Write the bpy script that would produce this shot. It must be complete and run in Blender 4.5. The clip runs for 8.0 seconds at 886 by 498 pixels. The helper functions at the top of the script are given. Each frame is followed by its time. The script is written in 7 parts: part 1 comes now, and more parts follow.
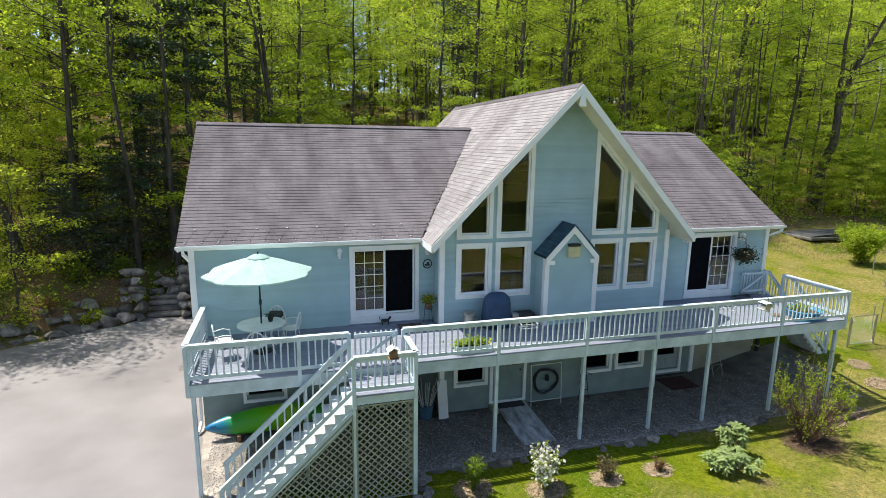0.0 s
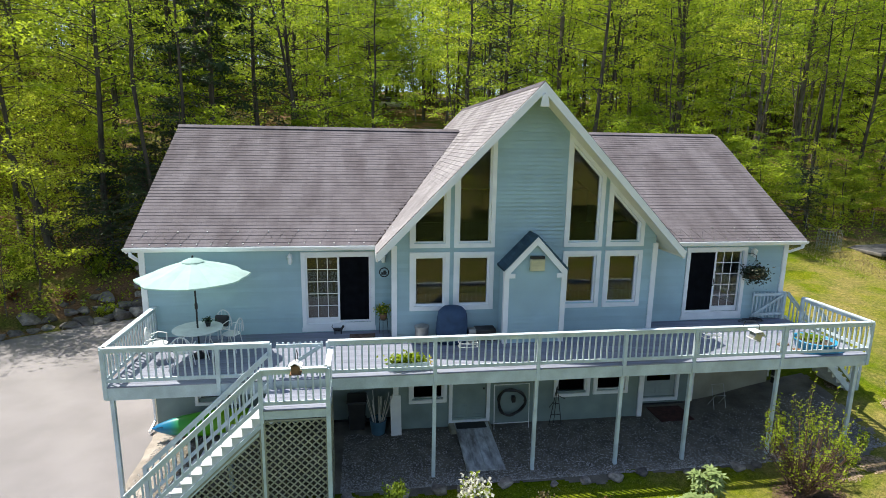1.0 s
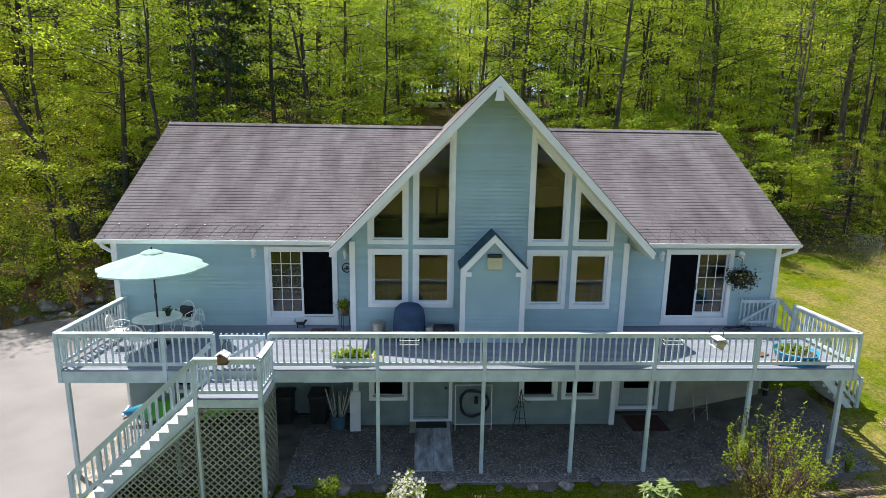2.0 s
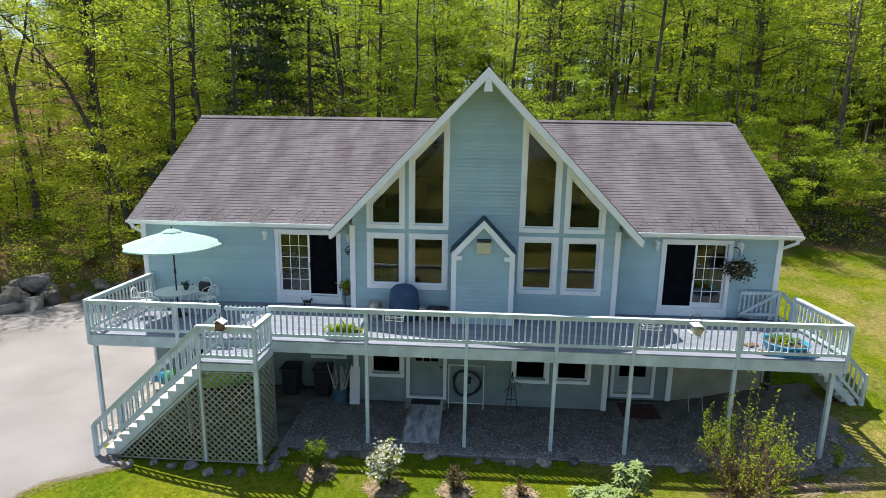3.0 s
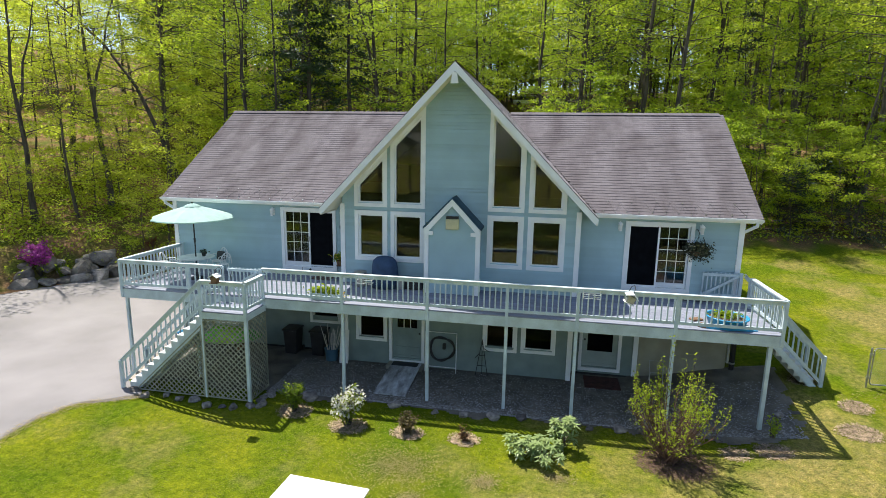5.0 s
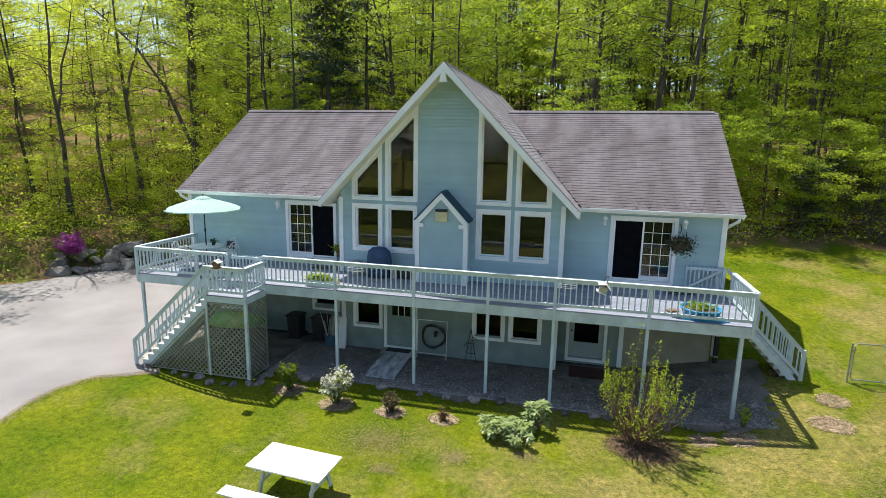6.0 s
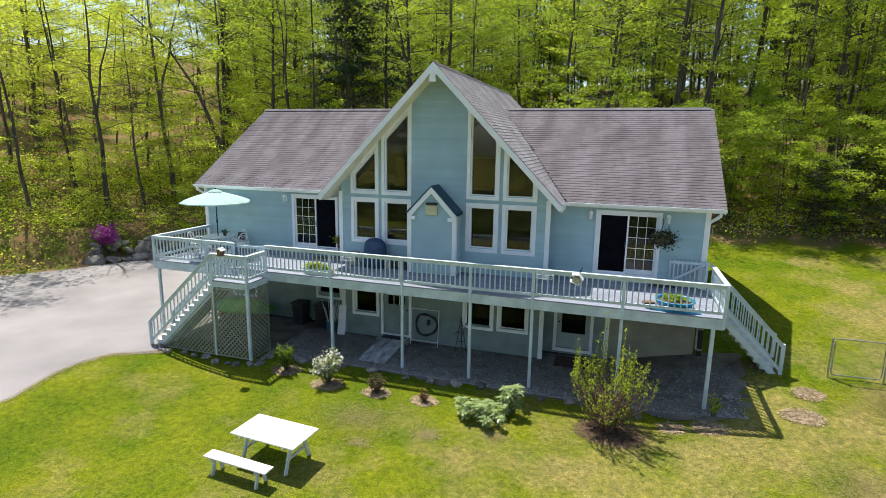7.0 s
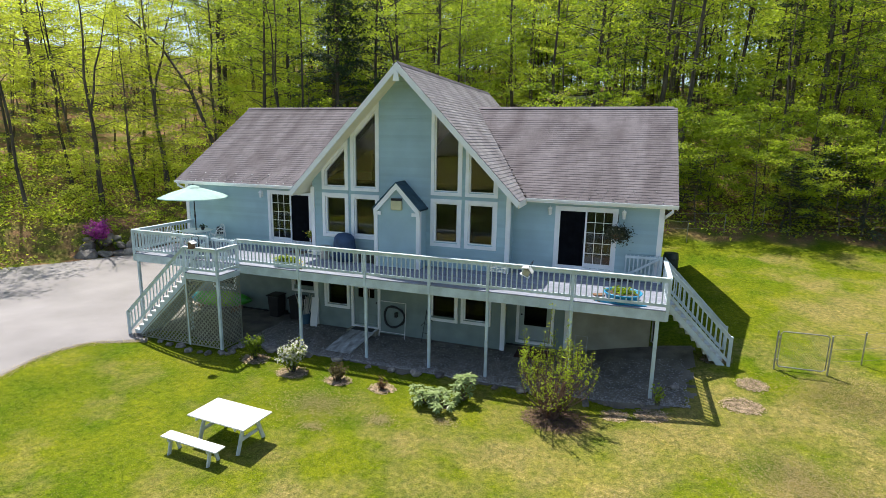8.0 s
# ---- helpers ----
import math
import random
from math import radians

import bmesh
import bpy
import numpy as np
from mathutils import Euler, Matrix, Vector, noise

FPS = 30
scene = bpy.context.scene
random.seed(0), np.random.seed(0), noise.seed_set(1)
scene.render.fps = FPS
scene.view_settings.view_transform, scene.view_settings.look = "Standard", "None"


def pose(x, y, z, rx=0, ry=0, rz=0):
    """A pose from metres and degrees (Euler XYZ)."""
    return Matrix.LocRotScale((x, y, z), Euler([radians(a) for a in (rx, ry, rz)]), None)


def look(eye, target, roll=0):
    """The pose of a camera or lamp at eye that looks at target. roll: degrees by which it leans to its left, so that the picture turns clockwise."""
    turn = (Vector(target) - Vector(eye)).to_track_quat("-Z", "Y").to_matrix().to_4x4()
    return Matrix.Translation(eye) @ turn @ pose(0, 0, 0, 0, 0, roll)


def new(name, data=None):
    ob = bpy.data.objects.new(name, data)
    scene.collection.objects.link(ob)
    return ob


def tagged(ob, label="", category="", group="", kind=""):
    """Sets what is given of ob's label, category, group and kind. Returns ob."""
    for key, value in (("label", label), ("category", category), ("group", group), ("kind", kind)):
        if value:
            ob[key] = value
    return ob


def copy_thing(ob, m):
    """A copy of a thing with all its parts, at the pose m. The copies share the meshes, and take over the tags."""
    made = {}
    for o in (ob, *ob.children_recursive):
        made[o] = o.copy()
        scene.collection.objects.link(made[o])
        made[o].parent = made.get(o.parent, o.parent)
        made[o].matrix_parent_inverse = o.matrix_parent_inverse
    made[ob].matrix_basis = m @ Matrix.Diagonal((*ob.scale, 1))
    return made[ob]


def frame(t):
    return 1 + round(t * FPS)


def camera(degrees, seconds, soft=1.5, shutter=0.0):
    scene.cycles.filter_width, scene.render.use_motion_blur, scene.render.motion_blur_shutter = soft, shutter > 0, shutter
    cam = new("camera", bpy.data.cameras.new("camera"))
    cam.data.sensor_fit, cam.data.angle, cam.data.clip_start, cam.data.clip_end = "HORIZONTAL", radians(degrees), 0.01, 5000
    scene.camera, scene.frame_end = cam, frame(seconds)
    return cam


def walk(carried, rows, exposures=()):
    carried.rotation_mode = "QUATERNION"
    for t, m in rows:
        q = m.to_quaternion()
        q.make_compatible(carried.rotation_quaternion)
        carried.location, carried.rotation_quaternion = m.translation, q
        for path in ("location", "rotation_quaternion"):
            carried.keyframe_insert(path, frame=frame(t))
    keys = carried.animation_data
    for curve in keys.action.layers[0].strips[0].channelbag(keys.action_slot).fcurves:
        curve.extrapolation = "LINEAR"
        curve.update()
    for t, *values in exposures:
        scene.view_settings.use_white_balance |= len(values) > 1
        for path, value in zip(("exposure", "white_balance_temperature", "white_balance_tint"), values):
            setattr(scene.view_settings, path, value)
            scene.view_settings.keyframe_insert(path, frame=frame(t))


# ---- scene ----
cam = camera(78.7, 8.0, soft=0.8)
PATH = [
    (0, (-7.965, -14.588, 8.107), (-7.42, -12.703, 7.722), 0.8),
    (0.5, (-6.139, -14.545, 8.169), (-5.733, -12.625, 7.784), 0.8),
    (1, (-4.495, -14.421, 8.216), (-4.218, -12.478, 7.83), 0.9),
    (1.5, (-3.062, -14.365, 8.166), (-2.882, -12.41, 7.785), 0.9),
    (3, (-0.268, -15.253, 7.929), (-0.381, -13.296, 7.531), 0.9),
    (3.5, (0.538, -15.661, 7.748), (0.326, -13.711, 7.356), 0.9),
    (4, (1.252, -16.026, 7.681), (0.965, -14.087, 7.285), 0.9),
    (4.5, (2.02, -16.419, 7.549), (1.697, -14.484, 7.162), 0.9),
    (6, (4.237, -17.299, 7.345), (3.759, -15.396, 6.96), 1.0),
    (6.5, (5.12, -17.522, 7.301), (4.572, -15.637, 6.916), 1.0),
    (7, (5.96, -17.679, 7.301), (5.351, -15.815, 6.909), 0.9),
    (7.5, (6.858, -17.696, 7.313), (6.22, -15.843, 6.915), 0.9),
    (8, (7.588, -17.769, 7.28), (6.95, -15.915, 6.884), 1.0),
]
walk(cam, [(t, look(eye, target, roll)) for t, eye, target, roll in PATH])

# ---- daylight: a high sun from behind the house, and the sky ----
SUN = Vector((-0.40, 0.29, 1.0)).normalized()
world = bpy.data.worlds.new("sky")
scene.world = world
world.use_nodes = True
wn = world.node_tree.nodes
sky = wn.new("ShaderNodeTexSky")
sky.sky_type = "NISHITA"
sky.sun_disc = False
sky.sun_elevation = math.asin(SUN.z)
sky.sun_rotation = math.atan2(SUN.x, SUN.y)
world.node_tree.links.new(sky.outputs[0], wn["Background"].inputs[0])
wn["Background"].inputs[1].default_value = 0.105
sun_data = bpy.data.lights.new("sun", "SUN")
sun_data.energy, sun_data.angle, sun_data.color = 4.3, radians(0.53), (1.0, 0.95, 0.86)
sun = new("sun", sun_data)
sun.matrix_world = look(SUN * 60, (0, 0, 0))
scene.view_settings.exposure = 0.80
# ---- materials ----
def mat(name, color, rough=0.7, vary=0.15, scale=3.0, grain=0.0, grain_scale=60.0, bump=0.0, metal=0.0,
        island=0.0, rand=0.0, tint=None, stretch=(1, 1, 1), spec=0.5, translucent=0.0, laid=False):
    """A surface: base colour, blotches at one scale, grain at a finer one, relief, and change from piece to piece."""
    m = bpy.data.materials.new(name)
    m.use_nodes = True
    nt = m.node_tree
    n, ln = nt.nodes, nt.links
    b = n["Principled BSDF"]
    b.inputs["Roughness"].default_value = rough
    b.inputs["Metallic"].default_value = metal
    b.inputs["Specular IOR Level"].default_value = spec
    co = n.new("ShaderNodeTexCoord")
    mp = n.new("ShaderNodeMapping")
    mp.inputs["Scale"].default_value = stretch
    # laid: one pattern runs over all the pieces
    ln.new(n.new("ShaderNodeNewGeometry").outputs["Position"] if laid else co.outputs["Object"], mp.inputs[0])
    c = Vector(color)
    t = Vector(tint) if tint else c * (1 - 2 * vary)
    nz = n.new("ShaderNodeTexNoise")
    nz.inputs["Scale"].default_value, nz.inputs["Detail"].default_value = scale, 5
    ln.new(mp.outputs[0], nz.inputs[0])
    rp = n.new("ShaderNodeValToRGB")
    rp.color_ramp.elements[0].position, rp.color_ramp.elements[1].position = 0.33, 0.68
    rp.color_ramp.elements[0].color = (*t, 1)
    rp.color_ramp.elements[1].color = (*(c * (1 + vary * 0.6)), 1)
    ln.new(nz.outputs[0], rp.inputs[0])
    out = rp.outputs[0]
    fine = n.new("ShaderNodeTexNoise")
    fine.inputs["Scale"].default_value, fine.inputs["Detail"].default_value = grain_scale, 3
    ln.new(mp.outputs[0], fine.inputs[0])

    def scaled(sock, amount):
        ma = n.new("ShaderNodeMath")
        ma.operation = "MULTIPLY_ADD"
        ma.inputs[1].default_value, ma.inputs[2].default_value = 2 * amount, 1 - amount
        ln.new(sock, ma.inputs[0])
        return ma.outputs[0]

    factors = []
    if grain:
        factors.append(scaled(fine.outputs[0], grain))
    if island:
        geo = n.new("ShaderNodeNewGeometry")
        factors.append(scaled(geo.outputs["Random Per Island"], island))
    if rand:
        oi = n.new("ShaderNodeObjectInfo")
        factors.append(scaled(oi.outputs["Random"], rand))
    for f in factors:
        mx = n.new("ShaderNodeVectorMath")
        mx.operation = "SCALE"
        ln.new(out, mx.inputs[0])
        ln.new(f, mx.inputs["Scale"])
        out = mx.outputs[0]
    ln.new(out, b.inputs["Base Color"])
    if bump:
        bp = n.new("ShaderNodeBump")
        bp.inputs["Strength"].default_value, bp.inputs["Distance"].default_value = bump, 0.02
        ln.new(fine.outputs[0], bp.inputs["Height"])
        ln.new(bp.outputs[0], b.inputs["Normal"])
    if translucent:
        tr = n.new("ShaderNodeBsdfTranslucent")
        ln.new(out, tr.inputs[0])
        ms = n.new("ShaderNodeMixShader")
        ms.inputs[0].default_value = translucent
        ln.new(b.outputs[0], ms.inputs[1])
        ln.new(tr.outputs[0], ms.inputs[2])
        ln.new(ms.outputs[0], n["Material Output"].inputs[0])
    return m


def leafy(name, a, b2, translucent=0.5, rough=0.55):
    """Leaves: from one green to another from leaf to leaf and from tree to tree, with light shining through."""
    m = bpy.data.materials.new(name)
    m.use_nodes = True
    n, ln = m.node_tree.nodes, m.node_tree.links
    p = n["Principled BSDF"]
    p.inputs["Roughness"].default_value = rough
    geo, oi = n.new("ShaderNodeNewGeometry"), n.new("ShaderNodeObjectInfo")
    ad = n.new("ShaderNodeMath")
    ad.operation = "MULTIPLY_ADD"
    ad.inputs[1].default_value = 0.5
    ln.new(geo.outputs["Random Per Island"], ad.inputs[0])
    hf = n.new("ShaderNodeMath")
    hf.operation = "MULTIPLY"
    hf.inputs[1].default_value = 0.5
    ln.new(oi.outputs["Random"], hf.inputs[0])
    ln.new(hf.outputs[0], ad.inputs[2])
    rp = n.new("ShaderNodeValToRGB")
    rp.color_ramp.elements[0].color, rp.color_ramp.elements[1].color = (*a, 1), (*b2, 1)
    ln.new(ad.outputs[0], rp.inputs[0])
    ln.new(rp.outputs[0], p.inputs["Base Color"])
    tr = n.new("ShaderNodeBsdfTranslucent")
    ln.new(rp.outputs[0], tr.inputs[0])
    ms = n.new("ShaderNodeMixShader")
    ms.inputs[0].default_value = translucent
    ln.new(p.outputs[0], ms.inputs[1])
    ln.new(tr.outputs[0], ms.inputs[2])
    ln.new(ms.outputs[0], n["Material Output"].inputs[0])
    return m


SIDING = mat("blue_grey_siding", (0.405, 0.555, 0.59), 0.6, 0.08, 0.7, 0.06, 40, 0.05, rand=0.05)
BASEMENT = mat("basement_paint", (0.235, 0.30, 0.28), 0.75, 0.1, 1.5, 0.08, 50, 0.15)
CONCRETE = mat("foundation_concrete", (0.36, 0.34, 0.26), 0.9, 0.15, 1.2, 0.12, 40, 0.3)
TRIM = mat("white_trim_paint", (0.88, 0.89, 0.89), 0.5, 0.04, 2.0, 0.04, 40, 0.03)
SOFFIT = mat("cream_soffit_paint", (0.86, 0.82, 0.67), 0.6, 0.04, 2.0, 0.04, 40, 0.03)
RAIL = mat("pale_rail_paint", (0.57, 0.66, 0.69), 0.6, 0.1, 2.5, 0.12, 30, 0.1, rand=0.05)
DECK = mat("grey_deck_boards", (0.25, 0.268, 0.33), 0.75, 0.12, 2.0, 0.12, 25, 0.15, rand=0.10, stretch=(0.4, 3, 1))
TREAD = mat("pale_tread_paint", (0.62, 0.66, 0.66), 0.65, 0.12, 3, 0.1, 30, 0.1)
LATTICE = mat("weathered_lattice", (0.31, 0.31, 0.235), 0.8, 0.15, 4, 0.15, 30, 0.1, rand=0.12)
# the wings' shingles are darker and stained; those of the steeper gable are lighter
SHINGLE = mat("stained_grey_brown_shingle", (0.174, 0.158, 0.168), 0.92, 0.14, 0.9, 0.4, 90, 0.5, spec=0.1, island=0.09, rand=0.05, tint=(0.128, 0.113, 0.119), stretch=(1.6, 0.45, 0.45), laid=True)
LIGHT_SHINGLE = mat("clean_grey_shingle", (0.31, 0.292, 0.297), 0.92, 0.10, 0.7, 0.35, 90, 0.5, spec=0.1, island=0.12, tint=(0.235, 0.217, 0.222), stretch=(0.6, 1.2, 0.6), laid=True)
for m_ in (SHINGLE, LIGHT_SHINGLE):
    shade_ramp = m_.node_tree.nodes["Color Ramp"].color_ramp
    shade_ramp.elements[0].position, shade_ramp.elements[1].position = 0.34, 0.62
SLATE = mat("dark_blue_shingle", (0.035, 0.085, 0.125), 0.85, 0.15, 3, 0.2, 60, 0.3, island=0.2)
METAL = mat("galvanised_metal", (0.45, 0.45, 0.43), 0.45, 0.15, 6, 0.1, 60, 0.05, metal=0.8)
BLACK = mat("black_paint", (0.02, 0.02, 0.022), 0.5, 0.2, 4, 0.2, 50, 0.05)
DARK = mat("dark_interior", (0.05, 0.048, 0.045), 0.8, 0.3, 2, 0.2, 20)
SCREEN = mat("black_screen_mesh", (0.006, 0.007, 0.009), 0.95, 0.2, 5, 0.1, 90, spec=0.05)
BARK = mat("tree_bark", (0.115, 0.095, 0.075), 0.95, 0.3, 2.0, 0.35, 18, 0.6, rand=0.3, stretch=(3, 3, 0.6))
BARK_PALE = mat("pale_bark", (0.30, 0.28, 0.24), 0.9, 0.3, 3.0, 0.3, 18, 0.4, rand=0.2, stretch=(2, 2, 0.6))
LEAF = leafy("spring_leaf", (0.15, 0.25, 0.013), (0.54, 0.64, 0.045), 0.67)
LEAF_GOLD = leafy("young_gold_leaf", (0.36, 0.43, 0.026), (0.66, 0.72, 0.075), 0.7)
LEAF_DEEP = leafy("shade_leaf", (0.09, 0.17, 0.013), (0.40, 0.50, 0.038), 0.62)
NEEDLE = leafy("pine_needle", (0.018, 0.045, 0.02), (0.05, 0.09, 0.035), 0.2)
WHITE_FLOWER = leafy("white_blossom", (0.62, 0.60, 0.50), (0.85, 0.84, 0.78), 0.3)
PINK_FLOWER = leafy("magenta_blossom", (0.35, 0.03, 0.30), (0.62, 0.12, 0.55), 0.35)
RHODO = leafy("rhododendron_leaf", (0.15, 0.24, 0.07), (0.38, 0.46, 0.19), 0.25, 0.35)
ROCK = mat("field_stone", (0.27, 0.24, 0.215), 0.9, 0.3, 2.2, 0.35, 18, 0.9, rand=0.5)
WHITE_PLASTIC = mat("white_plastic", (0.80, 0.80, 0.78), 0.4, 0.04, 3, 0.03, 40)
ASPHALT = mat("pale_driveway", (0.265, 0.245, 0.246), 0.8, 0.15, 0.30, 0.18, 90, 0.3)
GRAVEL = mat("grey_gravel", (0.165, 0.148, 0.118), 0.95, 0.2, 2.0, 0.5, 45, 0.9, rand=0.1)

# clear window glass
GLASS = bpy.data.materials.new("window_glass")
GLASS.use_nodes = True
gb = GLASS.node_tree.nodes["Principled BSDF"]
gb.inputs["Base Color"].default_value = (0.75, 0.8, 0.78, 1)
gb.inputs["Roughness"].default_value = 0.02
gb.inputs["Transmission Weight"].default_value = 1.0
gb.inputs["IOR"].default_value = 1.55

# basement panes: low IOR and a dark tint dim the lawn's reflection
GLASS_DULL = GLASS.copy()
GLASS_DULL.name = "dusty_window_glass"
GLASS_DULL.node_tree.nodes["Principled BSDF"].inputs["IOR"].default_value = 1.22
GLASS_DULL.node_tree.nodes["Principled BSDF"].inputs["Base Color"].default_value = (0.4, 0.42, 0.42, 1)
# ---- mesh helpers ----
rng = random.Random(7)


def part(name, bm, material, parent=None, label=""):
    """Links a bmesh as one mesh object, under a thing or a part."""
    me = bpy.data.meshes.new(name)
    bm.to_mesh(me)
    bm.free()
    me.materials.append(material)
    ob = new(name, me)
    ob.parent = parent
    if label:
        ob["label"] = label
    return ob


def again(ob, m, parent=None):
    """The same mesh once more, at the pose m."""
    o = new(ob.name.split(".")[0], ob.data)
    o.parent = parent if parent else ob.parent
    o.matrix_basis = m
    return o


def thing(name, label, category, at=(0, 0, 0), group="", kind=""):
    ob = new(name)
    ob.location = at
    ob.empty_display_size = 0.2
    return tagged(ob, label, category, group, kind)


def bx(bm, x0, x1, y0, y1, z0, z1, m=None):
    """A box between the given limits."""
    vs = [bm.verts.new(Vector(p)) for p in ((x0, y0, z0), (x1, y0, z0), (x1, y1, z0), (x0, y1, z0), (x0, y0, z1), (x1, y0, z1), (x1, y1, z1), (x0, y1, z1))]
    if m:
        for v in vs:
            v.co = m @ v.co
    for f in ((3, 2, 1, 0), (4, 5, 6, 7), (0, 1, 5, 4), (1, 2, 6, 5), (2, 3, 7, 6), (3, 0, 4, 7)):
        bm.faces.new([vs[i] for i in f])
    return vs


def soft_box(x0, x1, y0, y1, z0, z1, r=0.01, seg=1):
    bm = bmesh.new()
    bx(bm, x0, x1, y0, y1, z0, z1)
    bmesh.ops.bevel(bm, geom=bm.edges[:], offset=r, segments=seg, affect="EDGES", profile=0.5)
    return bm


def beam(bm, p, q, w, h):
    """A bar of width w and height h from p to q."""
    p, q = Vector(p), Vector(q)
    d = q - p
    ahead = d.normalized()
    side = ahead.cross(Vector((0, 0, 1)))
    side = side.normalized() if side.length > 1e-4 else Vector((1, 0, 0))
    up = side.cross(ahead)
    vs = []
    for c in (p, q):
        for a, b in ((-1, -1), (1, -1), (1, 1), (-1, 1)):
            vs.append(bm.verts.new(c + side * a * w / 2 + up * b * h / 2))
    for f in ((3, 2, 1, 0), (4, 5, 6, 7), (0, 1, 5, 4), (1, 2, 6, 5), (2, 3, 7, 6), (3, 0, 4, 7)):
        bm.faces.new([vs[i] for i in f])


def tube(bm, pts, radii, sides=8, cap=True):
    """A round bar through the points, with a radius at each."""
    pts = [Vector(p) for p in pts]
    if not hasattr(radii, "__len__"):
        radii = [radii] * len(pts)
    rings, ref = [], Vector((0.31, 0.77, 0.55))
    for i, p in enumerate(pts):
        d = (pts[min(i + 1, len(pts) - 1)] - pts[max(i - 1, 0)]).normalized()
        a = d.cross(ref)
        a = a.normalized() if a.length > 1e-3 else Vector((1, 0, 0))
        b = d.cross(a)
        rings.append([bm.verts.new(p + (a * math.cos(t) + b * math.sin(t)) * radii[i]) for t in [2 * math.pi * k / sides for k in range(sides)]])
    for r0, r1 in zip(rings, rings[1:]):
        for k in range(sides):
            bm.faces.new((r0[k], r0[(k + 1) % sides], r1[(k + 1) % sides], r1[k]))
    if cap:
        bm.faces.new(rings[0])
        bm.faces.new(rings[-1][::-1])


def lathe(bm, profile, sides=20, at=(0, 0, 0), squash=(1, 1)):
    """A turned form from (radius, height) pairs."""
    rings = []
    for r, z in profile:
        rings.append([bm.verts.new((at[0] + squash[0] * r * math.cos(2 * math.pi * k / sides), at[1] + squash[1] * r * math.sin(2 * math.pi * k / sides), at[2] + z)) for k in range(sides)])
    for r0, r1 in zip(rings, rings[1:]):
        for k in range(sides):
            bm.faces.new((r0[k], r0[(k + 1) % sides], r1[(k + 1) % sides], r1[k]))
    if profile[0][0] > 1e-4:
        bm.faces.new(rings[0][::-1])
    if profile[-1][0] > 1e-4:
        bm.faces.new(rings[-1])


def smooth_faces(ob):
    for p in ob.data.polygons:
        p.use_smooth = True
    return ob


def quads(name, corners, material, parent=None, label=""):
    """One mesh of loose four-cornered faces: corners has the shape (n, 4, 3)."""
    n = len(corners)
    me = bpy.data.meshes.new(name)
    me.vertices.add(4 * n)
    me.vertices.foreach_set("co", np.ascontiguousarray(corners, dtype=np.float32).ravel())
    me.loops.add(4 * n)
    me.loops.foreach_set("vertex_index", np.arange(4 * n, dtype=np.int32))
    me.polygons.add(n)
    me.polygons.foreach_set("loop_start", np.arange(0, 4 * n, 4, dtype=np.int32))
    me.update(calc_edges=True)
    me.validate()
    me.materials.append(material)
    ob = new(name, me)
    ob.parent = parent
    if label:
        ob["label"] = label
    return ob


def leaves(centres, size, r, flat=0.6, wide=0.6):
    """Leaf-shaped quads round the centres, most of them lying rather flat."""
    n = len(centres)
    nrm = r.normal(size=(n, 3))
    nrm[:, 2] += np.sign(nrm[:, 2]) * flat * 2.2
    nrm /= np.linalg.norm(nrm, axis=1)[:, None]
    a = np.cross(nrm, r.normal(size=(n, 3)))
    a /= np.linalg.norm(a, axis=1)[:, None]
    b = np.cross(nrm, a)
    s = size * r.uniform(0.6, 1.35, size=(n, 1))
    mid = centres + nrm * s * 0.12
    return np.stack([centres - a * s * 0.55, mid + b * s * wide * 0.5, centres + a * s * 0.55, mid - b * s * wide * 0.5], axis=1)


def tris(name, corners, material, parent=None):
    """One mesh of loose three-cornered leaves: corners has the shape (n, 3, 3)."""
    n = len(corners)
    me = bpy.data.meshes.new(name)
    me.vertices.add(3 * n)
    me.vertices.foreach_set("co", np.ascontiguousarray(corners, dtype=np.float32).ravel())
    me.loops.add(3 * n)
    me.loops.foreach_set("vertex_index", np.arange(3 * n, dtype=np.int32))
    me.polygons.add(n)
    me.polygons.foreach_set("loop_start", np.arange(0, 3 * n, 3, dtype=np.int32))
    me.update(calc_edges=True)
    me.materials.append(material)
    ob = new(name, me)
    ob.parent = parent
    return ob


def leaf_tris(centres, size, r, flat=0.5, wide=0.75):
    q = leaves(centres, size, r, flat, wide)
    return q[:, [0, 1, 3]] * np.float32(1.0) + (q[:, [2]] - q[:, [0]]) * np.array([0.0, 0.25, 0.25])[None, :, None]


def step(a, b, x):
    t = np.clip((np.asarray(x, float) - a) / (b - a), 0, 1)
    return t * t * (3 - 2 * t)


# ---- the lie of the land ----
WOOD_EDGE = [(-120, -70), (-40, -14), (-26, -1.5), (-22.6, 4.0), (-20.2, 8.2), (-16, 11.6), (-12, 12.6), (0, 13.0), (9, 12.9), (13, 13.2), (18, 13.9), (26, 15.4), (45, 16.5), (120, -4)]


def wood_depth(x, y):
    """Metres inside the edge of the woods; negative in the clearing."""
    x, y = np.asarray(x, float), np.asarray(y, float)
    best = np.full(np.broadcast(x, y).shape, 1e9)
    for (ax, ay), (bx_, by) in zip(WOOD_EDGE, WOOD_EDGE[1:]):
        dx, dy = bx_ - ax, by - ay
        t = np.clip(((x - ax) * dx + (y - ay) * dy) / (dx * dx + dy * dy), 0, 1)
        best = np.minimum(best, np.hypot(x - ax - t * dx, y - ay - t * dy))
    edge = np.interp(x, [p[0] for p in WOOD_EDGE], [p[1] for p in WOOD_EDGE])
    return np.where(y > edge, best, -best)


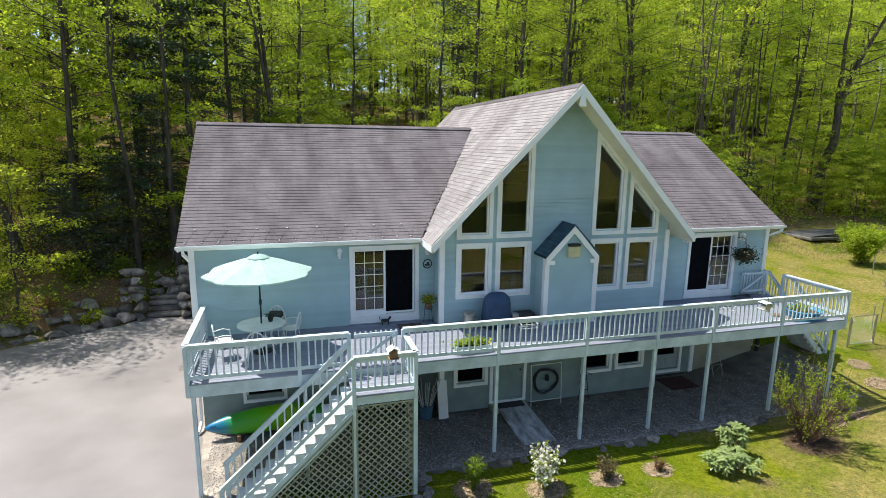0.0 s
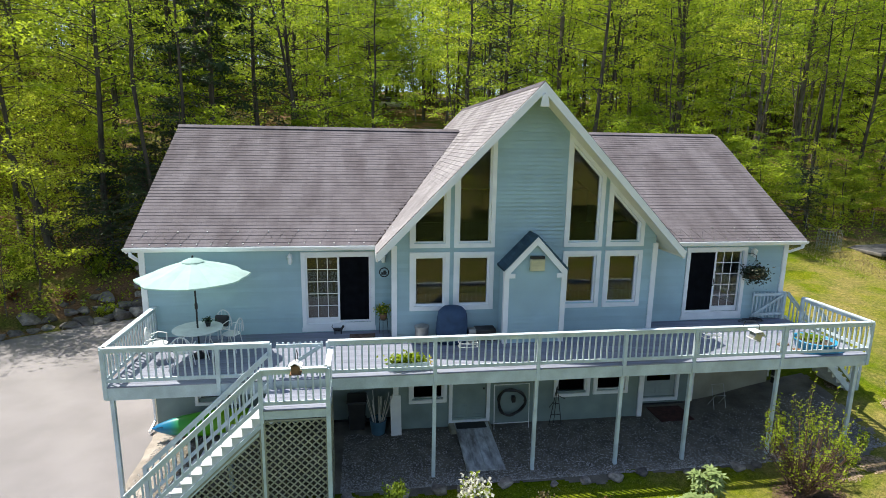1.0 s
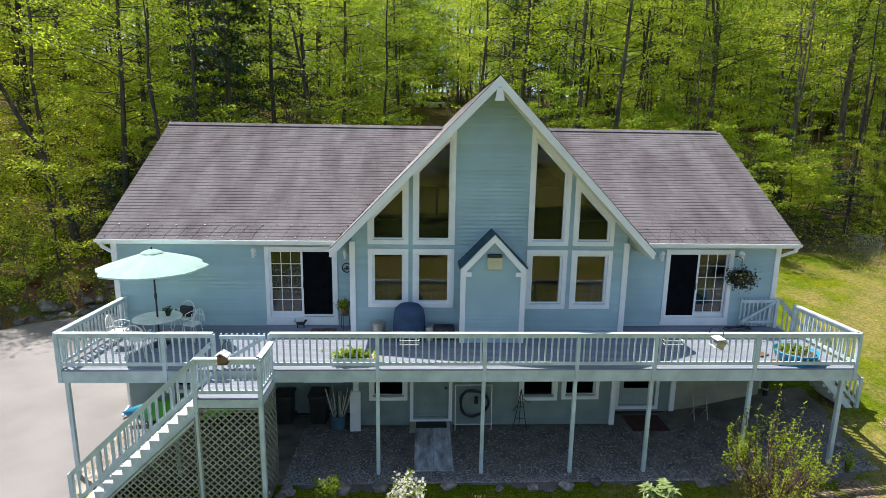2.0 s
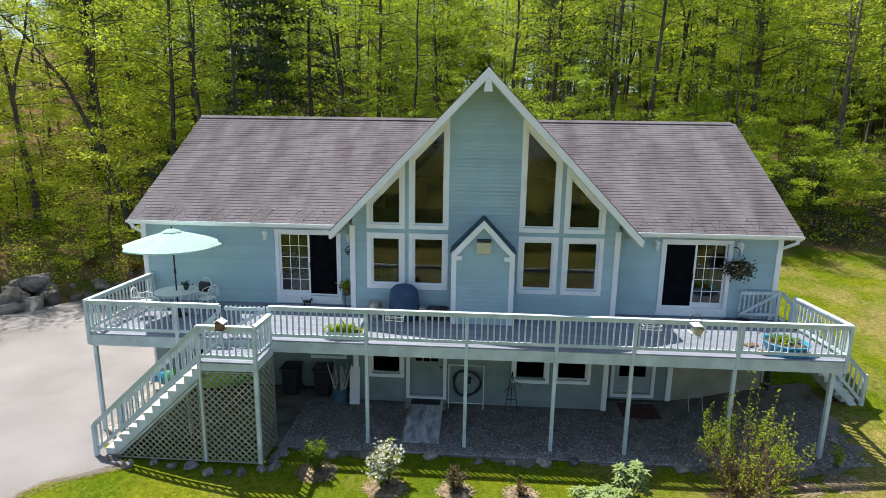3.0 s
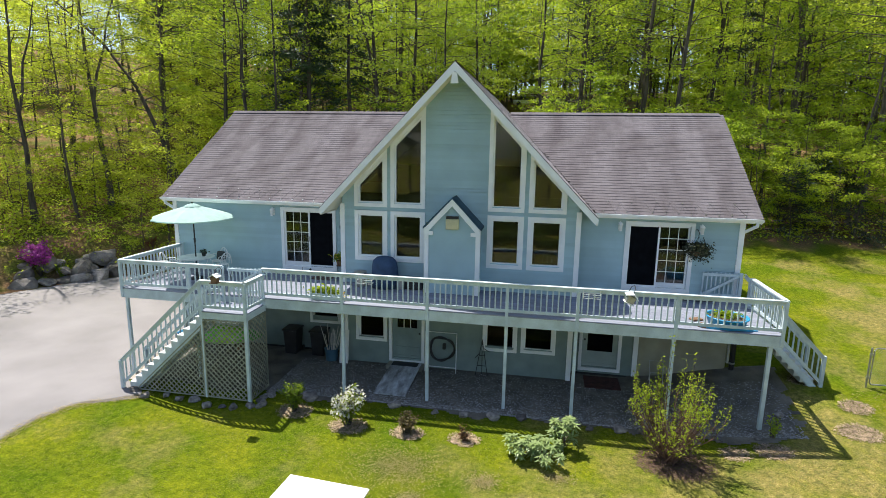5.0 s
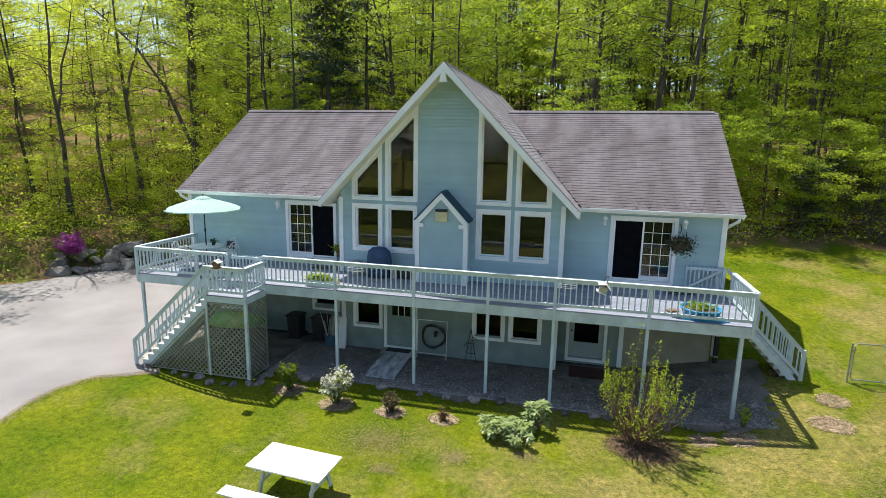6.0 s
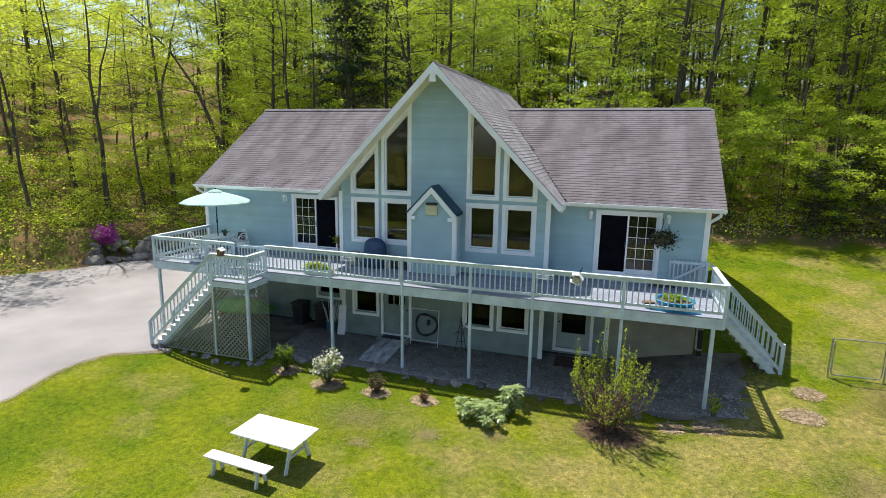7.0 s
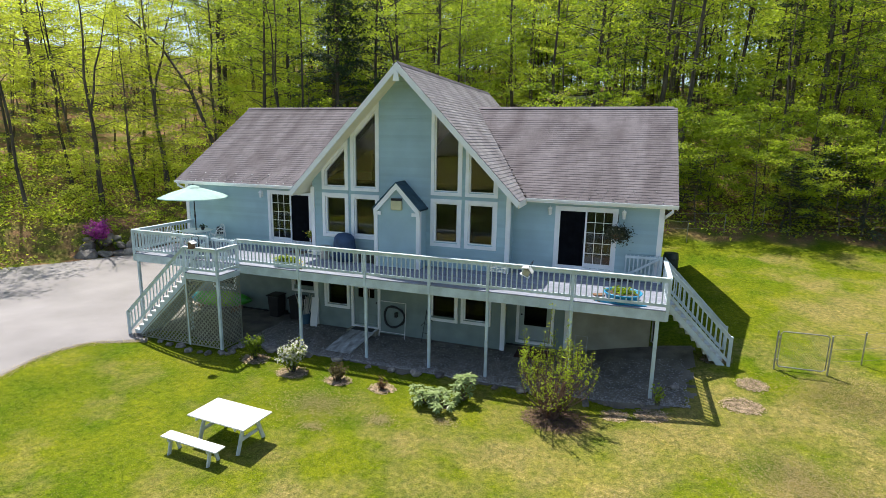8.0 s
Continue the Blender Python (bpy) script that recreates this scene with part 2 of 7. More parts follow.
# the lawn beside and behind the house climbs to the woods
CLIMB_Y = (-16, -9, -5, -2.3, -1.0, 0.6, 2.7, 5.0, 7.8, 9.3, 13.5, 16)
CLIMB_Z = (-0.45, -0.22, 0.10, 0.38, 0.66, 0.92, 1.20, 1.46, 1.70, 1.82, 2.42, 2.5)


def ground(x, y):
    x, y = np.asarray(x, float), np.asarray(y, float)
    z = -(0.15 * step(-2.6, -4.2, y) + 0.028 * np.maximum(0, -4.2 - y)) * step(-10.4, -6.6, x)
    z = z + 0.28 * step(5.0, 8.2, x) * step(-2.3, 0.3, y) * step(10.8, 8.8, x)
    z = z + 0.012 * np.maximum(0, -9 - x)
    side = np.maximum(step(6.2, 11.3, x), step(-9, -1, x) * step(6, 11, y))
    z = z + (np.interp(y, CLIMB_Y, CLIMB_Z) - z) * side
    d = wood_depth(x, y)
    steep = 0.26 - 0.062 * step(-16, -4, x)
    rise = np.where(d > 0, steep * np.minimum(d, 75) + 0.05 * np.maximum(d - 75, 0), 0)
    bank = 1.1 * step(0.0, 2.2, d) * step(-8, -13, x)
    z = z + rise + bank + 0.10 * step(0, 6, d) * np.sin(x * 0.7 + 1.3) * np.cos(y * 0.6)
    return z


def gz(x, y):
    return float(ground(x, y))
# ---- ground, driveway, gravel ----
def spread(lo, hi, fine_lo, fine_hi, fine, grow=1.18):
    out = list(np.arange(fine_lo, fine_hi + fine / 2, fine))
    s, v = fine, out[-1]
    while v < hi:
        s *= grow
        v += s
        out.append(v)
    s, v = fine, out[0]
    while v > lo:
        s *= grow
        v -= s
        out.insert(0, v)
    return np.array(out)


def sheet(name, xs, ys, material, lift=0.0):
    gx, gy = np.meshgrid(xs, ys, indexing="ij")
    co = np.stack([gx, gy, ground(gx, gy) + lift], axis=-1).reshape(-1, 3)
    nx, ny = len(xs), len(ys)
    i = (np.arange(nx - 1)[:, None] * ny + np.arange(ny - 1)[None, :]).ravel()
    faces = np.stack([i, i + ny, i + ny + 1, i + 1], axis=1)
    me = bpy.data.meshes.new(name)
    me.from_pydata(co.tolist(), [], faces.tolist())
    me.materials.append(material)
    ob = new(name, me)
    return smooth_faces(ob)


# the lawn, turning to leaf litter in the woods
LAND = bpy.data.materials.new("lawn_and_leaf_litter")
LAND.use_nodes = True
ln_, nd = LAND.node_tree.links, LAND.node_tree.nodes
co_ = nd.new("ShaderNodeTexCoord")


def noise_ramp(scale, lo, hi, c0, c1, detail=6, vec=None):
    t = nd.new("ShaderNodeTexNoise")
    t.inputs["Scale"].default_value, t.inputs["Detail"].default_value = scale, detail
    ln_.new(co_.outputs["Object"], t.inputs[0])
    r = nd.new("ShaderNodeValToRGB")
    r.color_ramp.elements[0].position, r.color_ramp.elements[1].position = lo, hi
    r.color_ramp.elements[0].color, r.color_ramp.elements[1].color = (*c0, 1), (*c1, 1)
    ln_.new(t.outputs[0], r.inputs[0])
    return r.outputs[0]


def blend(fac, a, b2, kind="MIX"):
    m = nd.new("ShaderNodeMix")
    m.data_type, m.blend_type = "RGBA", kind
    if hasattr(fac, "links"):
        ln_.new(fac, m.inputs[0])
    else:
        m.inputs[0].default_value = fac
    ln_.new(a, m.inputs[6])
    ln_.new(b2, m.inputs[7])
    return m.outputs[2]


grass_c = noise_ramp(0.55, 0.35, 0.68, (0.082, 0.130, 0.006), (0.160, 0.184, 0.011))
dry_c = noise_ramp(9.0, 0.3, 0.7, (0.19, 0.155, 0.065), (0.33, 0.26, 0.13))
# the grass is drier towards the gate
far_x = nd.new("ShaderNodeSeparateXYZ")
ln_.new(co_.outputs["Object"], far_x.inputs[0])
dry_x = nd.new("ShaderNodeMapRange")
dry_x.inputs["From Min"].default_value, dry_x.inputs["From Max"].default_value = 1.0, 13.0
dry_x.inputs["To Min"].default_value, dry_x.inputs["To Max"].default_value = -0.09, 0.10
dry_y = nd.new("ShaderNodeMath")
dry_y.operation = "MULTIPLY_ADD"
dry_y.inputs[1].default_value = -0.9
ln_.new(far_x.outputs["Y"], dry_y.inputs[0])
ln_.new(far_x.outputs["X"], dry_y.inputs[2])
ln_.new(dry_y.outputs[0], dry_x.inputs["Value"])
dry_n = nd.new("ShaderNodeTexNoise")
dry_n.inputs["Scale"].default_value, dry_n.inputs["Detail"].default_value, dry_n.inputs["Roughness"].default_value = 0.42, 10, 0.62
ln_.new(co_.outputs["Object"], dry_n.inputs[0])
dry_s = nd.new("ShaderNodeMath")
ln_.new(dry_n.outputs[0], dry_s.inputs[0])
ln_.new(dry_x.outputs[0], dry_s.inputs[1])
dry_r = nd.new("ShaderNodeValToRGB")
dry_r.color_ramp.elements[0].position, dry_r.color_ramp.elements[1].position = 0.47, 0.66
dry_r.color_ramp.elements[1].color = (0.72, 0.72, 0.72, 1)
ln_.new(dry_s.outputs[0], dry_r.inputs[0])
dry_f = dry_r.outputs[0]
lawn_c = blend(dry_f, grass_c, dry_c)
fine_c = noise_ramp(34.0, 0.32, 0.70, (0.52, 0.54, 0.46), (1.48, 1.45, 1.3), 8)
mid_c = noise_ramp(7.0, 0.3, 0.7, (0.66, 0.72, 0.66), (1.32, 1.22, 1.1), 5)
lawn_c = blend(1.0, blend(1.0, lawn_c, fine_c, "MULTIPLY"), mid_c, "MULTIPLY")
litter_a = noise_ramp(0.8, 0.40, 0.62, (0.24, 0.145, 0.085), (0.12, 0.14, 0.03), 8)
litter_b = noise_ramp(14.0, 0.3, 0.7, (0.5, 0.5, 0.5), (1.35, 1.3, 1.2))
litter_c = blend(1.0, litter_a, litter_b, "MULTIPLY")
at_ = nd.new("ShaderNodeAttribute")
at_.attribute_name = "woods"
ln_.new(blend(at_.outputs["Fac"], lawn_c, litter_c), nd["Principled BSDF"].inputs["Base Color"])
nd["Principled BSDF"].inputs["Roughness"].default_value = 0.95
nd["Principled BSDF"].inputs["Specular IOR Level"].default_value = 0.05
bt = nd.new("ShaderNodeTexNoise")
bt.inputs["Scale"].default_value, bt.inputs["Detail"].default_value = 30, 4
ln_.new(co_.outputs["Object"], bt.inputs[0])
bn = nd.new("ShaderNodeBump")
bn.inputs["Strength"].default_value, bn.inputs["Distance"].default_value = 0.7, 0.04
ln_.new(bt.outputs[0], bn.inputs["Height"])
ln_.new(bn.outputs[0], nd["Principled BSDF"].inputs["Normal"])

land_x, land_y = spread(-260, 260, -25, 25, 0.3), spread(-240, 300, -14, 25, 0.3)
land = sheet("ground", land_x, land_y, LAND)
co_all = np.empty(len(land.data.vertices) * 3, dtype=np.float32)
land.data.vertices.foreach_get("co", co_all)
co_all = co_all.reshape(-1, 3)
wd_all = wood_depth(co_all[:, 0], co_all[:, 1]) + 2.2 * step(-11.0, -12.0, co_all[:, 0]) * step(-8, -4, co_all[:, 1])
woods = land.data.attributes.new("woods", "FLOAT", "POINT")
woods.data.foreach_set("value", step(-0.6, 0.8, wd_all + 0.5 * np.sin(co_all[:, 0] * 1.7)).astype(np.float32))
tagged(land, "sunlit lawn with dry patches, running into a wooded slope of leaf litter", "ground", kind="structure")

# driveway: a slab with a worn, rounded edge
DRIVE = [(-8.7, -3.75), (-9.1, -4.05), (-9.7, -4.4), (-10.2, -4.95), (-10.45, -5.7), (-10.4, -6.6), (-10.1, -7.6), (-9.8, -9), (-10.2, -12), (-10.8, -14), (-16.2, -14),
         (-16.4, -12), (-16.6, -6.5), (-17.2, -4.9), (-18.6, -3.8), (-22, -3.5), (-36, -5.5), (-36, -2.6), (-24.6, -0.4), (-22.6, 2.4), (-21.0, 5.4), (-19.0, 8.4), (-16.9, 9.9), (-15.2, 10.9), (-14.4, 11.7), (-12.7, 11.7),
         (-10.95, 11.2), (-10.75, 4), (-10.58, 0.7), (-10.42, -0.3), (-10.30, -1.5), (-10.18, -2.4), (-9.7, -3.2), (-9.0, -3.55)]
bm = bmesh.new()
wob = random.Random(3)
ring = []
for (ax, ay), (bx_, by) in zip(DRIVE, DRIVE[1:] + DRIVE[:1]):
    k = max(1, int(math.hypot(bx_ - ax, by - ay) / 0.35))
    for j in range(k):
        t = j / k
        px, py = ax + (bx_ - ax) * t + wob.uniform(-0.08, 0.08), ay + (by - ay) * t + wob.uniform(-0.08, 0.08)
        ring.append(Vector((px, py, 0.018 + 0.012 * max(0, -9 - px))))
TURN_WAY = sum(a[0] * b[1] - b[0] * a[1] for a, b in zip(DRIVE, DRIVE[1:] + DRIVE[:1]))
top = [bm.verts.new(p) for p in ring]
low = []
for i, p in enumerate(ring):
    e = ring[(i + 1) % len(ring)] - ring[i - 1]
    out = Vector((e.y, -e.x, 0)).normalized() * (0.30 if TURN_WAY > 0 else -0.30)
    low.append(bm.verts.new(p + out + Vector((0, 0, -0.15))))
face = bm.faces.new(top)
for i in range(len(top)):
    bm.faces.new((top[i], low[i], low[(i + 1) % len(top)], top[(i + 1) % len(top)]))
bmesh.ops.triangulate(bm, faces=[face])
bmesh.ops.recalc_face_normals(bm, faces=bm.faces[:])
drive = tagged(part("driveway", bm, ASPHALT), "pale grey asphalt driveway beside the house", "driveway", kind="structure")

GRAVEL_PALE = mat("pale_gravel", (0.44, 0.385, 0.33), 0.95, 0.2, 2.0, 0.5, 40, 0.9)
# the bed's dark front reaches past the deck, standing in for shaded grass
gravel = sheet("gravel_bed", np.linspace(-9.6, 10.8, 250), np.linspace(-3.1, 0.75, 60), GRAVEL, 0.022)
gm = bmesh.new()
gm.from_mesh(gravel.data)
ragged = []
for fc_ in gm.faces:
    c = fc_.calc_center_median()
    w_ = noise.noise(Vector((c.x * 0.9, c.y * 0.9, 3.0))) * 0.35 + noise.noise(Vector((c.x * 3.1, c.y * 3.1, 8.0))) * 0.15
    if c.y < -2.9 + w_ + 0.75 * max(0.0, c.x - 8.8) or c.x > 9.75 + 1.6 * w_:
        ragged.append(fc_)
bmesh.ops.delete(gm, geom=ragged, context="FACES")
gm.to_mesh(gravel.data)
gm.free()
tagged(gravel, "grey gravel bed under the deck, its dark front standing in for shaded grass", "gravel", kind="structure")
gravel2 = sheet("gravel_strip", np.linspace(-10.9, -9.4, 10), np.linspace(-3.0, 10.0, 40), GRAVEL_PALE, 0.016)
tagged(gravel2, "strip of pale gravel along the foundation", "gravel", kind="structure")

# grass blades on the part of the lawn that the camera passes
GRASS = leafy("grass_blade", (0.11, 0.17, 0.010), (0.34, 0.33, 0.07), 0.5, 0.8)
nr = np.random.default_rng(17)
n = 240000
gx_ = np.concatenate([nr.uniform(-11, 17, int(n * 0.75)), nr.uniform(8.5, 26, n - int(n * 0.75))])
gy_ = np.concatenate([-3.0 - 11.0 * nr.uniform(0, 1, int(n * 0.75)) ** 1.1, nr.uniform(-6, 19, n - int(n * 0.75))])
patchy = 0.5 + 0.5 * np.sin(gx_ * 2.1 + np.sin(gy_ * 1.3) * 2) * np.cos(gy_ * 1.7 + np.sin(gx_ * 0.9) * 2)
keep = (nr.random(n) < 0.35 + 0.65 * patchy) & (wood_depth(gx_, gy_) < -0.5) & ~((gx_ < -8.3) & (gy_ > -4.4)) & ~((gx_ < -9.5)) & ~((gx_ < 11.0) & (gy_ > -2.8))
gx_, gy_ = gx_[keep], gy_[keep]
root = np.stack([gx_, gy_, ground(gx_, gy_) - 0.005], axis=1)
k_ = len(root)
ang = nr.uniform(0, 6.28, k_)
sd = np.stack([np.cos(ang), np.sin(ang), np.zeros(k_)], axis=1) * nr.uniform(0.008, 0.017, (k_, 1))
tip = root + np.stack([nr.normal(0, 0.035, k_), nr.normal(0, 0.035, k_), nr.uniform(0.010, 0.030, k_)], axis=1)
tagged(tris("grass", np.stack([root - sd, root + sd, tip], axis=1), GRASS), "short uneven lawn grass", "grass", kind="stuff")

# loose pebbles on the gravel
nr = np.random.default_rng(23)
n = 18000
px = np.concatenate([-5.2 + 14.8 * nr.uniform(0, 1, 16100) ** 1.25, nr.uniform(-10.2, -9.0, 1900)])
py = np.concatenate([-2.75 + 2.6 * nr.uniform(0, 1, 16100) ** 1.9, nr.uniform(-2.6, 2.0, 1900)])
pc = np.stack([px, py, ground(px, py) + 0.02], axis=1)
ps_ = nr.uniform(0.010, 0.029, (n, 1))
ax_ = nr.normal(size=(n, 3))
ax_[:, 2] *= 0.3
ax_ /= np.linalg.norm(ax_, axis=1)[:, None]
bx3 = np.cross(ax_, np.array([0, 0, 1.0]))
bx3 /= np.linalg.norm(bx3, axis=1)[:, None]
cx3 = np.cross(ax_, bx3) * 0.6
e6 = [pc + ax_ * ps_ * 1.3, pc - ax_ * ps_ * 1.3, pc + bx3 * ps_, pc - bx3 * ps_, pc + cx3 * ps_, pc - cx3 * ps_]
v6 = np.stack(e6, axis=1).reshape(-1, 3)
f8 = np.array([(0, 2, 4), (2, 1, 4), (1, 3, 4), (3, 0, 4), (2, 0, 5), (1, 2, 5), (3, 1, 5), (0, 3, 5)])
me = bpy.data.meshes.new("pebbles")
me.from_pydata(v6.tolist(), [], (f8[None] + 6 * np.arange(n)[:, None, None]).reshape(-1, 3).tolist())
me.materials.append(mat("pebble_stone", (0.32, 0.305, 0.285), 0.85, 0.15, 3, 0.1, 30, island=0.45))
tagged(new("pebbles", me), "loose grey and tan pebbles", "gravel", kind="stuff")
# ---- the house ----
house = thing("house", "blue-grey clapboard house, white trim, grey-brown shingle roofs", "house")
FRONT = Matrix(((1, 0, 0, 0), (0, -1, 0, 0), (0, 0, 1, 0), (0, 0, 0, 1)))


def wall_at(x, y, turn=0):
    """A wall's own frame: along it, out of it, up. turn: degrees about z; 0 faces the lawn."""
    return Matrix.Translation((x, y, 0)) @ Matrix.Rotation(radians(turn), 4, "Z") @ FRONT


def span(poly, z):
    """The stretch of a convex outline at the height z."""
    us = []
    for (a, b), (c, d) in zip(poly, poly[1:] + poly[:1]):
        if (b <= z <= d) or (d <= z <= b):
            us.append(a if b == d else a + (c - a) * (z - b) / (d - b))
            if b == d:
                us.append(c)
    return (min(us), max(us)) if us else None


def clapboards(name, m, outline, holes, material, row=0.112, lap=0.038, thick=0.14, label="", single=False):
    """A wall of lapped boards with openings right through it. single: each board a piece of its own on the wall."""
    bm = bmesh.new()
    boards = []
    z0, z1 = min(p[1] for p in outline), max(p[1] for p in outline)
    z = z0
    while z < z1 - 0.004:
        top = min(z + row, z1)
        zb, zt, zm = z + 0.0005, top - 0.0005, (z + top) / 2
        a, b = span(outline, zb), span(outline, zt)
        if a and b:
            edges = [(a[0], b[0])]
            cut = []
            for h in holes:
                lo, hi = min(p[1] for p in h), max(p[1] for p in h)
                if lo < zm < hi:
                    s, t = span(h, max(zb, lo)), span(h, min(zt, hi))
                    if s and t:
                        cut.append((s, t))
            cut.sort(key=lambda c: c[0][0])
            for s, t in cut:
                edges += [(s[0], t[0]), (s[1], t[1])]
            edges.append((a[1], b[1]))
            for (u0, u1), (v0, v1) in zip(edges[::2], edges[1::2]):
                if v0 - u0 < 0.004:
                    continue
                front = -0.004 if single else lap
                if single:
                    boards.append((u0, v0, v1, u1, z, top))
                vs = [bm.verts.new(m @ Vector(p)) for p in ((u0, front, z), (v0, front, z), (v1, min(front, 0.002), top), (u1, min(front, 0.002), top), (u0, -thick, z), (v0, -thick, z), (v1, -thick, top), (u1, -thick, top))]
                for f in ((0, 1, 2, 3), (5, 4, 7, 6), (1, 5, 6, 2), (4, 0, 3, 7), (4, 5, 1, 0), (3, 2, 6, 7)):
                    bm.faces.new([vs[i] for i in f])
        z = top
    bmesh.ops.recalc_face_normals(bm, faces=bm.faces[:])
    w = part(name, bm, material, house, label)
    if not single:
        w["kind"] = "stuff"
    for u0, v0, v1, u1, z, top in boards:
        b3 = bmesh.new()
        vs = [b3.verts.new(m @ Vector(p)) for p in ((u0, lap, z), (v0, lap, z), (v1, 0.002, top), (u1, 0.002, top), (u0, -0.003, z), (v0, -0.003, z), (v1, -0.003, top), (u1, -0.003, top))]
        for f in ((0, 1, 2, 3), (5, 4, 7, 6), (1, 5, 6, 2), (4, 0, 3, 7), (4, 5, 1, 0), (3, 2, 6, 7)):
            b3.faces.new([vs[i] for i in f])
        bmesh.ops.recalc_face_normals(b3, faces=b3.faces[:])
        part("clapboard", b3, material, w)
    return w


def inset(poly, d):
    """The convex outline (counter-clockwise) drawn in by d."""
    out, n = [], len(poly)
    for i in range(n):
        p, q, r = Vector(poly[i - 1]), Vector(poly[i]), Vector(poly[(i + 1) % n])
        e, f = (q - p).normalized(), (r - q).normalized()
        ne, nf = Vector((-e.y, e.x)), Vector((-f.y, f.x))
        den = 1 + ne.dot(nf)
        out.append(tuple(q + (ne + nf) * (d / den)))
    return out


def rim(bm, m, outer, inner, n0, n1):
    """A flat frame between two outlines, from depth n0 to n1."""
    ring = [[bm.verts.new(m @ Vector((u, n, z))) for u, z in poly] for poly in (outer, inner) for n in (n0, n1)]
    k = len(outer)
    for i in range(k):
        j = (i + 1) % k
        bm.faces.new((ring[1][i], ring[1][j], ring[3][j], ring[3][i]))
        bm.faces.new((ring[0][i], ring[0][j], ring[1][j], ring[1][i]))
        bm.faces.new((ring[3][i], ring[3][j], ring[2][j], ring[2][i]))
        bm.faces.new((ring[2][i], ring[2][j], ring[0][j], ring[0][i]))
    bmesh.ops.recalc_face_normals(bm, faces=bm.faces[:])


def prism(bm, m, poly, n0, n1):
    a = [bm.verts.new(m @ Vector((u, n0, z))) for u, z in poly]
    b = [bm.verts.new(m @ Vector((u, n1, z))) for u, z in poly]
    bm.faces.new(a)
    bm.faces.new(b)
    for i in range(len(a)):
        j = (i + 1) % len(a)
        bm.faces.new((a[i], a[j], b[j], b[i]))
    bmesh.ops.recalc_face_normals(bm, faces=bm.faces[:])


def window(m, poly, trim=0.11, sash=0.05, glass=None, frame_mat=None, name="window"):
    """Casing, sash and pane in the opening inset(poly, trim)."""
    bm = bmesh.new()
    hole = inset(poly, trim)
    rim(bm, m, poly, hole, -0.02, 0.058)
    w = part(name, bm, frame_mat or TRIM, house)
    bm = bmesh.new()
    rim(bm, m, hole, inset(hole, sash), -0.10, -0.005)
    part("sash", bm, TRIM, w)
    bm = bmesh.new()
    prism(bm, m, inset(hole, sash - 0.01), -0.062, -0.056)
    p = part("pane", bm, glass or GLASS, w)
    p.visible_shadow = False
    return w


def rect(u0, u1, z0, z1):
    return [(u0, z0), (u1, z0), (u1, z1), (u0, z1)]


WING, BAY = wall_at(0, 0.70), wall_at(0, 0.0)
RISE, EAVE_Y, EAVE_Z, RIDGE_Y, RIDGE_Z = 0.643, 0.40, 5.42, 5.42, 8.65
GRISE, APEX = 1.026, 9.77
XL, XR = -10.48, 8.60

# sliding doors of the two wings, and the windows of the bay
slider_l, slider_r = rect(-6.34, -4.30, 2.98, 5.17), rect(5.25, 7.28, 2.98, 5.17)
low_l = [rect(-3.36, -2.255, 3.61, 5.27), rect(-2.14, -1.0, 3.61, 5.27)]
low_r = [rect(1.0, 2.13, 3.58, 5.26), rect(2.255, 3.40, 3.58, 5.26)]


def sloped(u0, u1, z0, drop):
    zt = lambda u: APEX - drop - GRISE * abs(u)
    return [(u0, z0), (u1, z0), (u1, zt(u1)), (u0, zt(u0))]


high_l = [sloped(-3.36, -2.255, 5.39, 0.17), sloped(-2.14, -1.0, 5.39, 0.17)]
high_r = [sloped(1.0, 2.13, 5.38, 0.17), sloped(2.255, 3.40, 5.38, 0.17)]
bay_windows = low_l + low_r + high_l + high_r
bay_top = APEX - 0.2
bay_outline = [(-3.78, 2.72), (3.78, 2.72), (3.78, bay_top - GRISE * 3.78), (0, bay_top), (-3.78, bay_top - GRISE * 3.78)]
clapboards("gable_wall", BAY, bay_outline, [inset(w, 0.10) for w in bay_windows], SIDING, single=True)
clapboards("wing_wall", WING, rect(XL, -3.78, 2.72, 5.42), [inset(slider_l, 0.10)], SIDING, single=True)
clapboards("wing_wall", WING, rect(3.78, XR, 2.72, 5.42), [inset(slider_r, 0.10)], SIDING, single=True)
for x, turn in ((-3.78, -90), (3.78, 90)):
    clapboards("bay_return", wall_at(x, 0.35, turn), rect(-0.36, 0.36, 2.72, 5.9), [], SIDING)
side = [(-4.72, 2.72), (4.72, 2.72), (4.72, 5.55), (0, 8.5), (-4.72, 5.55)]
clapboards("end_wall", wall_at(XL, RIDGE_Y, -90), side, [], SIDING)
clapboards("end_wall", wall_at(XR, RIDGE_Y, 90), side, [], SIDING)
clapboards("back_wall", wall_at(0, 10.14, 180), rect(-XR, -XL, 2.72, 5.42), [], SIDING)
clapboards("back_gable_wall", wall_at(0, 10.5, 180), bay_outline, [], SIDING)

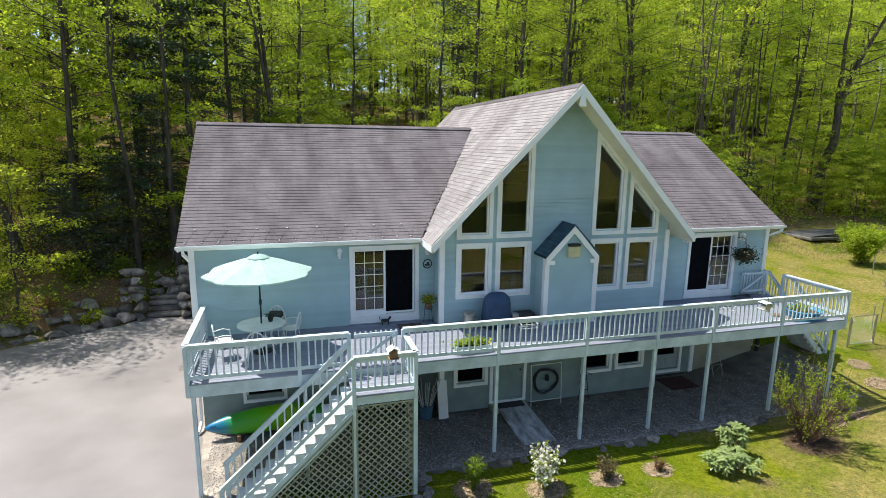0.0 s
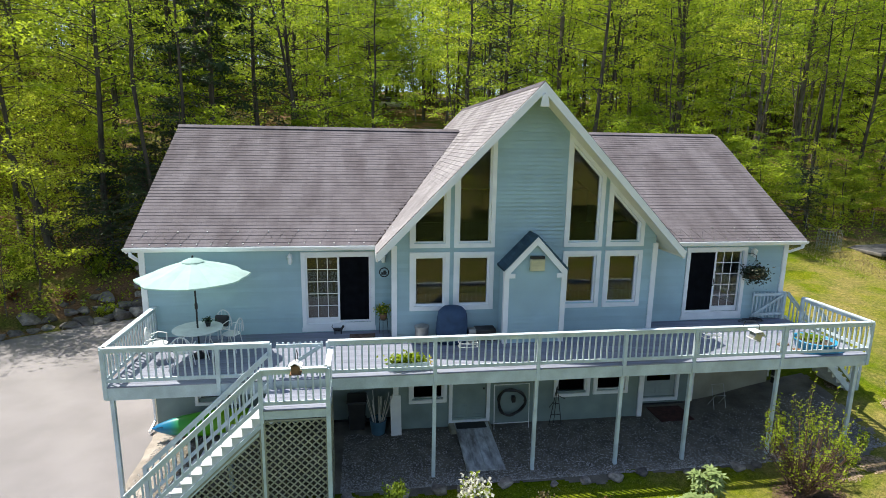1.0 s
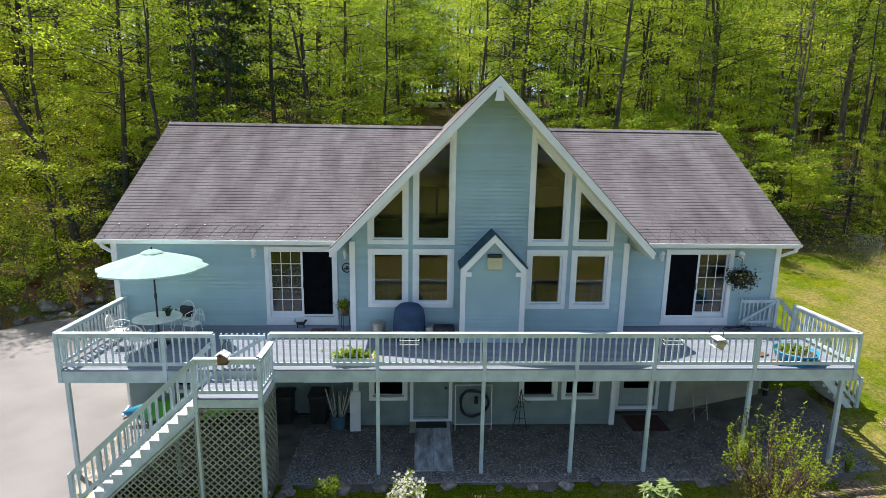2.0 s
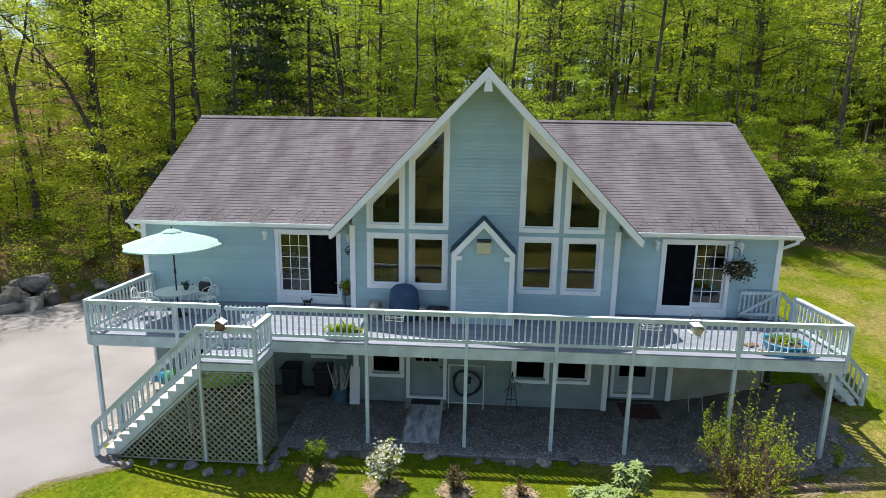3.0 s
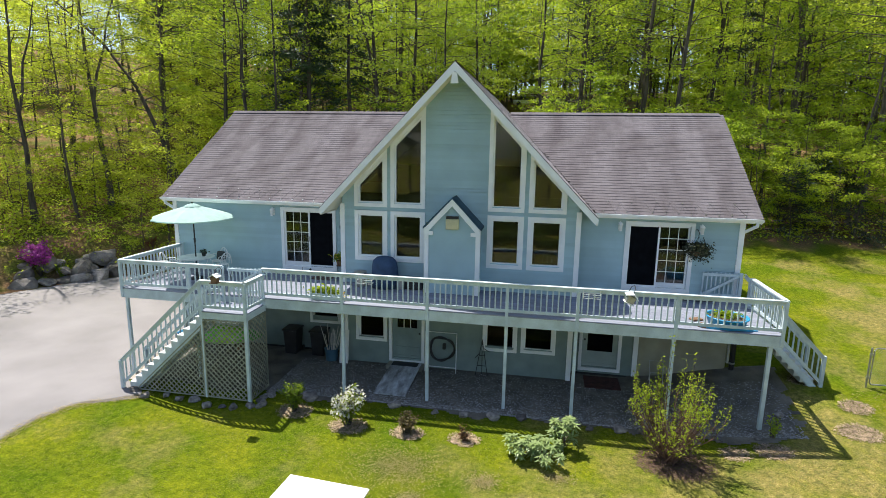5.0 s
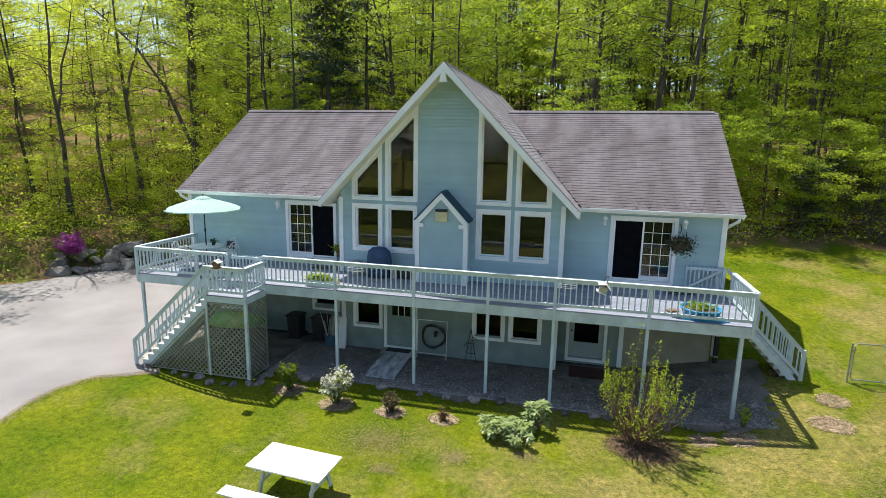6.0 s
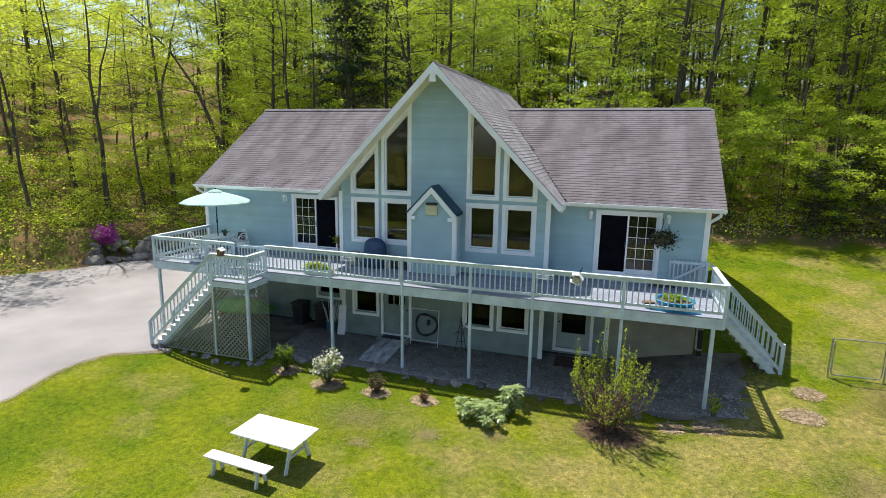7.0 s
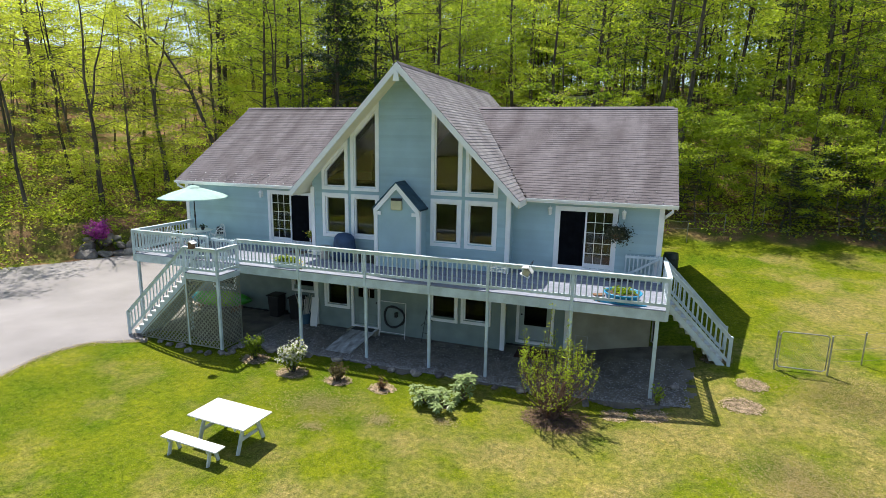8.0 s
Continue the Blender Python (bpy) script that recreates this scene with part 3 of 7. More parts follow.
# basement: the bay comes forward, the wings stand back
base_l = [rect(-3.37, -2.27, 0.82, 1.98)]
base_r = [rect(0.96, 2.08, 0.80, 1.98), rect(2.2, 3.3, 0.83, 1.98)]
door_a, door_b = rect(-2.2, -0.98, 0.12, 2.30), rect(4.08, 5.42, 0.14, 2.32)
wing_base = [rect(-9.4, -8.2, 0.74, 1.5), rect(-5.35, -4.2, 1.05, 1.95)]
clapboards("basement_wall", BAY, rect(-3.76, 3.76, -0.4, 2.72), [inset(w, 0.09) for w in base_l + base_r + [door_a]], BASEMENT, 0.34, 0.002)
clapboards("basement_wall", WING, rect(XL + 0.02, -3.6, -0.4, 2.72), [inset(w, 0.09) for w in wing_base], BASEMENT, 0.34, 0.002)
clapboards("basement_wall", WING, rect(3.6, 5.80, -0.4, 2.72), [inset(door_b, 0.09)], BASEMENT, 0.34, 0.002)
clapboards("foundation_wall", WING, rect(5.80, XR - 0.02, -0.4, 2.72), [], CONCRETE, 0.34, 0.002)
for x, turn in ((XL + 0.02, -90), (XR - 0.02, 90)):
    clapboards("foundation_wall", wall_at(x, RIDGE_Y, turn), rect(-4.72, 4.72, -0.4, 2.72), [], CONCRETE, 0.34, 0.002)
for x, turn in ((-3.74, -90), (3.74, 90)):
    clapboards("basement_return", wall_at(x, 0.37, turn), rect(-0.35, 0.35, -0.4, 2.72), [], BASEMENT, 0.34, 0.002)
clapboards("foundation_wall", wall_at(0, 10.12, 180), rect(-XR, -XL, -0.4, 2.72), [], CONCRETE, 0.34, 0.002)

for w in low_l + low_r:
    window(BAY, w, trim=0.12, sash=0.06)
for w in high_l + high_r:
    window(BAY, w, trim=0.12, sash=0.05)
for w in base_l + base_r:
    window(BAY, w, trim=0.10, glass=GLASS_DULL)
for w in wing_base:
    window(WING, w, trim=0.09, glass=GLASS_DULL)

def slider(m, poly, screen_left):
    """A sliding door: casing, one glazed leaf with glazing bars, one leaf behind a dark screen."""
    bm = bmesh.new()
    hole = inset(poly, 0.11)
    rim(bm, m, poly, hole, -0.02, 0.060)
    d = part("sliding_door", bm, TRIM, house)
    u0, u1, z0, z1 = hole[0][0], hole[1][0], hole[0][1], hole[2][1]
    um = (u0 + u1) / 2
    leaves_ = [(u0, um + 0.03, -0.045), (um - 0.03, u1, -0.085)]
    if screen_left:
        dark, glazed = leaves_
    else:
        glazed, dark = leaves_[0], (leaves_[1][0], leaves_[1][1], -0.085)
    for a, b, n in (glazed, dark):
        bm = bmesh.new()
        out = rect(a, b, z0, z1)
        inn = inset(out, 0.055)
        rim(bm, m, out, inn, n, n + 0.035)
        is_dark = (a, b, n) == dark
        if not is_dark:
            bx(bm, a + 0.05, b - 0.05, n, n + 0.035, z0 + 0.05, z0 + 0.16, m)
        leaf = part("screen_leaf" if is_dark else "glazed_leaf", bm, TRIM, d)
        bm = bmesh.new()
        if is_dark:
            prism(bm, m, inn, n + 0.012, n + 0.018)
            part("screen", bm, SCREEN, d, "black insect screen")
        else:
            prism(bm, m, inset(out, 0.05), n + 0.014, n + 0.020)
            p = part("pane", bm, GLASS, d)
            p.visible_shadow = False
            for i in (1, 2):
                u = inn[0][0] + (inn[1][0] - inn[0][0]) * i / 3
                bm = bmesh.new()
                bx(bm, u - 0.009, u + 0.009, n + 0.021, n + 0.03, z0 + 0.16, z1 - 0.05, m)
                part("glazing_bar", bm, TRIM, d)
            for i in range(1, 5):
                z = z0 + 0.16 + (z1 - 0.05 - z0 - 0.16) * i / 5
                bm = bmesh.new()
                bx(bm, inn[0][0], inn[1][0], n + 0.0205, n + 0.029, z - 0.009, z + 0.009, m)
                part("glazing_bar", bm, TRIM, d)
    # a wooden track and foot board
    bm = bmesh.new()
    bx(bm, poly[0][0] - 0.02, poly[1][0] + 0.02, 0.0, 0.06, poly[0][1] - 0.12, poly[0][1] - 0.002, m)
    part("foot_board", bm, TRIM, d)
    bm = bmesh.new()
    hx = um + (0.05 if not screen_left else -0.05)
    tube(bm, [m @ Vector((hx, 0.03, 3.95)), m @ Vector((hx, 0.06, 3.97)), m @ Vector((hx, 0.06, 4.15)), m @ Vector((hx, 0.03, 4.17))], 0.012, 6)
    part("door_handle", bm, BLACK, d, "black handle")
    return d


slider(WING, slider_l, False)
slider(WING, slider_r, True)


DOOR_PAINT = mat("grey_green_door_paint", (0.36, 0.42, 0.40), 0.5, 0.06, 2, 0.04, 40)


def back_door(m, poly, lites):
    bm = bmesh.new()
    hole = inset(poly, 0.10)
    rim(bm, m, poly, hole, -0.02, 0.058)
    d = part("basement_door", bm, TRIM, house)
    u0, u1, z0, z1 = hole[0][0], hole[1][0], hole[0][1], hole[2][1]
    gl = rect(u0 + 0.17, u1 - 0.17, z0 + (0.56 if lites == 1 else 1.12), z1 - 0.12)
    bm = bmesh.new()
    # leaf with a hole for its light: four pieces
    for r4 in (rect(u0, gl[0][0], z0, z1), rect(gl[1][0], u1, z0, z1), rect(gl[0][0], gl[1][0], z0, gl[0][1]), rect(gl[0][0], gl[1][0], gl[2][1], z1)):
        prism(bm, m, r4, -0.07, -0.03)
    for k in range(2):
        a = u0 + 0.12 + k * (u1 - u0 - 0.1) / 2
        rim(bm, m, rect(a, a + (u1 - u0) / 2 - 0.16, z0 + 0.12, z0 + 0.46), rect(a + 0.03, a + (u1 - u0) / 2 - 0.19, z0 + 0.15, z0 + 0.43), -0.03, -0.018)
    part("door_leaf", bm, DOOR_PAINT if lites == 1 else BASEMENT, d)
    bm = bmesh.new()
    prism(bm, m, inset(gl, -0.005), -0.054, -0.048)
    part("pane", bm, GLASS_DULL, d).visible_shadow = False
    if lites > 1:
        for i in range(1, 3):
            u = gl[0][0] + (gl[1][0] - gl[0][0]) * i / 3
            bm = bmesh.new()
            bx(bm, u - 0.012, u + 0.012, -0.046, -0.03, gl[0][1], gl[2][1], m)
            part("glazing_bar", bm, TRIM, d)
        zc = (gl[0][1] + gl[2][1]) / 2
        bm = bmesh.new()
        bx(bm, gl[0][0], gl[1][0], -0.0455, -0.031, zc - 0.012, zc + 0.012, m)
        part("glazing_bar", bm, TRIM, d)
    bm = bmesh.new()
    lathe(bm, [(0.0, 0), (0.03, 0.005), (0.034, 0.03), (0.02, 0.05), (0.0, 0.055)], 10)
    bmesh.ops.rotate(bm, verts=bm.verts[:], matrix=Matrix.Rotation(radians(90), 3, "X"))
    bmesh.ops.translate(bm, verts=bm.verts[:], vec=m @ Vector((u1 - 0.08 if lites > 1 else u0 + 0.08, -0.03, z0 + 0.95)))
    part("door_knob", bm, BLACK, d, "dark round knob")


back_door(BAY, door_a, 6)
back_door(WING, door_b, 1)

# white corner boards
for x, y, z0, z1 in ((-3.78, 0.0, 2.75, 5.46), (3.78, 0.0, 2.75, 5.46), (XL, 0.7, 2.75, 5.40), (XR, 0.7, 2.75, 5.40), (-3.74, 0.0, 0.0, 2.72), (3.74, 0.0, 0.0, 2.72), (5.86, 0.7, 0.05, 2.5)):
    s = 1 if x > 0 else -1
    bm = bmesh.new()
    bx(bm, x - 0.075, x + 0.075, y - 0.060, y + 0.004, z0, z1)
    if x != 5.86:
        bx(bm, min(x, x + s * 0.060), max(x, x + s * 0.060), y + 0.004, y + 0.14, z0, z1)
    part("corner_board", bm, TRIM, house)
# inner floors and walls, no ceiling; near-black colours stand in for unlit rooms
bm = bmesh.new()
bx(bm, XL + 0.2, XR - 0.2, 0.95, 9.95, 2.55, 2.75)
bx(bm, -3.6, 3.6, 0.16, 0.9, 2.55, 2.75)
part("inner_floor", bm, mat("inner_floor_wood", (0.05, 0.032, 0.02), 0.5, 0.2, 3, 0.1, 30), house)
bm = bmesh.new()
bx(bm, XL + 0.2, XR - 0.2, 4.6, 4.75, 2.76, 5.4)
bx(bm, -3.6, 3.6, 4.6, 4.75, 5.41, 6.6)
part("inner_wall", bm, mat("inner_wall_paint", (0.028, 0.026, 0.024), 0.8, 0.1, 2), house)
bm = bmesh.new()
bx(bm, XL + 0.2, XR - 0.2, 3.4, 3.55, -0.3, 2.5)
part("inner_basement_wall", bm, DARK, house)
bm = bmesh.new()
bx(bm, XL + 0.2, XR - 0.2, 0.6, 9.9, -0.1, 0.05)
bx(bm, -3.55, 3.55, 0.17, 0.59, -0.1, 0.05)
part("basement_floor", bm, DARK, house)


# ---- roofs: slabs with lapped shingle tabs on them ----
def roof_tabs(name, origin, along, upslope, length, slope_len, keep, course=0.142, tab=0.30, single=0, material=None):
    o, a, u = Vector(origin), Vector(along).normalized(), Vector(upslope).normalized()
    nrm = a.cross(u)
    if nrm.z < 0:
        # run along the other way, so that the tabs face the sky
        o, a, nrm = o + a * length, -a, -nrm
    r = random.Random(len(name) + int(length * 10))
    verts, faces, loose = [], [], []
    rows = int(math.ceil(slope_len / course))
    for i in range(rows):
        s0, s1 = i * course, min((i + 1) * course + 0.02, slope_len)
        x = -r.uniform(0, tab)
        lift = 0.014
        while x < length:
            w = tab * r.uniform(0.8, 1.2)
            x0, x1 = max(0, x), min(length, x + w)
            x += w
            if x1 - x0 < 0.02:
                continue
            c = o + a * (x0 + x1) / 2 + u * (s0 + s1) / 2
            if not keep(c):
                continue
            k = len(verts)
            d = r.uniform(-0.003, 0.003)
            if i < single:
                loose.append((x0 + 0.002, x1 - 0.002, s0 + d, s1 - s0))
                continue
            p0, p1 = o + a * (x0 + 0.002) + u * (s0 + d), o + a * (x1 - 0.002) + u * (s0 + d)
            q0, q1 = o + a * (x0 + 0.002) + u * s1, o + a * (x1 - 0.002) + u * s1
            verts += [p0 + nrm * lift, p1 + nrm * lift, q1 + nrm * 0.003, q0 + nrm * 0.003, p0 - nrm * 0.002, p1 - nrm * 0.002]
            faces += [(k, k + 1, k + 2, k + 3), (k + 4, k + 5, k + 1, k)]
    me = bpy.data.meshes.new(name)
    me.from_pydata([tuple(v) for v in verts], [], faces)
    me.materials.append(material or SHINGLE)
    ob = new(name, me)
    ob.parent = house
    if not single:
        ob["kind"] = "stuff"
    # the lowest courses are single shingles on one shared mesh
    if loose:
        one = bpy.data.meshes.new("shingle")
        one.from_pydata([(0, 0, 0.014), (1, 0, 0.014), (1, 1, 0.003), (0, 1, 0.003), (0, 0, -0.002), (1, 0, -0.002), (1, 1, -0.002), (0, 1, -0.002)], [],
                        [(0, 1, 2, 3), (4, 5, 1, 0), (5, 6, 2, 1), (7, 4, 0, 3), (6, 7, 3, 2), (7, 6, 5, 4)])
        one.materials.append(SHINGLE)
        for x0, x1, s0, ln in loose:
            t = new("shingle", one)
            t.parent = ob
            at = o + a * x0 + u * s0
            t.matrix_basis = Matrix(((a.x * (x1 - x0), u.x * ln, nrm.x, at.x), (a.y * (x1 - x0), u.y * ln, nrm.y, at.y), (a.z * (x1 - x0), u.z * ln, nrm.z, at.z), (0, 0, 0, 1)))
    return ob


def wing_z(y):
    return RIDGE_Z - RISE * abs(y - RIDGE_Y)


def gable_z(x):
    return APEX - GRISE * abs(x)


RXL, RXR, GX = -10.78, 9.05, 4.26
GY0, GY1 = -0.72, 11.3


def slab(name, pts, thick, material):
    """A roof slab under its shingles."""
    bm = bmesh.new()
    a = [bm.verts.new(p) for p in pts]
    b = [bm.verts.new(Vector(p) - Vector((0, 0, thick))) for p in pts]
    bm.faces.new(a)
    bm.faces.new(b[::-1])
    for i in range(len(a)):
        j = (i + 1) % len(a)
        bm.faces.new((a[i], b[i], b[j], a[j]))
    bmesh.ops.recalc_face_normals(bm, faces=bm.faces[:])
    return part(name, bm, material, house)


FELT = mat("roof_edge", (0.13, 0.12, 0.125), 0.9, 0.1, 3, 0.2, 60)
# each wing's slab ends along the valley
vy = lambda x: RIDGE_Y - (RIDGE_Z - gable_z(x)) / RISE
vx0 = (APEX - RIDGE_Z) / GRISE
vx1 = (APEX - wing_z(EAVE_Y)) / GRISE
for s, xe in ((-1, RXL), (1, RXR)):
    front = [(xe, EAVE_Y, wing_z(EAVE_Y)), (s * vx1, EAVE_Y, wing_z(EAVE_Y)), (s * vx0, RIDGE_Y, RIDGE_Z), (xe, RIDGE_Y, RIDGE_Z)]
    slab("roof_slab", front, 0.13, FELT)
    slab("roof_slab", [(x, 2 * RIDGE_Y - y, z) for x, y, z in front], 0.13, FELT)
    slab("gable_slab", [(0, GY0, APEX), (s * GX, GY0, gable_z(GX)), (s * GX, EAVE_Y + 0.1, gable_z(GX)), (s * vx0, RIDGE_Y, gable_z(vx0)), (s * vx0, RIDGE_Y + 0.02, gable_z(vx0)), (s * GX, 2 * RIDGE_Y - EAVE_Y, gable_z(GX)), (s * GX, GY1, gable_z(GX)), (0, GY1, APEX)], 0.15, FELT)

wl = math.hypot(RIDGE_Y - EAVE_Y, RIDGE_Z - wing_z(EAVE_Y))
outside = lambda c: c.z > gable_z(c.x) - 0.10
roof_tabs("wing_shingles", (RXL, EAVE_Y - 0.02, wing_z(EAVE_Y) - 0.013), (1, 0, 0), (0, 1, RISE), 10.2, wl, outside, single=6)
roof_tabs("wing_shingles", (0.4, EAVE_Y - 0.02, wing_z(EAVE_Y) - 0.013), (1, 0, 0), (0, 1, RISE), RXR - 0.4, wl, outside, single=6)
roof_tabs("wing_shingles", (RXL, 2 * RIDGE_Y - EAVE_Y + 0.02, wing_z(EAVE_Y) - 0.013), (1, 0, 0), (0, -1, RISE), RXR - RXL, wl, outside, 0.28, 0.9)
gl_ = math.hypot(GX, APEX - gable_z(GX))
above = lambda c: c.z > wing_z(c.y) - 0.10 or c.y < EAVE_Y
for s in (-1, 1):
    roof_tabs("gable_shingles", (s * (GX + 0.02), GY0 - 0.015, gable_z(GX + 0.02)), (0, 1, 0), (-s, 0, GRISE), GY1 - GY0 + 0.03, gl_ + 0.03, above, material=LIGHT_SHINGLE)
# ridge caps
bm = bmesh.new()
x = RXL
while x < RXR - 0.25:
    if abs(x + 0.12) > vx0 + 0.05:
        for sg in (-1, 1):
            vs = [bm.verts.new(p) for p in ((x, RIDGE_Y, RIDGE_Z + 0.050), (x + 0.26, RIDGE_Y, RIDGE_Z + 0.040), (x + 0.26, RIDGE_Y + sg * 0.15, RIDGE_Z - 0.052), (x, RIDGE_Y + sg * 0.15, RIDGE_Z - 0.044))]
            bm.faces.new(vs)
    x += 0.24
y = GY0
while y < GY1 - 0.05:
    for sg in (-1, 1):
        vs = [bm.verts.new(p) for p in ((0, y, APEX + 0.036), (0, y + 0.26, APEX + 0.024), (sg * 0.13, y + 0.26, APEX - 0.105), (sg * 0.13, y, APEX - 0.098))]
        bm.faces.new(vs)
    y += 0.24
bmesh.ops.recalc_face_normals(bm, faces=bm.faces[:])
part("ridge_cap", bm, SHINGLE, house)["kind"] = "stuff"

# dead leaves caught in the valleys
vr = np.random.default_rng(14)
vs_, vt = vr.choice((-1.0, 1.0), 260), vr.uniform(0, 1, 260) ** 1.8
vx_ = vx1 + (vx0 - vx1) * vt * 0.8
vc = np.stack([vs_ * (vx_ + vr.normal(0, 0.03, 260)), EAVE_Y + (RIDGE_Y - EAVE_Y) * vt * 0.8 + vr.normal(0, 0.03, 260), np.zeros(260)], axis=1)
vc[:, 2] = np.maximum(RIDGE_Z - RISE * np.abs(vc[:, 1] - RIDGE_Y), APEX - GRISE * np.abs(vc[:, 0])) + 0.02
tagged(quads("dead_leaves", leaves(vc, 0.075, vr, 0.6, 0.6), mat("dead_leaf_litter", (0.05, 0.035, 0.025), 0.95, 0.3, 9)), "dark dead leaves caught in the roof valleys", "leaf litter", kind="stuff")

# bargeboards of the gable, its soffit, and the block at the peak
for s in (-1, 1):
    for y, yy in ((GY0 - 0.045, GY0 - 0.003), (GY1 + 0.003, GY1 + 0.045)):
        bm = bmesh.new()
        prism(bm, Matrix(((1, 0, 0, 0), (0, 1, 0, 0), (0, 0, 1, 0), (0, 0, 0, 1))),
              [(0, APEX - 0.01), (0, APEX - 0.27), (s * (GX - 0.05), gable_z(GX - 0.05) - 0.26), (s * (GX + 0.04), gable_z(GX + 0.04) - 0.02)], y, yy)
        part("bargeboard", bm, TRIM, house)
    bm = bmesh.new()
    prism(bm, Matrix.Identity(4), [(0, APEX - 0.16), (0, APEX - 0.20), (s * (GX - 0.02), gable_z(GX - 0.02) - 0.20), (s * (GX - 0.02), gable_z(GX - 0.02) - 0.16)], GY0 - 0.002, 0.0)
    part("soffit", bm, SOFFIT, house)
    bm = bmesh.new()
    prism(bm, Matrix.Identity(4), [(s * 3.80, gable_z(3.80) - 0.155), (s * 3.80, gable_z(3.80) - 0.20), (s * (GX - 0.02), gable_z(GX - 0.02) - 0.20), (s * (GX - 0.02), gable_z(GX - 0.02) - 0.155)], 0.001, 0.72)
    bx(bm, min(s * (GX - 0.02), s * GX), max(s * (GX - 0.02), s * GX), GY0, EAVE_Y + 0.25, gable_z(GX) - 0.24, gable_z(GX) - 0.03)
    part("soffit", bm, SOFFIT, house)
    bm = bmesh.new()
    bx(bm, min(s * (GX + 0.003), s * (GX + 0.026)), max(s * (GX + 0.003), s * (GX + 0.026)), GY0, EAVE_Y + 0.12, gable_z(GX) - 0.22, gable_z(GX) - 0.022)
    part("eave_board", bm, TRIM, house)
bm = soft_box(-0.12, 0.12, GY0 - 0.085, GY0 - 0.047, APEX - 0.62, APEX - 0.30, 0.012)
for v in bm.verts:
    if v.co.z > APEX - 0.34:
        v.co.x *= 0.55
part("peak_block", bm, TRIM, house)

# eaves: fascia, soffit, gutters and downspouts
for s, xa, xb in ((-1, RXL, -GX - 0.03), (1, GX + 0.03, RXR)):
    ez = wing_z(EAVE_Y)
    bm = bmesh.new()
    bx(bm, xa, xb, EAVE_Y - 0.002, EAVE_Y + 0.02, ez - 0.155, ez - 0.012)
    part("fascia", bm, TRIM, house)
    bm = bmesh.new()
    bx(bm, xa, xb, EAVE_Y + 0.02, 0.70, ez - 0.155, ez - 0.13)
    part("soffit", bm, TRIM, house)
    bm = bmesh.new()
    prof = [(-0.004, 0.0), (-0.004, -0.085), (-0.075, -0.085), (-0.105, -0.018), (-0.105, 0.0), (-0.097, 0.0), (-0.097, -0.016), (-0.07, -0.077), (-0.012, -0.077), (-0.012, 0.0)]
    vs = [[bm.verts.new((x, EAVE_Y + a, ez - 0.025 + b)) for a, b in prof] for x in (xa - 0.02, xb)]
    for i in range(len(prof)):
        j = (i + 1) % len(prof)
        bm.faces.new((vs[0][i], vs[0][j], vs[1][j], vs[1][i]))
    bm.faces.new(vs[0])
    bm.faces.new(vs[1])
    bmesh.ops.recalc_face_normals(bm, faces=bm.faces[:])
    part("gutter", bm, TRIM, house, "white metal gutter")
    bm = bmesh.new()
    xo = xa + 0.16 if s < 0 else xb - 0.16
    xw = XL - 0.07 if s < 0 else XR + 0.07
    beam(bm, (xo, EAVE_Y - 0.05, ez - 0.12), (xo, EAVE_Y - 0.05, ez - 0.24), 0.06, 0.08)
    beam(bm, (xo, EAVE_Y - 0.05, ez - 0.22), (xw, 0.80, ez - 0.50), 0.06, 0.08)
    beam(bm, (xw, 0.80, ez - 0.46), (xw, 0.80, 0.25 if s < 0 else 0.75), 0.06, 0.08)
    if s < 0:
        beam(bm, (xw, 0.80, 0.28), (xw - 0.05, 0.45, 0.12), 0.06, 0.08)
    part("downspout", bm, TRIM, house, "white downspout")
    for y0, y1 in ((EAVE_Y, RIDGE_Y),):
        xx = xa if s < 0 else xb
        bm = bmesh.new()
        for ya, yb in ((EAVE_Y, RIDGE_Y), (2 * RIDGE_Y - EAVE_Y, RIDGE_Y)):
            beam(bm, (xx - s * 0.03, ya, wing_z(ya) - 0.135), (xx - s * 0.03, yb, RIDGE_Z - 0.135), 0.03, 0.13)
        part("rake_board", bm, TRIM, house)
        bm = bmesh.new()
        inner = XL if s < 0 else XR
        for ya, yb in ((EAVE_Y, RIDGE_Y), (2 * RIDGE_Y - EAVE_Y, RIDGE_Y)):
            vs = [bm.verts.new(p) for p in ((xx, ya, wing_z(ya) - 0.15), (inner, ya, wing_z(ya) - 0.15), (inner, yb, RIDGE_Z - 0.15), (xx, yb, RIDGE_Z - 0.15))]
            bm.faces.new(vs)
        part("rake_soffit", bm, TRIM, house)

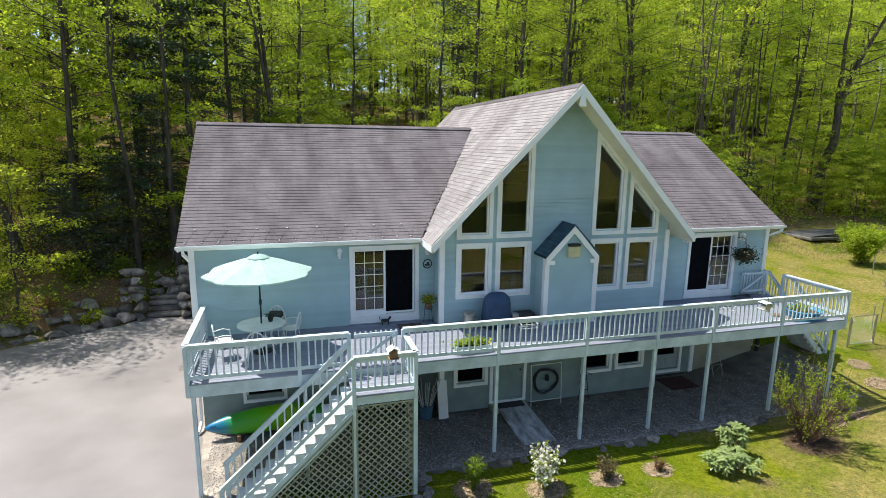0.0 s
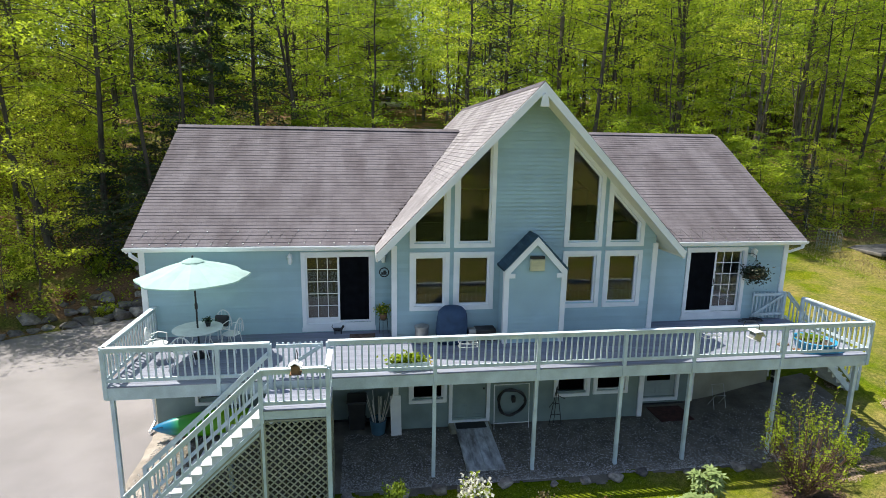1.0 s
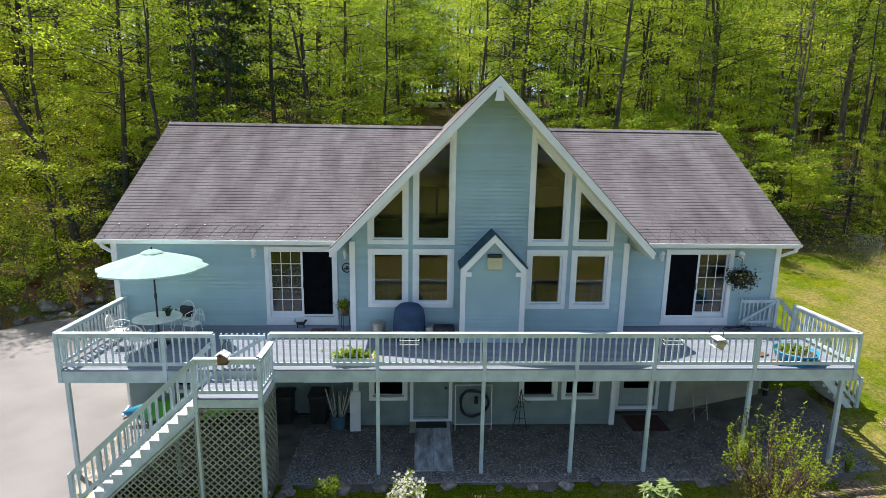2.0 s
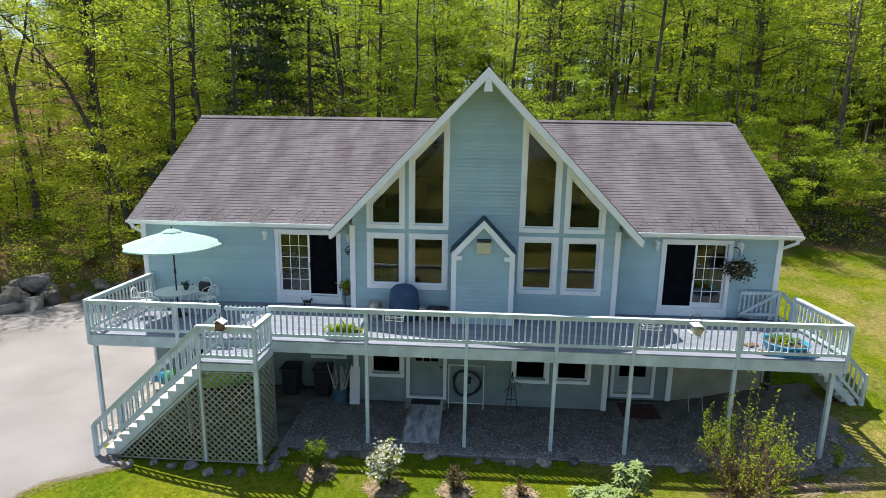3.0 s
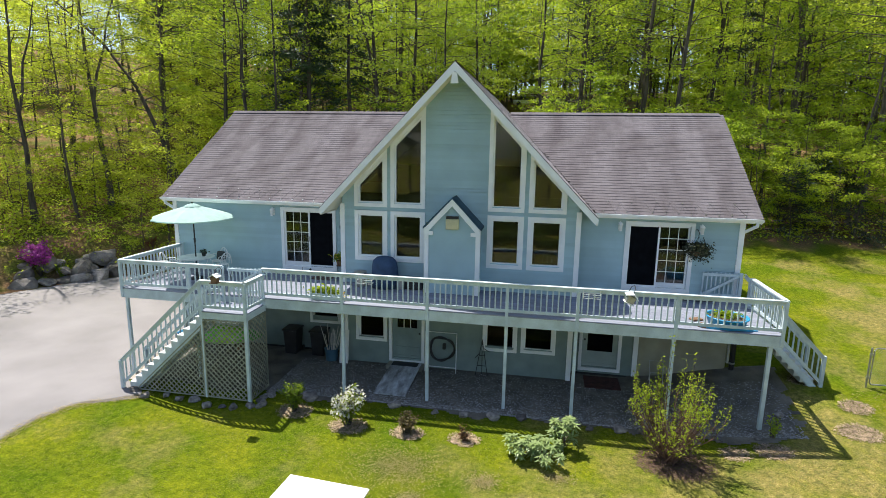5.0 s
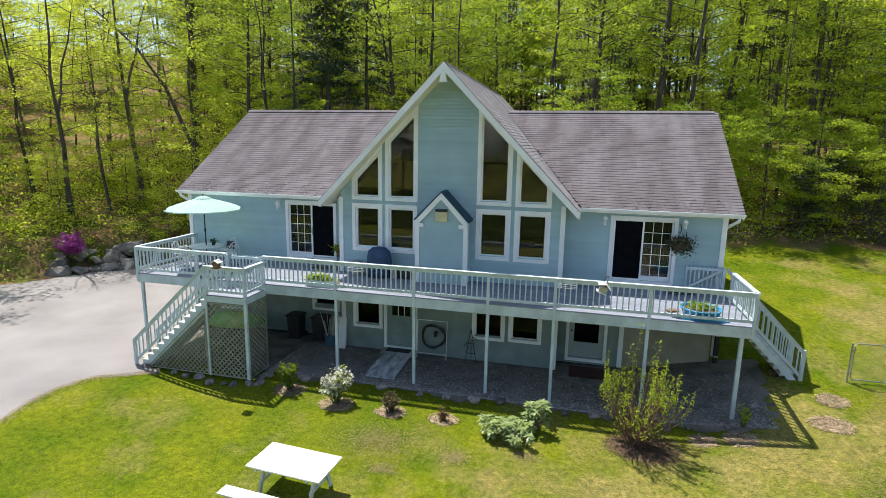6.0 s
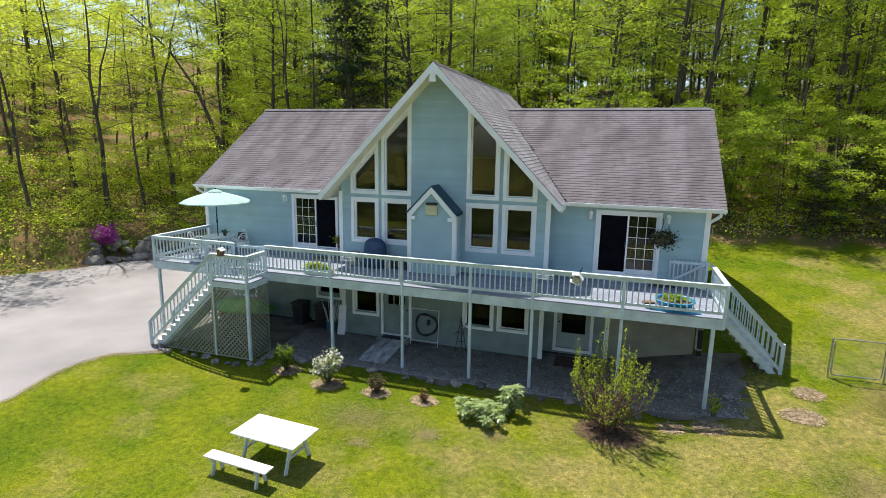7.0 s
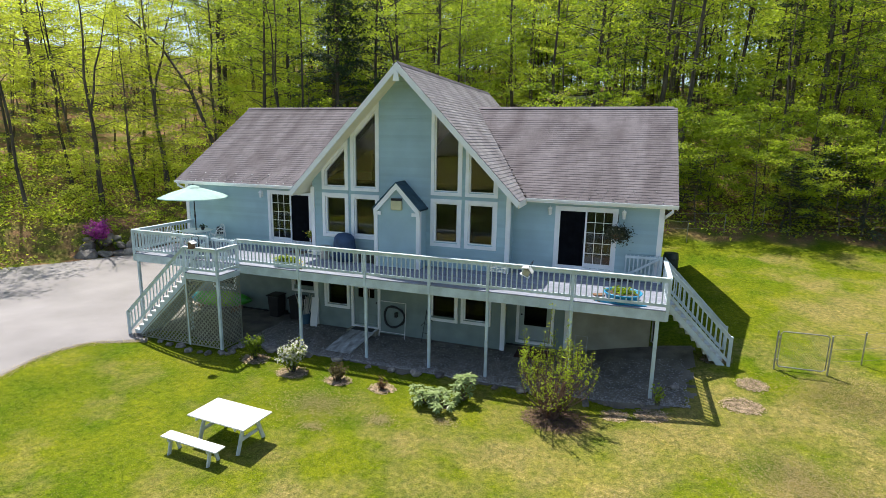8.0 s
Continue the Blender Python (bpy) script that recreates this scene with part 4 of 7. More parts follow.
# ---- chimney chase on the bay, with its own little roof ----
CX, CY, CT, CE = 0.80, -0.68, 5.83, 4.90
chase = [(-CX, 2.72), (CX, 2.72), (CX, CE + 0.05), (0, CT - 0.06), (-CX, CE + 0.05)]
clapboards("chase_wall", wall_at(0, CY), chase, [], SIDING)
for s, turn in ((-1, -90), (1, 90)):
    clapboards("chase_side", wall_at(s * CX, CY / 2, turn), rect(-0.33, 0.33, 2.72, CE + 0.05), [], SIDING)
    bm = bmesh.new()
    bx(bm, s * CX - 0.07, s * CX + 0.07, CY - 0.060, CY + 0.002, 2.83, CE + 0.0)
    bx(bm, min(s * CX, s * (CX + 0.060)), max(s * CX, s * (CX + 0.060)), CY + 0.002, CY + 0.12, 2.83, CE)
    part("corner_board", bm, TRIM, house)
    rs = (CT - CE) / (CX + 0.06)
    bm = bmesh.new()
    prism(bm, Matrix.Identity(4), [(0, CT - 0.02), (0, CT - 0.24), (s * (CX + 0.06), CE - 0.24), (s * (CX + 0.06), CE - 0.02)], CY - 0.105, CY - 0.062)
    part("chase_bargeboard", bm, TRIM, house)
    bm = bmesh.new()
    prism(bm, Matrix.Identity(4), [(s * (CX - 0.22), CE - 0.10), (s * (CX - 0.22), CE - 0.22), (s * (CX + 0.06), CE - 0.22), (s * (CX + 0.06), CE - 0.10)], CY - 0.104, CY - 0.062)
    part("chase_bracket", bm, TRIM, house)
    # shingled slope
    bm = bmesh.new()
    L = math.hypot(CX + 0.1, CT - CE)
    ux, uz = (CX + 0.1) / L, (CT - CE) / L
    rr = random.Random(5)
    k = 0.0
    while k < L:
        y = CY - 0.115
        while y < -0.01:
            w = rr.uniform(0.2, 0.3)
            ye = min(y + w, -0.005)
            e = min(k + 0.15, L)
            pa, pb = (s * (CX + 0.1 - ux * k), CE + uz * k), (s * (CX + 0.1 - ux * e), CE + uz * e)
            vs = [bm.verts.new(p) for p in ((pa[0], y, pa[1] + 0.035), (pa[0], ye - 0.004, pa[1] + 0.035), (pb[0], ye - 0.004, pb[1] + 0.018), (pb[0], y, pb[1] + 0.018), (pa[0], y, pa[1] - 0.02), (pa[0], ye - 0.004, pa[1] - 0.02))]
            bm.faces.new(vs[:4])
            bm.faces.new((vs[4], vs[5], vs[1], vs[0]))
            y = ye
        k += 0.14
    prism(bm, Matrix.Identity(4), [(0, CT + 0.015), (0, CT - 0.03), (s * (CX + 0.1), CE - 0.03), (s * (CX + 0.1), CE + 0.012)], CY - 0.115, -0.004)
    bmesh.ops.recalc_face_normals(bm, faces=bm.faces[:])
    part("chase_roof", bm, SLATE, house, "dark blue-grey shingle")["kind"] = "stuff"
# ---- the raised deck, its railings and both flights of steps ----
deck = thing("deck", "raised grey board deck with pale painted railings on slender posts", "deck")
DZ, DX0, DX1, DY = 2.82, -10.25, 8.80, -2.42
RT = 0.91
post_mesh = None

bm = bmesh.new()
bx(bm, DX0, DX1, DY - 0.02, DY + 0.02, DZ - 0.32, DZ - 0.03)
part("front_fascia", bm, RAIL, deck)
for x in (DX0, DX1):
    bm = bmesh.new()
    bx(bm, x - 0.02, x + 0.02, DY + 0.02, 0.66, DZ - 0.32, DZ - 0.03)
    part("side_fascia", bm, RAIL, deck)
jm = None
for i in range(46):
    x = DX0 + 0.25 + i * 0.405
    if jm is None:
        bm = bmesh.new()
        bx(bm, -0.02, 0.02, DY + 0.02, 0.66, DZ - 0.24, DZ - 0.032)
        for v in bm.verts:
            v.co.y += 0.0
        jm = part("joist", bm, LATTICE, deck)
        jm.location.x = x
        skip_bay = 0
    elif True:
        again(jm, Matrix.Translation((x, 0, 0)), deck)


def post(x, y, z0, z1, w=0.09, name="post", parent=None):
    ob = part(name, soft_box(x - w / 2, x + w / 2, y - w / 2, y + w / 2, z0, z1, 0.006), RAIL, parent or deck)
    return ob


LEGS = [(-10.16, 0.09), (-7.75, 0.09), (-2.93, 0.09), (-0.38, 0.09), (1.86, 0.09), (3.75, 0.09), (6.25, 0.09), (8.58, 0.10)]
for x, w in LEGS:
    post(x, DY + 0.07, gz(x, DY) - 0.05, DZ - 0.30, w, "leg")

baluster = part("baluster", soft_box(-0.018, 0.018, -0.018, 0.018, 0, 1, 0.004), RAIL, deck)
BAL = baluster.data
bpy.data.objects.remove(baluster)


def railing(p, q, ends=(True, True), gap=0.155, height=RT, name="railing", posts_at=(), bottom=0.10, wide=0.13):
    """A run of railing from p to q (points on the deck): cap, rails and balusters; posts stand at the ends and at the fractions given."""
    p, q = Vector(p), Vector(q)
    d = q - p
    flat = Vector((d.x, d.y, 0))
    n = max(2, round(flat.length / gap))
    bm = bmesh.new()
    up = Vector((0, 0, 1))
    beam(bm, p + up * (height - 0.018), q + up * (height - 0.018), wide, 0.036)
    cap = part(name, bm, RAIL, deck)
    bm = bmesh.new()
    beam(bm, p + up * (height - 0.085), q + up * (height - 0.085), 0.04, 0.085)
    part("top_rail", bm, RAIL, cap)
    bm = bmesh.new()
    beam(bm, p + up * (bottom + 0.035), q + up * (bottom + 0.035), 0.04, 0.08)
    part("bottom_rail", bm, RAIL, cap)
    slope = d.z / max(flat.length, 1e-6)
    turn = math.atan2(d.y, d.x)
    for i in range(1, n):
        c = p + d * (i / n)
        if any(abs(i / n - f) * flat.length < 0.07 for f in posts_at):
            continue
        o = new("baluster", BAL)
        o.parent = cap
        o.matrix_basis = Matrix.Translation(c + up * (bottom + 0.02 - abs(slope) * 0.0)) @ Matrix.Rotation(turn, 4, "Z") @ Matrix.Diagonal((1, 1, height - bottom - 0.09, 1))
    for f in posts_at:
        c = p + d * f
        post(c.x, c.y, c.z - 0.30, c.z + height - 0.037, 0.088, "rail_post", cap)
    return cap


# front: left of the landing, then on to the far corner
F0, F1 = -6.72, -5.42
railing((DX0, DY, DZ), (F0, DY, DZ), posts_at=(0.0, (10.25 - 7.86) / 3.53, 1.0))
L_ = DX1 - F1
railing((F1, DY, DZ), (DX1, DY, DZ), posts_at=[0.0] + [(x - F1) / L_ for x in (-2.93, -0.38, 1.86, 3.75, 6.25)] + [1.0])
railing((DX0, DY, DZ), (DX0, 0.62, DZ), posts_at=(0.98,))
railing((DX1, DY, DZ), (DX1, -0.07, DZ), posts_at=(1.0,))
# boards, laid lengthwise with staggered butt joints
board_meshes = {}
rb = random.Random(11)
y = DY - 0.03
row = 0
while y < 0.66:
    x = DX0 - 0.03
    first = True
    while x < DX1:
        ln = 4.85 if not first else (2.4, 4.0, 3.2)[row % 3]
        first = False
        x1 = min(x + ln, DX1 + 0.03)
        if y > 0.0 and x < 3.7 and x1 > -3.7:
            pieces = [(x, min(x1, -3.86)), (max(x, 3.86), x1)]
        elif y > -0.70 and x < 0.8 and x1 > -0.8:
            pieces = [(x, min(x1, -0.84)), (max(x, 0.84), x1)]
        else:
            pieces = [(x, x1)]
        for a, b in pieces:
            if b - a < 0.1:
                continue
            key = round(b - a, 2)
            if key not in board_meshes:
                o = part("board", soft_box(0, b - a - 0.004, 0, 0.1395, -0.03, 0, 0.005), DECK, deck)
                board_meshes[key] = o.data
            else:
                o = new("board", board_meshes[key])
                o.parent = deck
            o.location = (a, y, DZ + rb.uniform(-0.0015, 0.0015))
        x = x1
    y += 0.1425
    row += 1

# ---- landing, one step down, and the flight to the driveway ----
LZ, LX0, LX1, LY = 2.65, -6.74, -5.36, -3.52
bm = bmesh.new()
bx(bm, LX0, LX1, LY - 0.02, LY + 0.02, LZ - 0.22, LZ - 0.03)
bx(bm, LX1 - 0.02, LX1 + 0.02, LY + 0.02, DY - 0.02, LZ - 0.22, LZ - 0.03)
part("landing_fascia", bm, RAIL, deck)
y = LY - 0.04
while y < DY - 0.16:
    part("board", soft_box(LX0 - 0.03, LX1 + 0.03, y, y + 0.136, LZ - 0.03, LZ, 0.004), DECK, deck)
    y += 0.1425
railing((LX0, LY, LZ), (LX1, LY, LZ), posts_at=(0.0, 1.0))
railing((LX1, LY, LZ), (LX1, DY, LZ), posts_at=())
post(LX1, LY, 0.0, LZ - 0.2, 0.09, "leg")
post(LX0, LY, 0.0, LZ - 0.2, 0.06, "leg")
STEPS, SX1 = 13, -9.55
run, drop = (LX0 - SX1) / STEPS, (LZ - 0.02) / (STEPS + 0)
SY0, SY1 = LY + 0.02, LY + 0.98
tread_mesh = part("tread", soft_box(0, run + 0.03, SY0, SY1, -0.035, 0, 0.006), TREAD, deck)
tread_mesh.location = (LX0 - run - 0.01, 0, LZ - drop)
for i in range(2, STEPS + 0):
    again(tread_mesh, Matrix.Translation((LX0 - i * run - 0.01, 0, LZ - i * drop)), deck)
for yy in (SY0 - 0.02, SY1 + 0.02):
    bm = bmesh.new()
    beam(bm, (LX0, yy, LZ - 0.40), (SX1 + 0.3, yy, LZ - 0.40 - drop * STEPS + 0.30), 0.04, 0.17)
    part("stringer", bm, RAIL, deck)
riser = None
for i in range(STEPS):
    if riser is None:
        bm = bmesh.new()
        bx(bm, -0.012, run - 0.02, SY0, SY1, -1.7 * drop, -0.036)
        riser = part("riser", bm, TREAD, deck)
        riser.location = (LX0 + 0.02, 0, LZ)
    else:
        again(riser, Matrix.Translation((LX0 - i * run + 0.02, 0, LZ - i * drop)), deck)
for yy in (SY0 - 0.03, SY1 + 0.03):
    railing((LX0 - 0.02, yy, LZ - 0.0), (SX1, yy, LZ - drop * STEPS + 0.02), posts_at=(1.0,), height=0.88, bottom=0.08, gap=0.16, wide=0.09)
    post(SX1, yy, -0.05, 0.9, 0.095, "newel")


# ---- lattice skirts under the landing and the steps ----
def lattice(m, poly, pitch=0.118, w=0.036):
    """Crossed diagonal laths clipped to a convex outline, in a frame."""
    bm = bmesh.new()
    rim(bm, m, poly, inset(poly, 0.035), 0.016, 0.030)
    sk = part("lattice_panel", bm, LATTICE, deck)
    us, zs = [p[0] for p in poly], [p[1] for p in poly]
    for sg, n in ((1, 0.0), (-1, 0.0075)):
        cs = [p[1] - sg * p[0] for p in poly]
        c = min(cs) + pitch * 0.7
        while c < max(cs) - 0.02:
            pts = []
            for (a, b), (e, f) in zip(poly, poly[1:] + poly[:1]):
                g0, g1 = b - sg * a - c, f - sg * e - c
                if g0 * g1 < 0:
                    t = g0 / (g0 - g1)
                    pts.append((a + (e - a) * t, b + (f - b) * t))
            if len(pts) == 2 and math.dist(*pts) > 0.06:
                (a, b), (e, f) = pts
                bm = bmesh.new()
                dv = Vector((e - a, f - b)).normalized() * w * 0.5
                pv = Vector((-dv.y, dv.x))
                q4 = [(a + pv.x, b + pv.y), (a - pv.x, b - pv.y), (e - pv.x, f - pv.y), (e + pv.x, f + pv.y)]
                prism(bm, m, q4, n, n + 0.007)
                part("lath", bm, LATTICE, sk)
            c += pitch * 1.414
    return sk


LM = wall_at(0, LY)
lattice(LM, [(LX0 + 0.03, 0.02), (LX1 - 0.03, 0.02), (LX1 - 0.03, LZ - 0.24), (LX0 + 0.03, LZ - 0.24)])
slope_ = drop / run
lattice(LM, [(SX1 + 0.55, 0.02), (LX0 - 0.03, 0.02), (LX0 - 0.03, LZ - 0.42), (SX1 + 0.55, 0.12)])
lattice(wall_at(LX1, (LY + DY) / 2, 90), [(-0.5, 0.02), (0.5, 0.02), (0.5, LZ - 0.24), (-0.5, LZ - 0.24)])

# ---- flight at the other end, down to the back lawn ----
RX1, RZ1 = 10.80, 0.74
rsteps = 11
rrun, rdrop = (RX1 - DX1) / rsteps, (DZ - RZ1) / rsteps
ry0, ry1 = -0.40, 0.55
rt = part("tread", soft_box(-0.015, rrun + 0.015, ry0, ry1, -0.035, 0, 0.006), TREAD, deck)
rt.location = (DX1, 0, DZ - rdrop)
for i in range(2, rsteps):
    again(rt, Matrix.Translation((DX1 + (i - 1) * rrun, 0, DZ - i * rdrop)), deck)
bm = bmesh.new()
bx(bm, 0.02 - rrun, 0.01, ry0, ry1, -1.7 * rdrop, -0.036)
rr_ = part("riser", bm, TREAD, deck)
rr_.location = (DX1 + 0.01, 0, DZ)
for i in range(1, rsteps):
    again(rr_, Matrix.Translation((DX1 + i * rrun - 0.01, 0, DZ - i * rdrop)), deck)
for yy in (ry0 - 0.02, ry1 + 0.02):
    bm = bmesh.new()
    beam(bm, (DX1, yy, DZ - 0.27), (RX1 - 0.06, yy, RZ1 - 0.17), 0.04, 0.16)
    part("stringer", bm, RAIL, deck)
    railing((DX1, yy - 0.01, DZ), (RX1, yy - 0.01, RZ1), posts_at=(1.0,), height=0.90, bottom=0.06, gap=0.14, wide=0.09)
    post(RX1, yy - 0.01, 0.4, RZ1 + 0.92, 0.095, "newel")
post(DX1 - 0.1, ry1 + 0.02, DZ - 0.3, DZ + 0.9, 0.09, "rail_post")
# ---- things on the deck ----
UMB = mat("mint_canvas", (0.54, 0.745, 0.68), 0.85, 0.06, 3, 0.06, 80, 0.05, translucent=0.35)
WIRE = mat("white_enamel_wire", (0.78, 0.78, 0.76), 0.45, 0.05, 4, 0.03, 40)
TABLE = mat("pale_table_top", (0.66, 0.68, 0.67), 0.35, 0.08, 4, 0.05, 40)
COVER = mat("navy_cover_cloth", (0.035, 0.075, 0.15), 0.75, 0.15, 4, 0.1, 60, 0.2)
BLUE = mat("turquoise_plastic", (0.03, 0.30, 0.55), 0.4, 0.1, 3, 0.05, 40)
SOIL = mat("potting_soil", (0.11, 0.075, 0.05), 0.95, 0.3, 8, 0.3, 50, 0.8)
BROWN = mat("brown_wood", (0.22, 0.12, 0.06), 0.7, 0.2, 6, 0.2, 40, 0.1)
CREAM = mat("cream_metal", (0.62, 0.58, 0.36), 0.5, 0.08, 4, 0.05, 40)
STRAW = mat("dry_straw_mulch", (0.56, 0.42, 0.28), 0.95, 0.3, 9, 0.4, 60, 0.9)


def herb(name, at, n, size, spread_, leaf, parent, seed=1, flat=0.3):
    nr = np.random.default_rng(seed)
    c = nr.normal(size=(n, 3)) * np.array(spread_) + np.array(at)
    return quads(name, leaves(c, size, nr, flat), leaf, parent)


# umbrella
ux, uy = -8.73, -0.80
umb = thing("patio_umbrella", "open pale mint canvas umbrella on a dark pole", "umbrella", (ux, uy, DZ))
bm = bmesh.new()
sides, rings = 8, []
for r, z in ((0.16, 2.47), (0.6, 2.34), (1.0, 2.21), (1.32, 2.09)):
    rg = []
    for k in range(sides * 4):
        a = 2 * math.pi * (k / (sides * 4)) + 0.2
        f = abs(((k % 4) / 4) - 0.5) * 2
        rr = r * (0.90 + 0.10 * f)
        rg.append(bm.verts.new((rr * math.cos(a), rr * math.sin(a), z - 0.02 * (1 - f) * r)))
    rings.append(rg)
n_ = sides * 4
for r0, r1 in zip(rings, rings[1:]):
    for k in range(n_):
        bm.faces.new((r0[k], r0[(k + 1) % n_], r1[(k + 1) % n_], r1[k]))
low_ring = [bm.verts.new(v.co + Vector((0, 0, -0.035))) for v in rings[-1]]
for k in range(n_):
    bm.faces.new((rings[-1][k], rings[-1][(k + 1) % n_], low_ring[(k + 1) % n_], low_ring[k]))
canopy = part("canopy", bm, UMB, umb, "mint canvas canopy with a short valance")
bm = bmesh.new()
lathe(bm, [(0.26, 2.455), (0.2, 2.49), (0.1, 2.53), (0.0, 2.55)], 16)
part("vent_cap", bm, UMB, umb)
bm = bmesh.new()
tube(bm, [(0, 0, 0.06), (0, 0, 2.6)], 0.022, 10)
tube(bm, [(0, 0, 1.25), (0, 0, 1.38)], 0.036, 10)
part("pole", bm, BLACK, umb, "dark pole")
for k in range(sides):
    a = 2 * math.pi * k / sides + 0.2
    bm = bmesh.new()
    tube(bm, [(0.03 * math.cos(a), 0.03 * math.sin(a), 2.47), (1.27 * math.cos(a), 1.27 * math.sin(a), 2.06)], 0.008, 5)
    part("rib", bm, BLACK, umb)
bm = bmesh.new()
lathe(bm, [(0.24, 0.0), (0.24, 0.03), (0.08, 0.07), (0.04, 0.22), (0.0, 0.22)], 18)
part("base", bm, BLACK, umb)
# table
tab = thing("patio_table", "round pale patio table under the umbrella", "table", (ux, uy, DZ))
bm = bmesh.new()
lathe(bm, [(0.05, 0.715), (0.56, 0.715), (0.585, 0.725), (0.59, 0.74), (0.56, 0.748), (0.05, 0.748)], 36)
part("tabletop", bm, TABLE, tab)
for k in range(4):
    a = math.pi / 4 + k * math.pi / 2
    c_, s_ = math.cos(a), math.sin(a)
    bm = bmesh.new()
    tube(bm, [(0.40 * c_, 0.40 * s_, 0.71), (0.30 * c_, 0.30 * s_, 0.4), (0.46 * c_, 0.46 * s_, 0.012)], 0.014, 6)
    part("leg", bm, WIRE, tab)
pot = thing("table_plant", "small dark potted plant on the patio table", "plant", (ux + 0.22, uy + 0.12, DZ + 0.748))
bm = bmesh.new()
lathe(bm, [(0.05, 0), (0.075, 0.13), (0.08, 0.14), (0.0, 0.13)], 14)
part("pot", bm, BLACK, pot)
herb("foliage", (0, 0, 0.17), 60, 0.07, (0.06, 0.06, 0.035), NEEDLE, pot, 3)


def wire_chair():
    ch = thing("patio_chair", "white wire patio chair with a rounded back", "chair", group="chairs round the patio table")
    bm = bmesh.new()
    lathe(bm, [(0.02, 0.438), (0.21, 0.44), (0.225, 0.45), (0.21, 0.46), (0.02, 0.452)], 20)
    part("seat", bm, WIRE, ch)
    bm = bmesh.new()
    arc = [(0.25 * math.cos(t) if abs(math.cos(t)) > 1e-6 else 0.0, -0.19 - 0.05 * math.sin(t), 0.45 + 0.42 * math.sin(t)) for t in np.linspace(0, math.pi, 13)]
    tube(bm, arc, 0.016, 6)
    part("backrest", bm, WIRE, ch)
    for f in (-0.6, -0.2, 0.2, 0.6):
        bm = bmesh.new()
        x_ = 0.25 * f
        tube(bm, [(x_, -0.19, 0.46), (x_, -0.23, 0.45 + 0.42 * math.sqrt(1 - f * f))], 0.008, 5)
        part("back_wire", bm, WIRE, ch)
    for sx in (-1, 1):
        for sy in (-1, 1):
            bm = bmesh.new()
            tube(bm, [(0.15 * sx, 0.15 * sy, 0.44), (0.20 * sx, 0.21 * sy, 0.0)], 0.013, 6)
            part("leg", bm, WIRE, ch)
        bm = bmesh.new()
        tube(bm, [(0.24 * sx, -0.20, 0.62), (0.27 * sx, 0.0, 0.66), (0.24 * sx, 0.17, 0.62), (0.20 * sx, 0.17, 0.45)], 0.013, 6)
        part("armrest", bm, WIRE, ch)
    return ch


ch0 = wire_chair()
ch0.matrix_basis = pose(-9.62, -1.0, DZ, 0, 0, -80)
for x, y, a in ((-8.02, -0.45, 75), (-8.45, 0.05, 160), (-8.85, -1.58, 5)):
    copy_thing(ch0, pose(x, y, DZ, 0, 0, a))
bm = soft_box(-0.19, 0.19, -0.06, 0.06, 0, 0.30, 0.05, 2)
cu = tagged(part("seat_cushion", bm, BLACK), "black cushion leaning on a patio chair back", "cushion")
cu.matrix_basis = pose(-8.40, 0.10, DZ + 0.47, 12, 0, 165)

# covered grill, metal can and small boxes along the bay
gr = thing("covered_grill", "kettle grill under a navy blue fitted cover", "grill", (-2.22, -0.45, DZ))
bm = bmesh.new()
prof = [(0.43, 0.02), (0.44, 0.35), (0.42, 0.72), (0.38, 0.90), (0.26, 1.01), (0.10, 1.05), (0.0, 1.055)]
lathe(bm, prof, 28, squash=(1, 0.72))
for v in bm.verts:
    a = math.atan2(v.co.y, v.co.x)
    if v.co.z < 0.7:
        v.co += Vector((math.cos(a), math.sin(a), 0)) * 0.015 * math.sin(a * 9)
part("cover", bm, COVER, gr).data.shade_smooth()
bm = bmesh.new()
for sx in (-0.3, 0.3):
    lathe(bm, [(0.03, 0), (0.03, 0.05), (0.0, 0.05)], 10, (sx, 0.0, 0.0))
part("castor", bm, BLACK, gr)
can = thing("metal_can", "grey galvanised can with a lid", "can", (-3.05, -0.42, DZ))
bm = bmesh.new()
lathe(bm, [(0.15, 0.0), (0.17, 0.02), (0.19, 0.46), (0.2, 0.47)], 22)
part("body", bm, METAL, can)
bm = bmesh.new()
lathe(bm, [(0.205, 0.455), (0.205, 0.485), (0.10, 0.52), (0.0, 0.525)], 22)
part("lid", bm, METAL, can)
bx_ = tagged(part("storage_box", soft_box(-1.55, -0.98, -0.5, -0.12, DZ, DZ + 0.34, 0.03, 2), DARK), "low dark storage box against the siding", "box")
bx2 = tagged(part("side_shelf", soft_box(-1.78, -1.57, -0.62, -0.38, DZ + 0.001, DZ + 0.40, 0.02, 2), METAL), "small grey shelf beside the covered grill", "shelf")

# flower boxes and planters
fb = thing("flower_box", "weathered planter box with leafy greens and flowers", "planter", (-3.52, -2.12, DZ))
bm = bmesh.new()
bx(bm, -0.48, 0.48, -0.13, -0.11, 0, 0.20)
bx(bm, -0.48, 0.48, 0.11, 0.13, 0, 0.20)
bx(bm, -0.48, -0.46, -0.11, 0.11, 0, 0.20)
bx(bm, 0.46, 0.48, -0.11, 0.11, 0, 0.20)
bx(bm, -0.46, 0.46, -0.11, 0.11, 0, 0.02)
part("box", bm, RAIL, fb)
bm = bmesh.new()
bx(bm, -0.457, 0.457, -0.107, 0.107, 0.021, 0.17)
part("soil", bm, SOIL, fb)
herb("foliage", (-0.05, 0, 0.27), 420, 0.11, (0.22, 0.07, 0.06), LEAF, fb, 5)
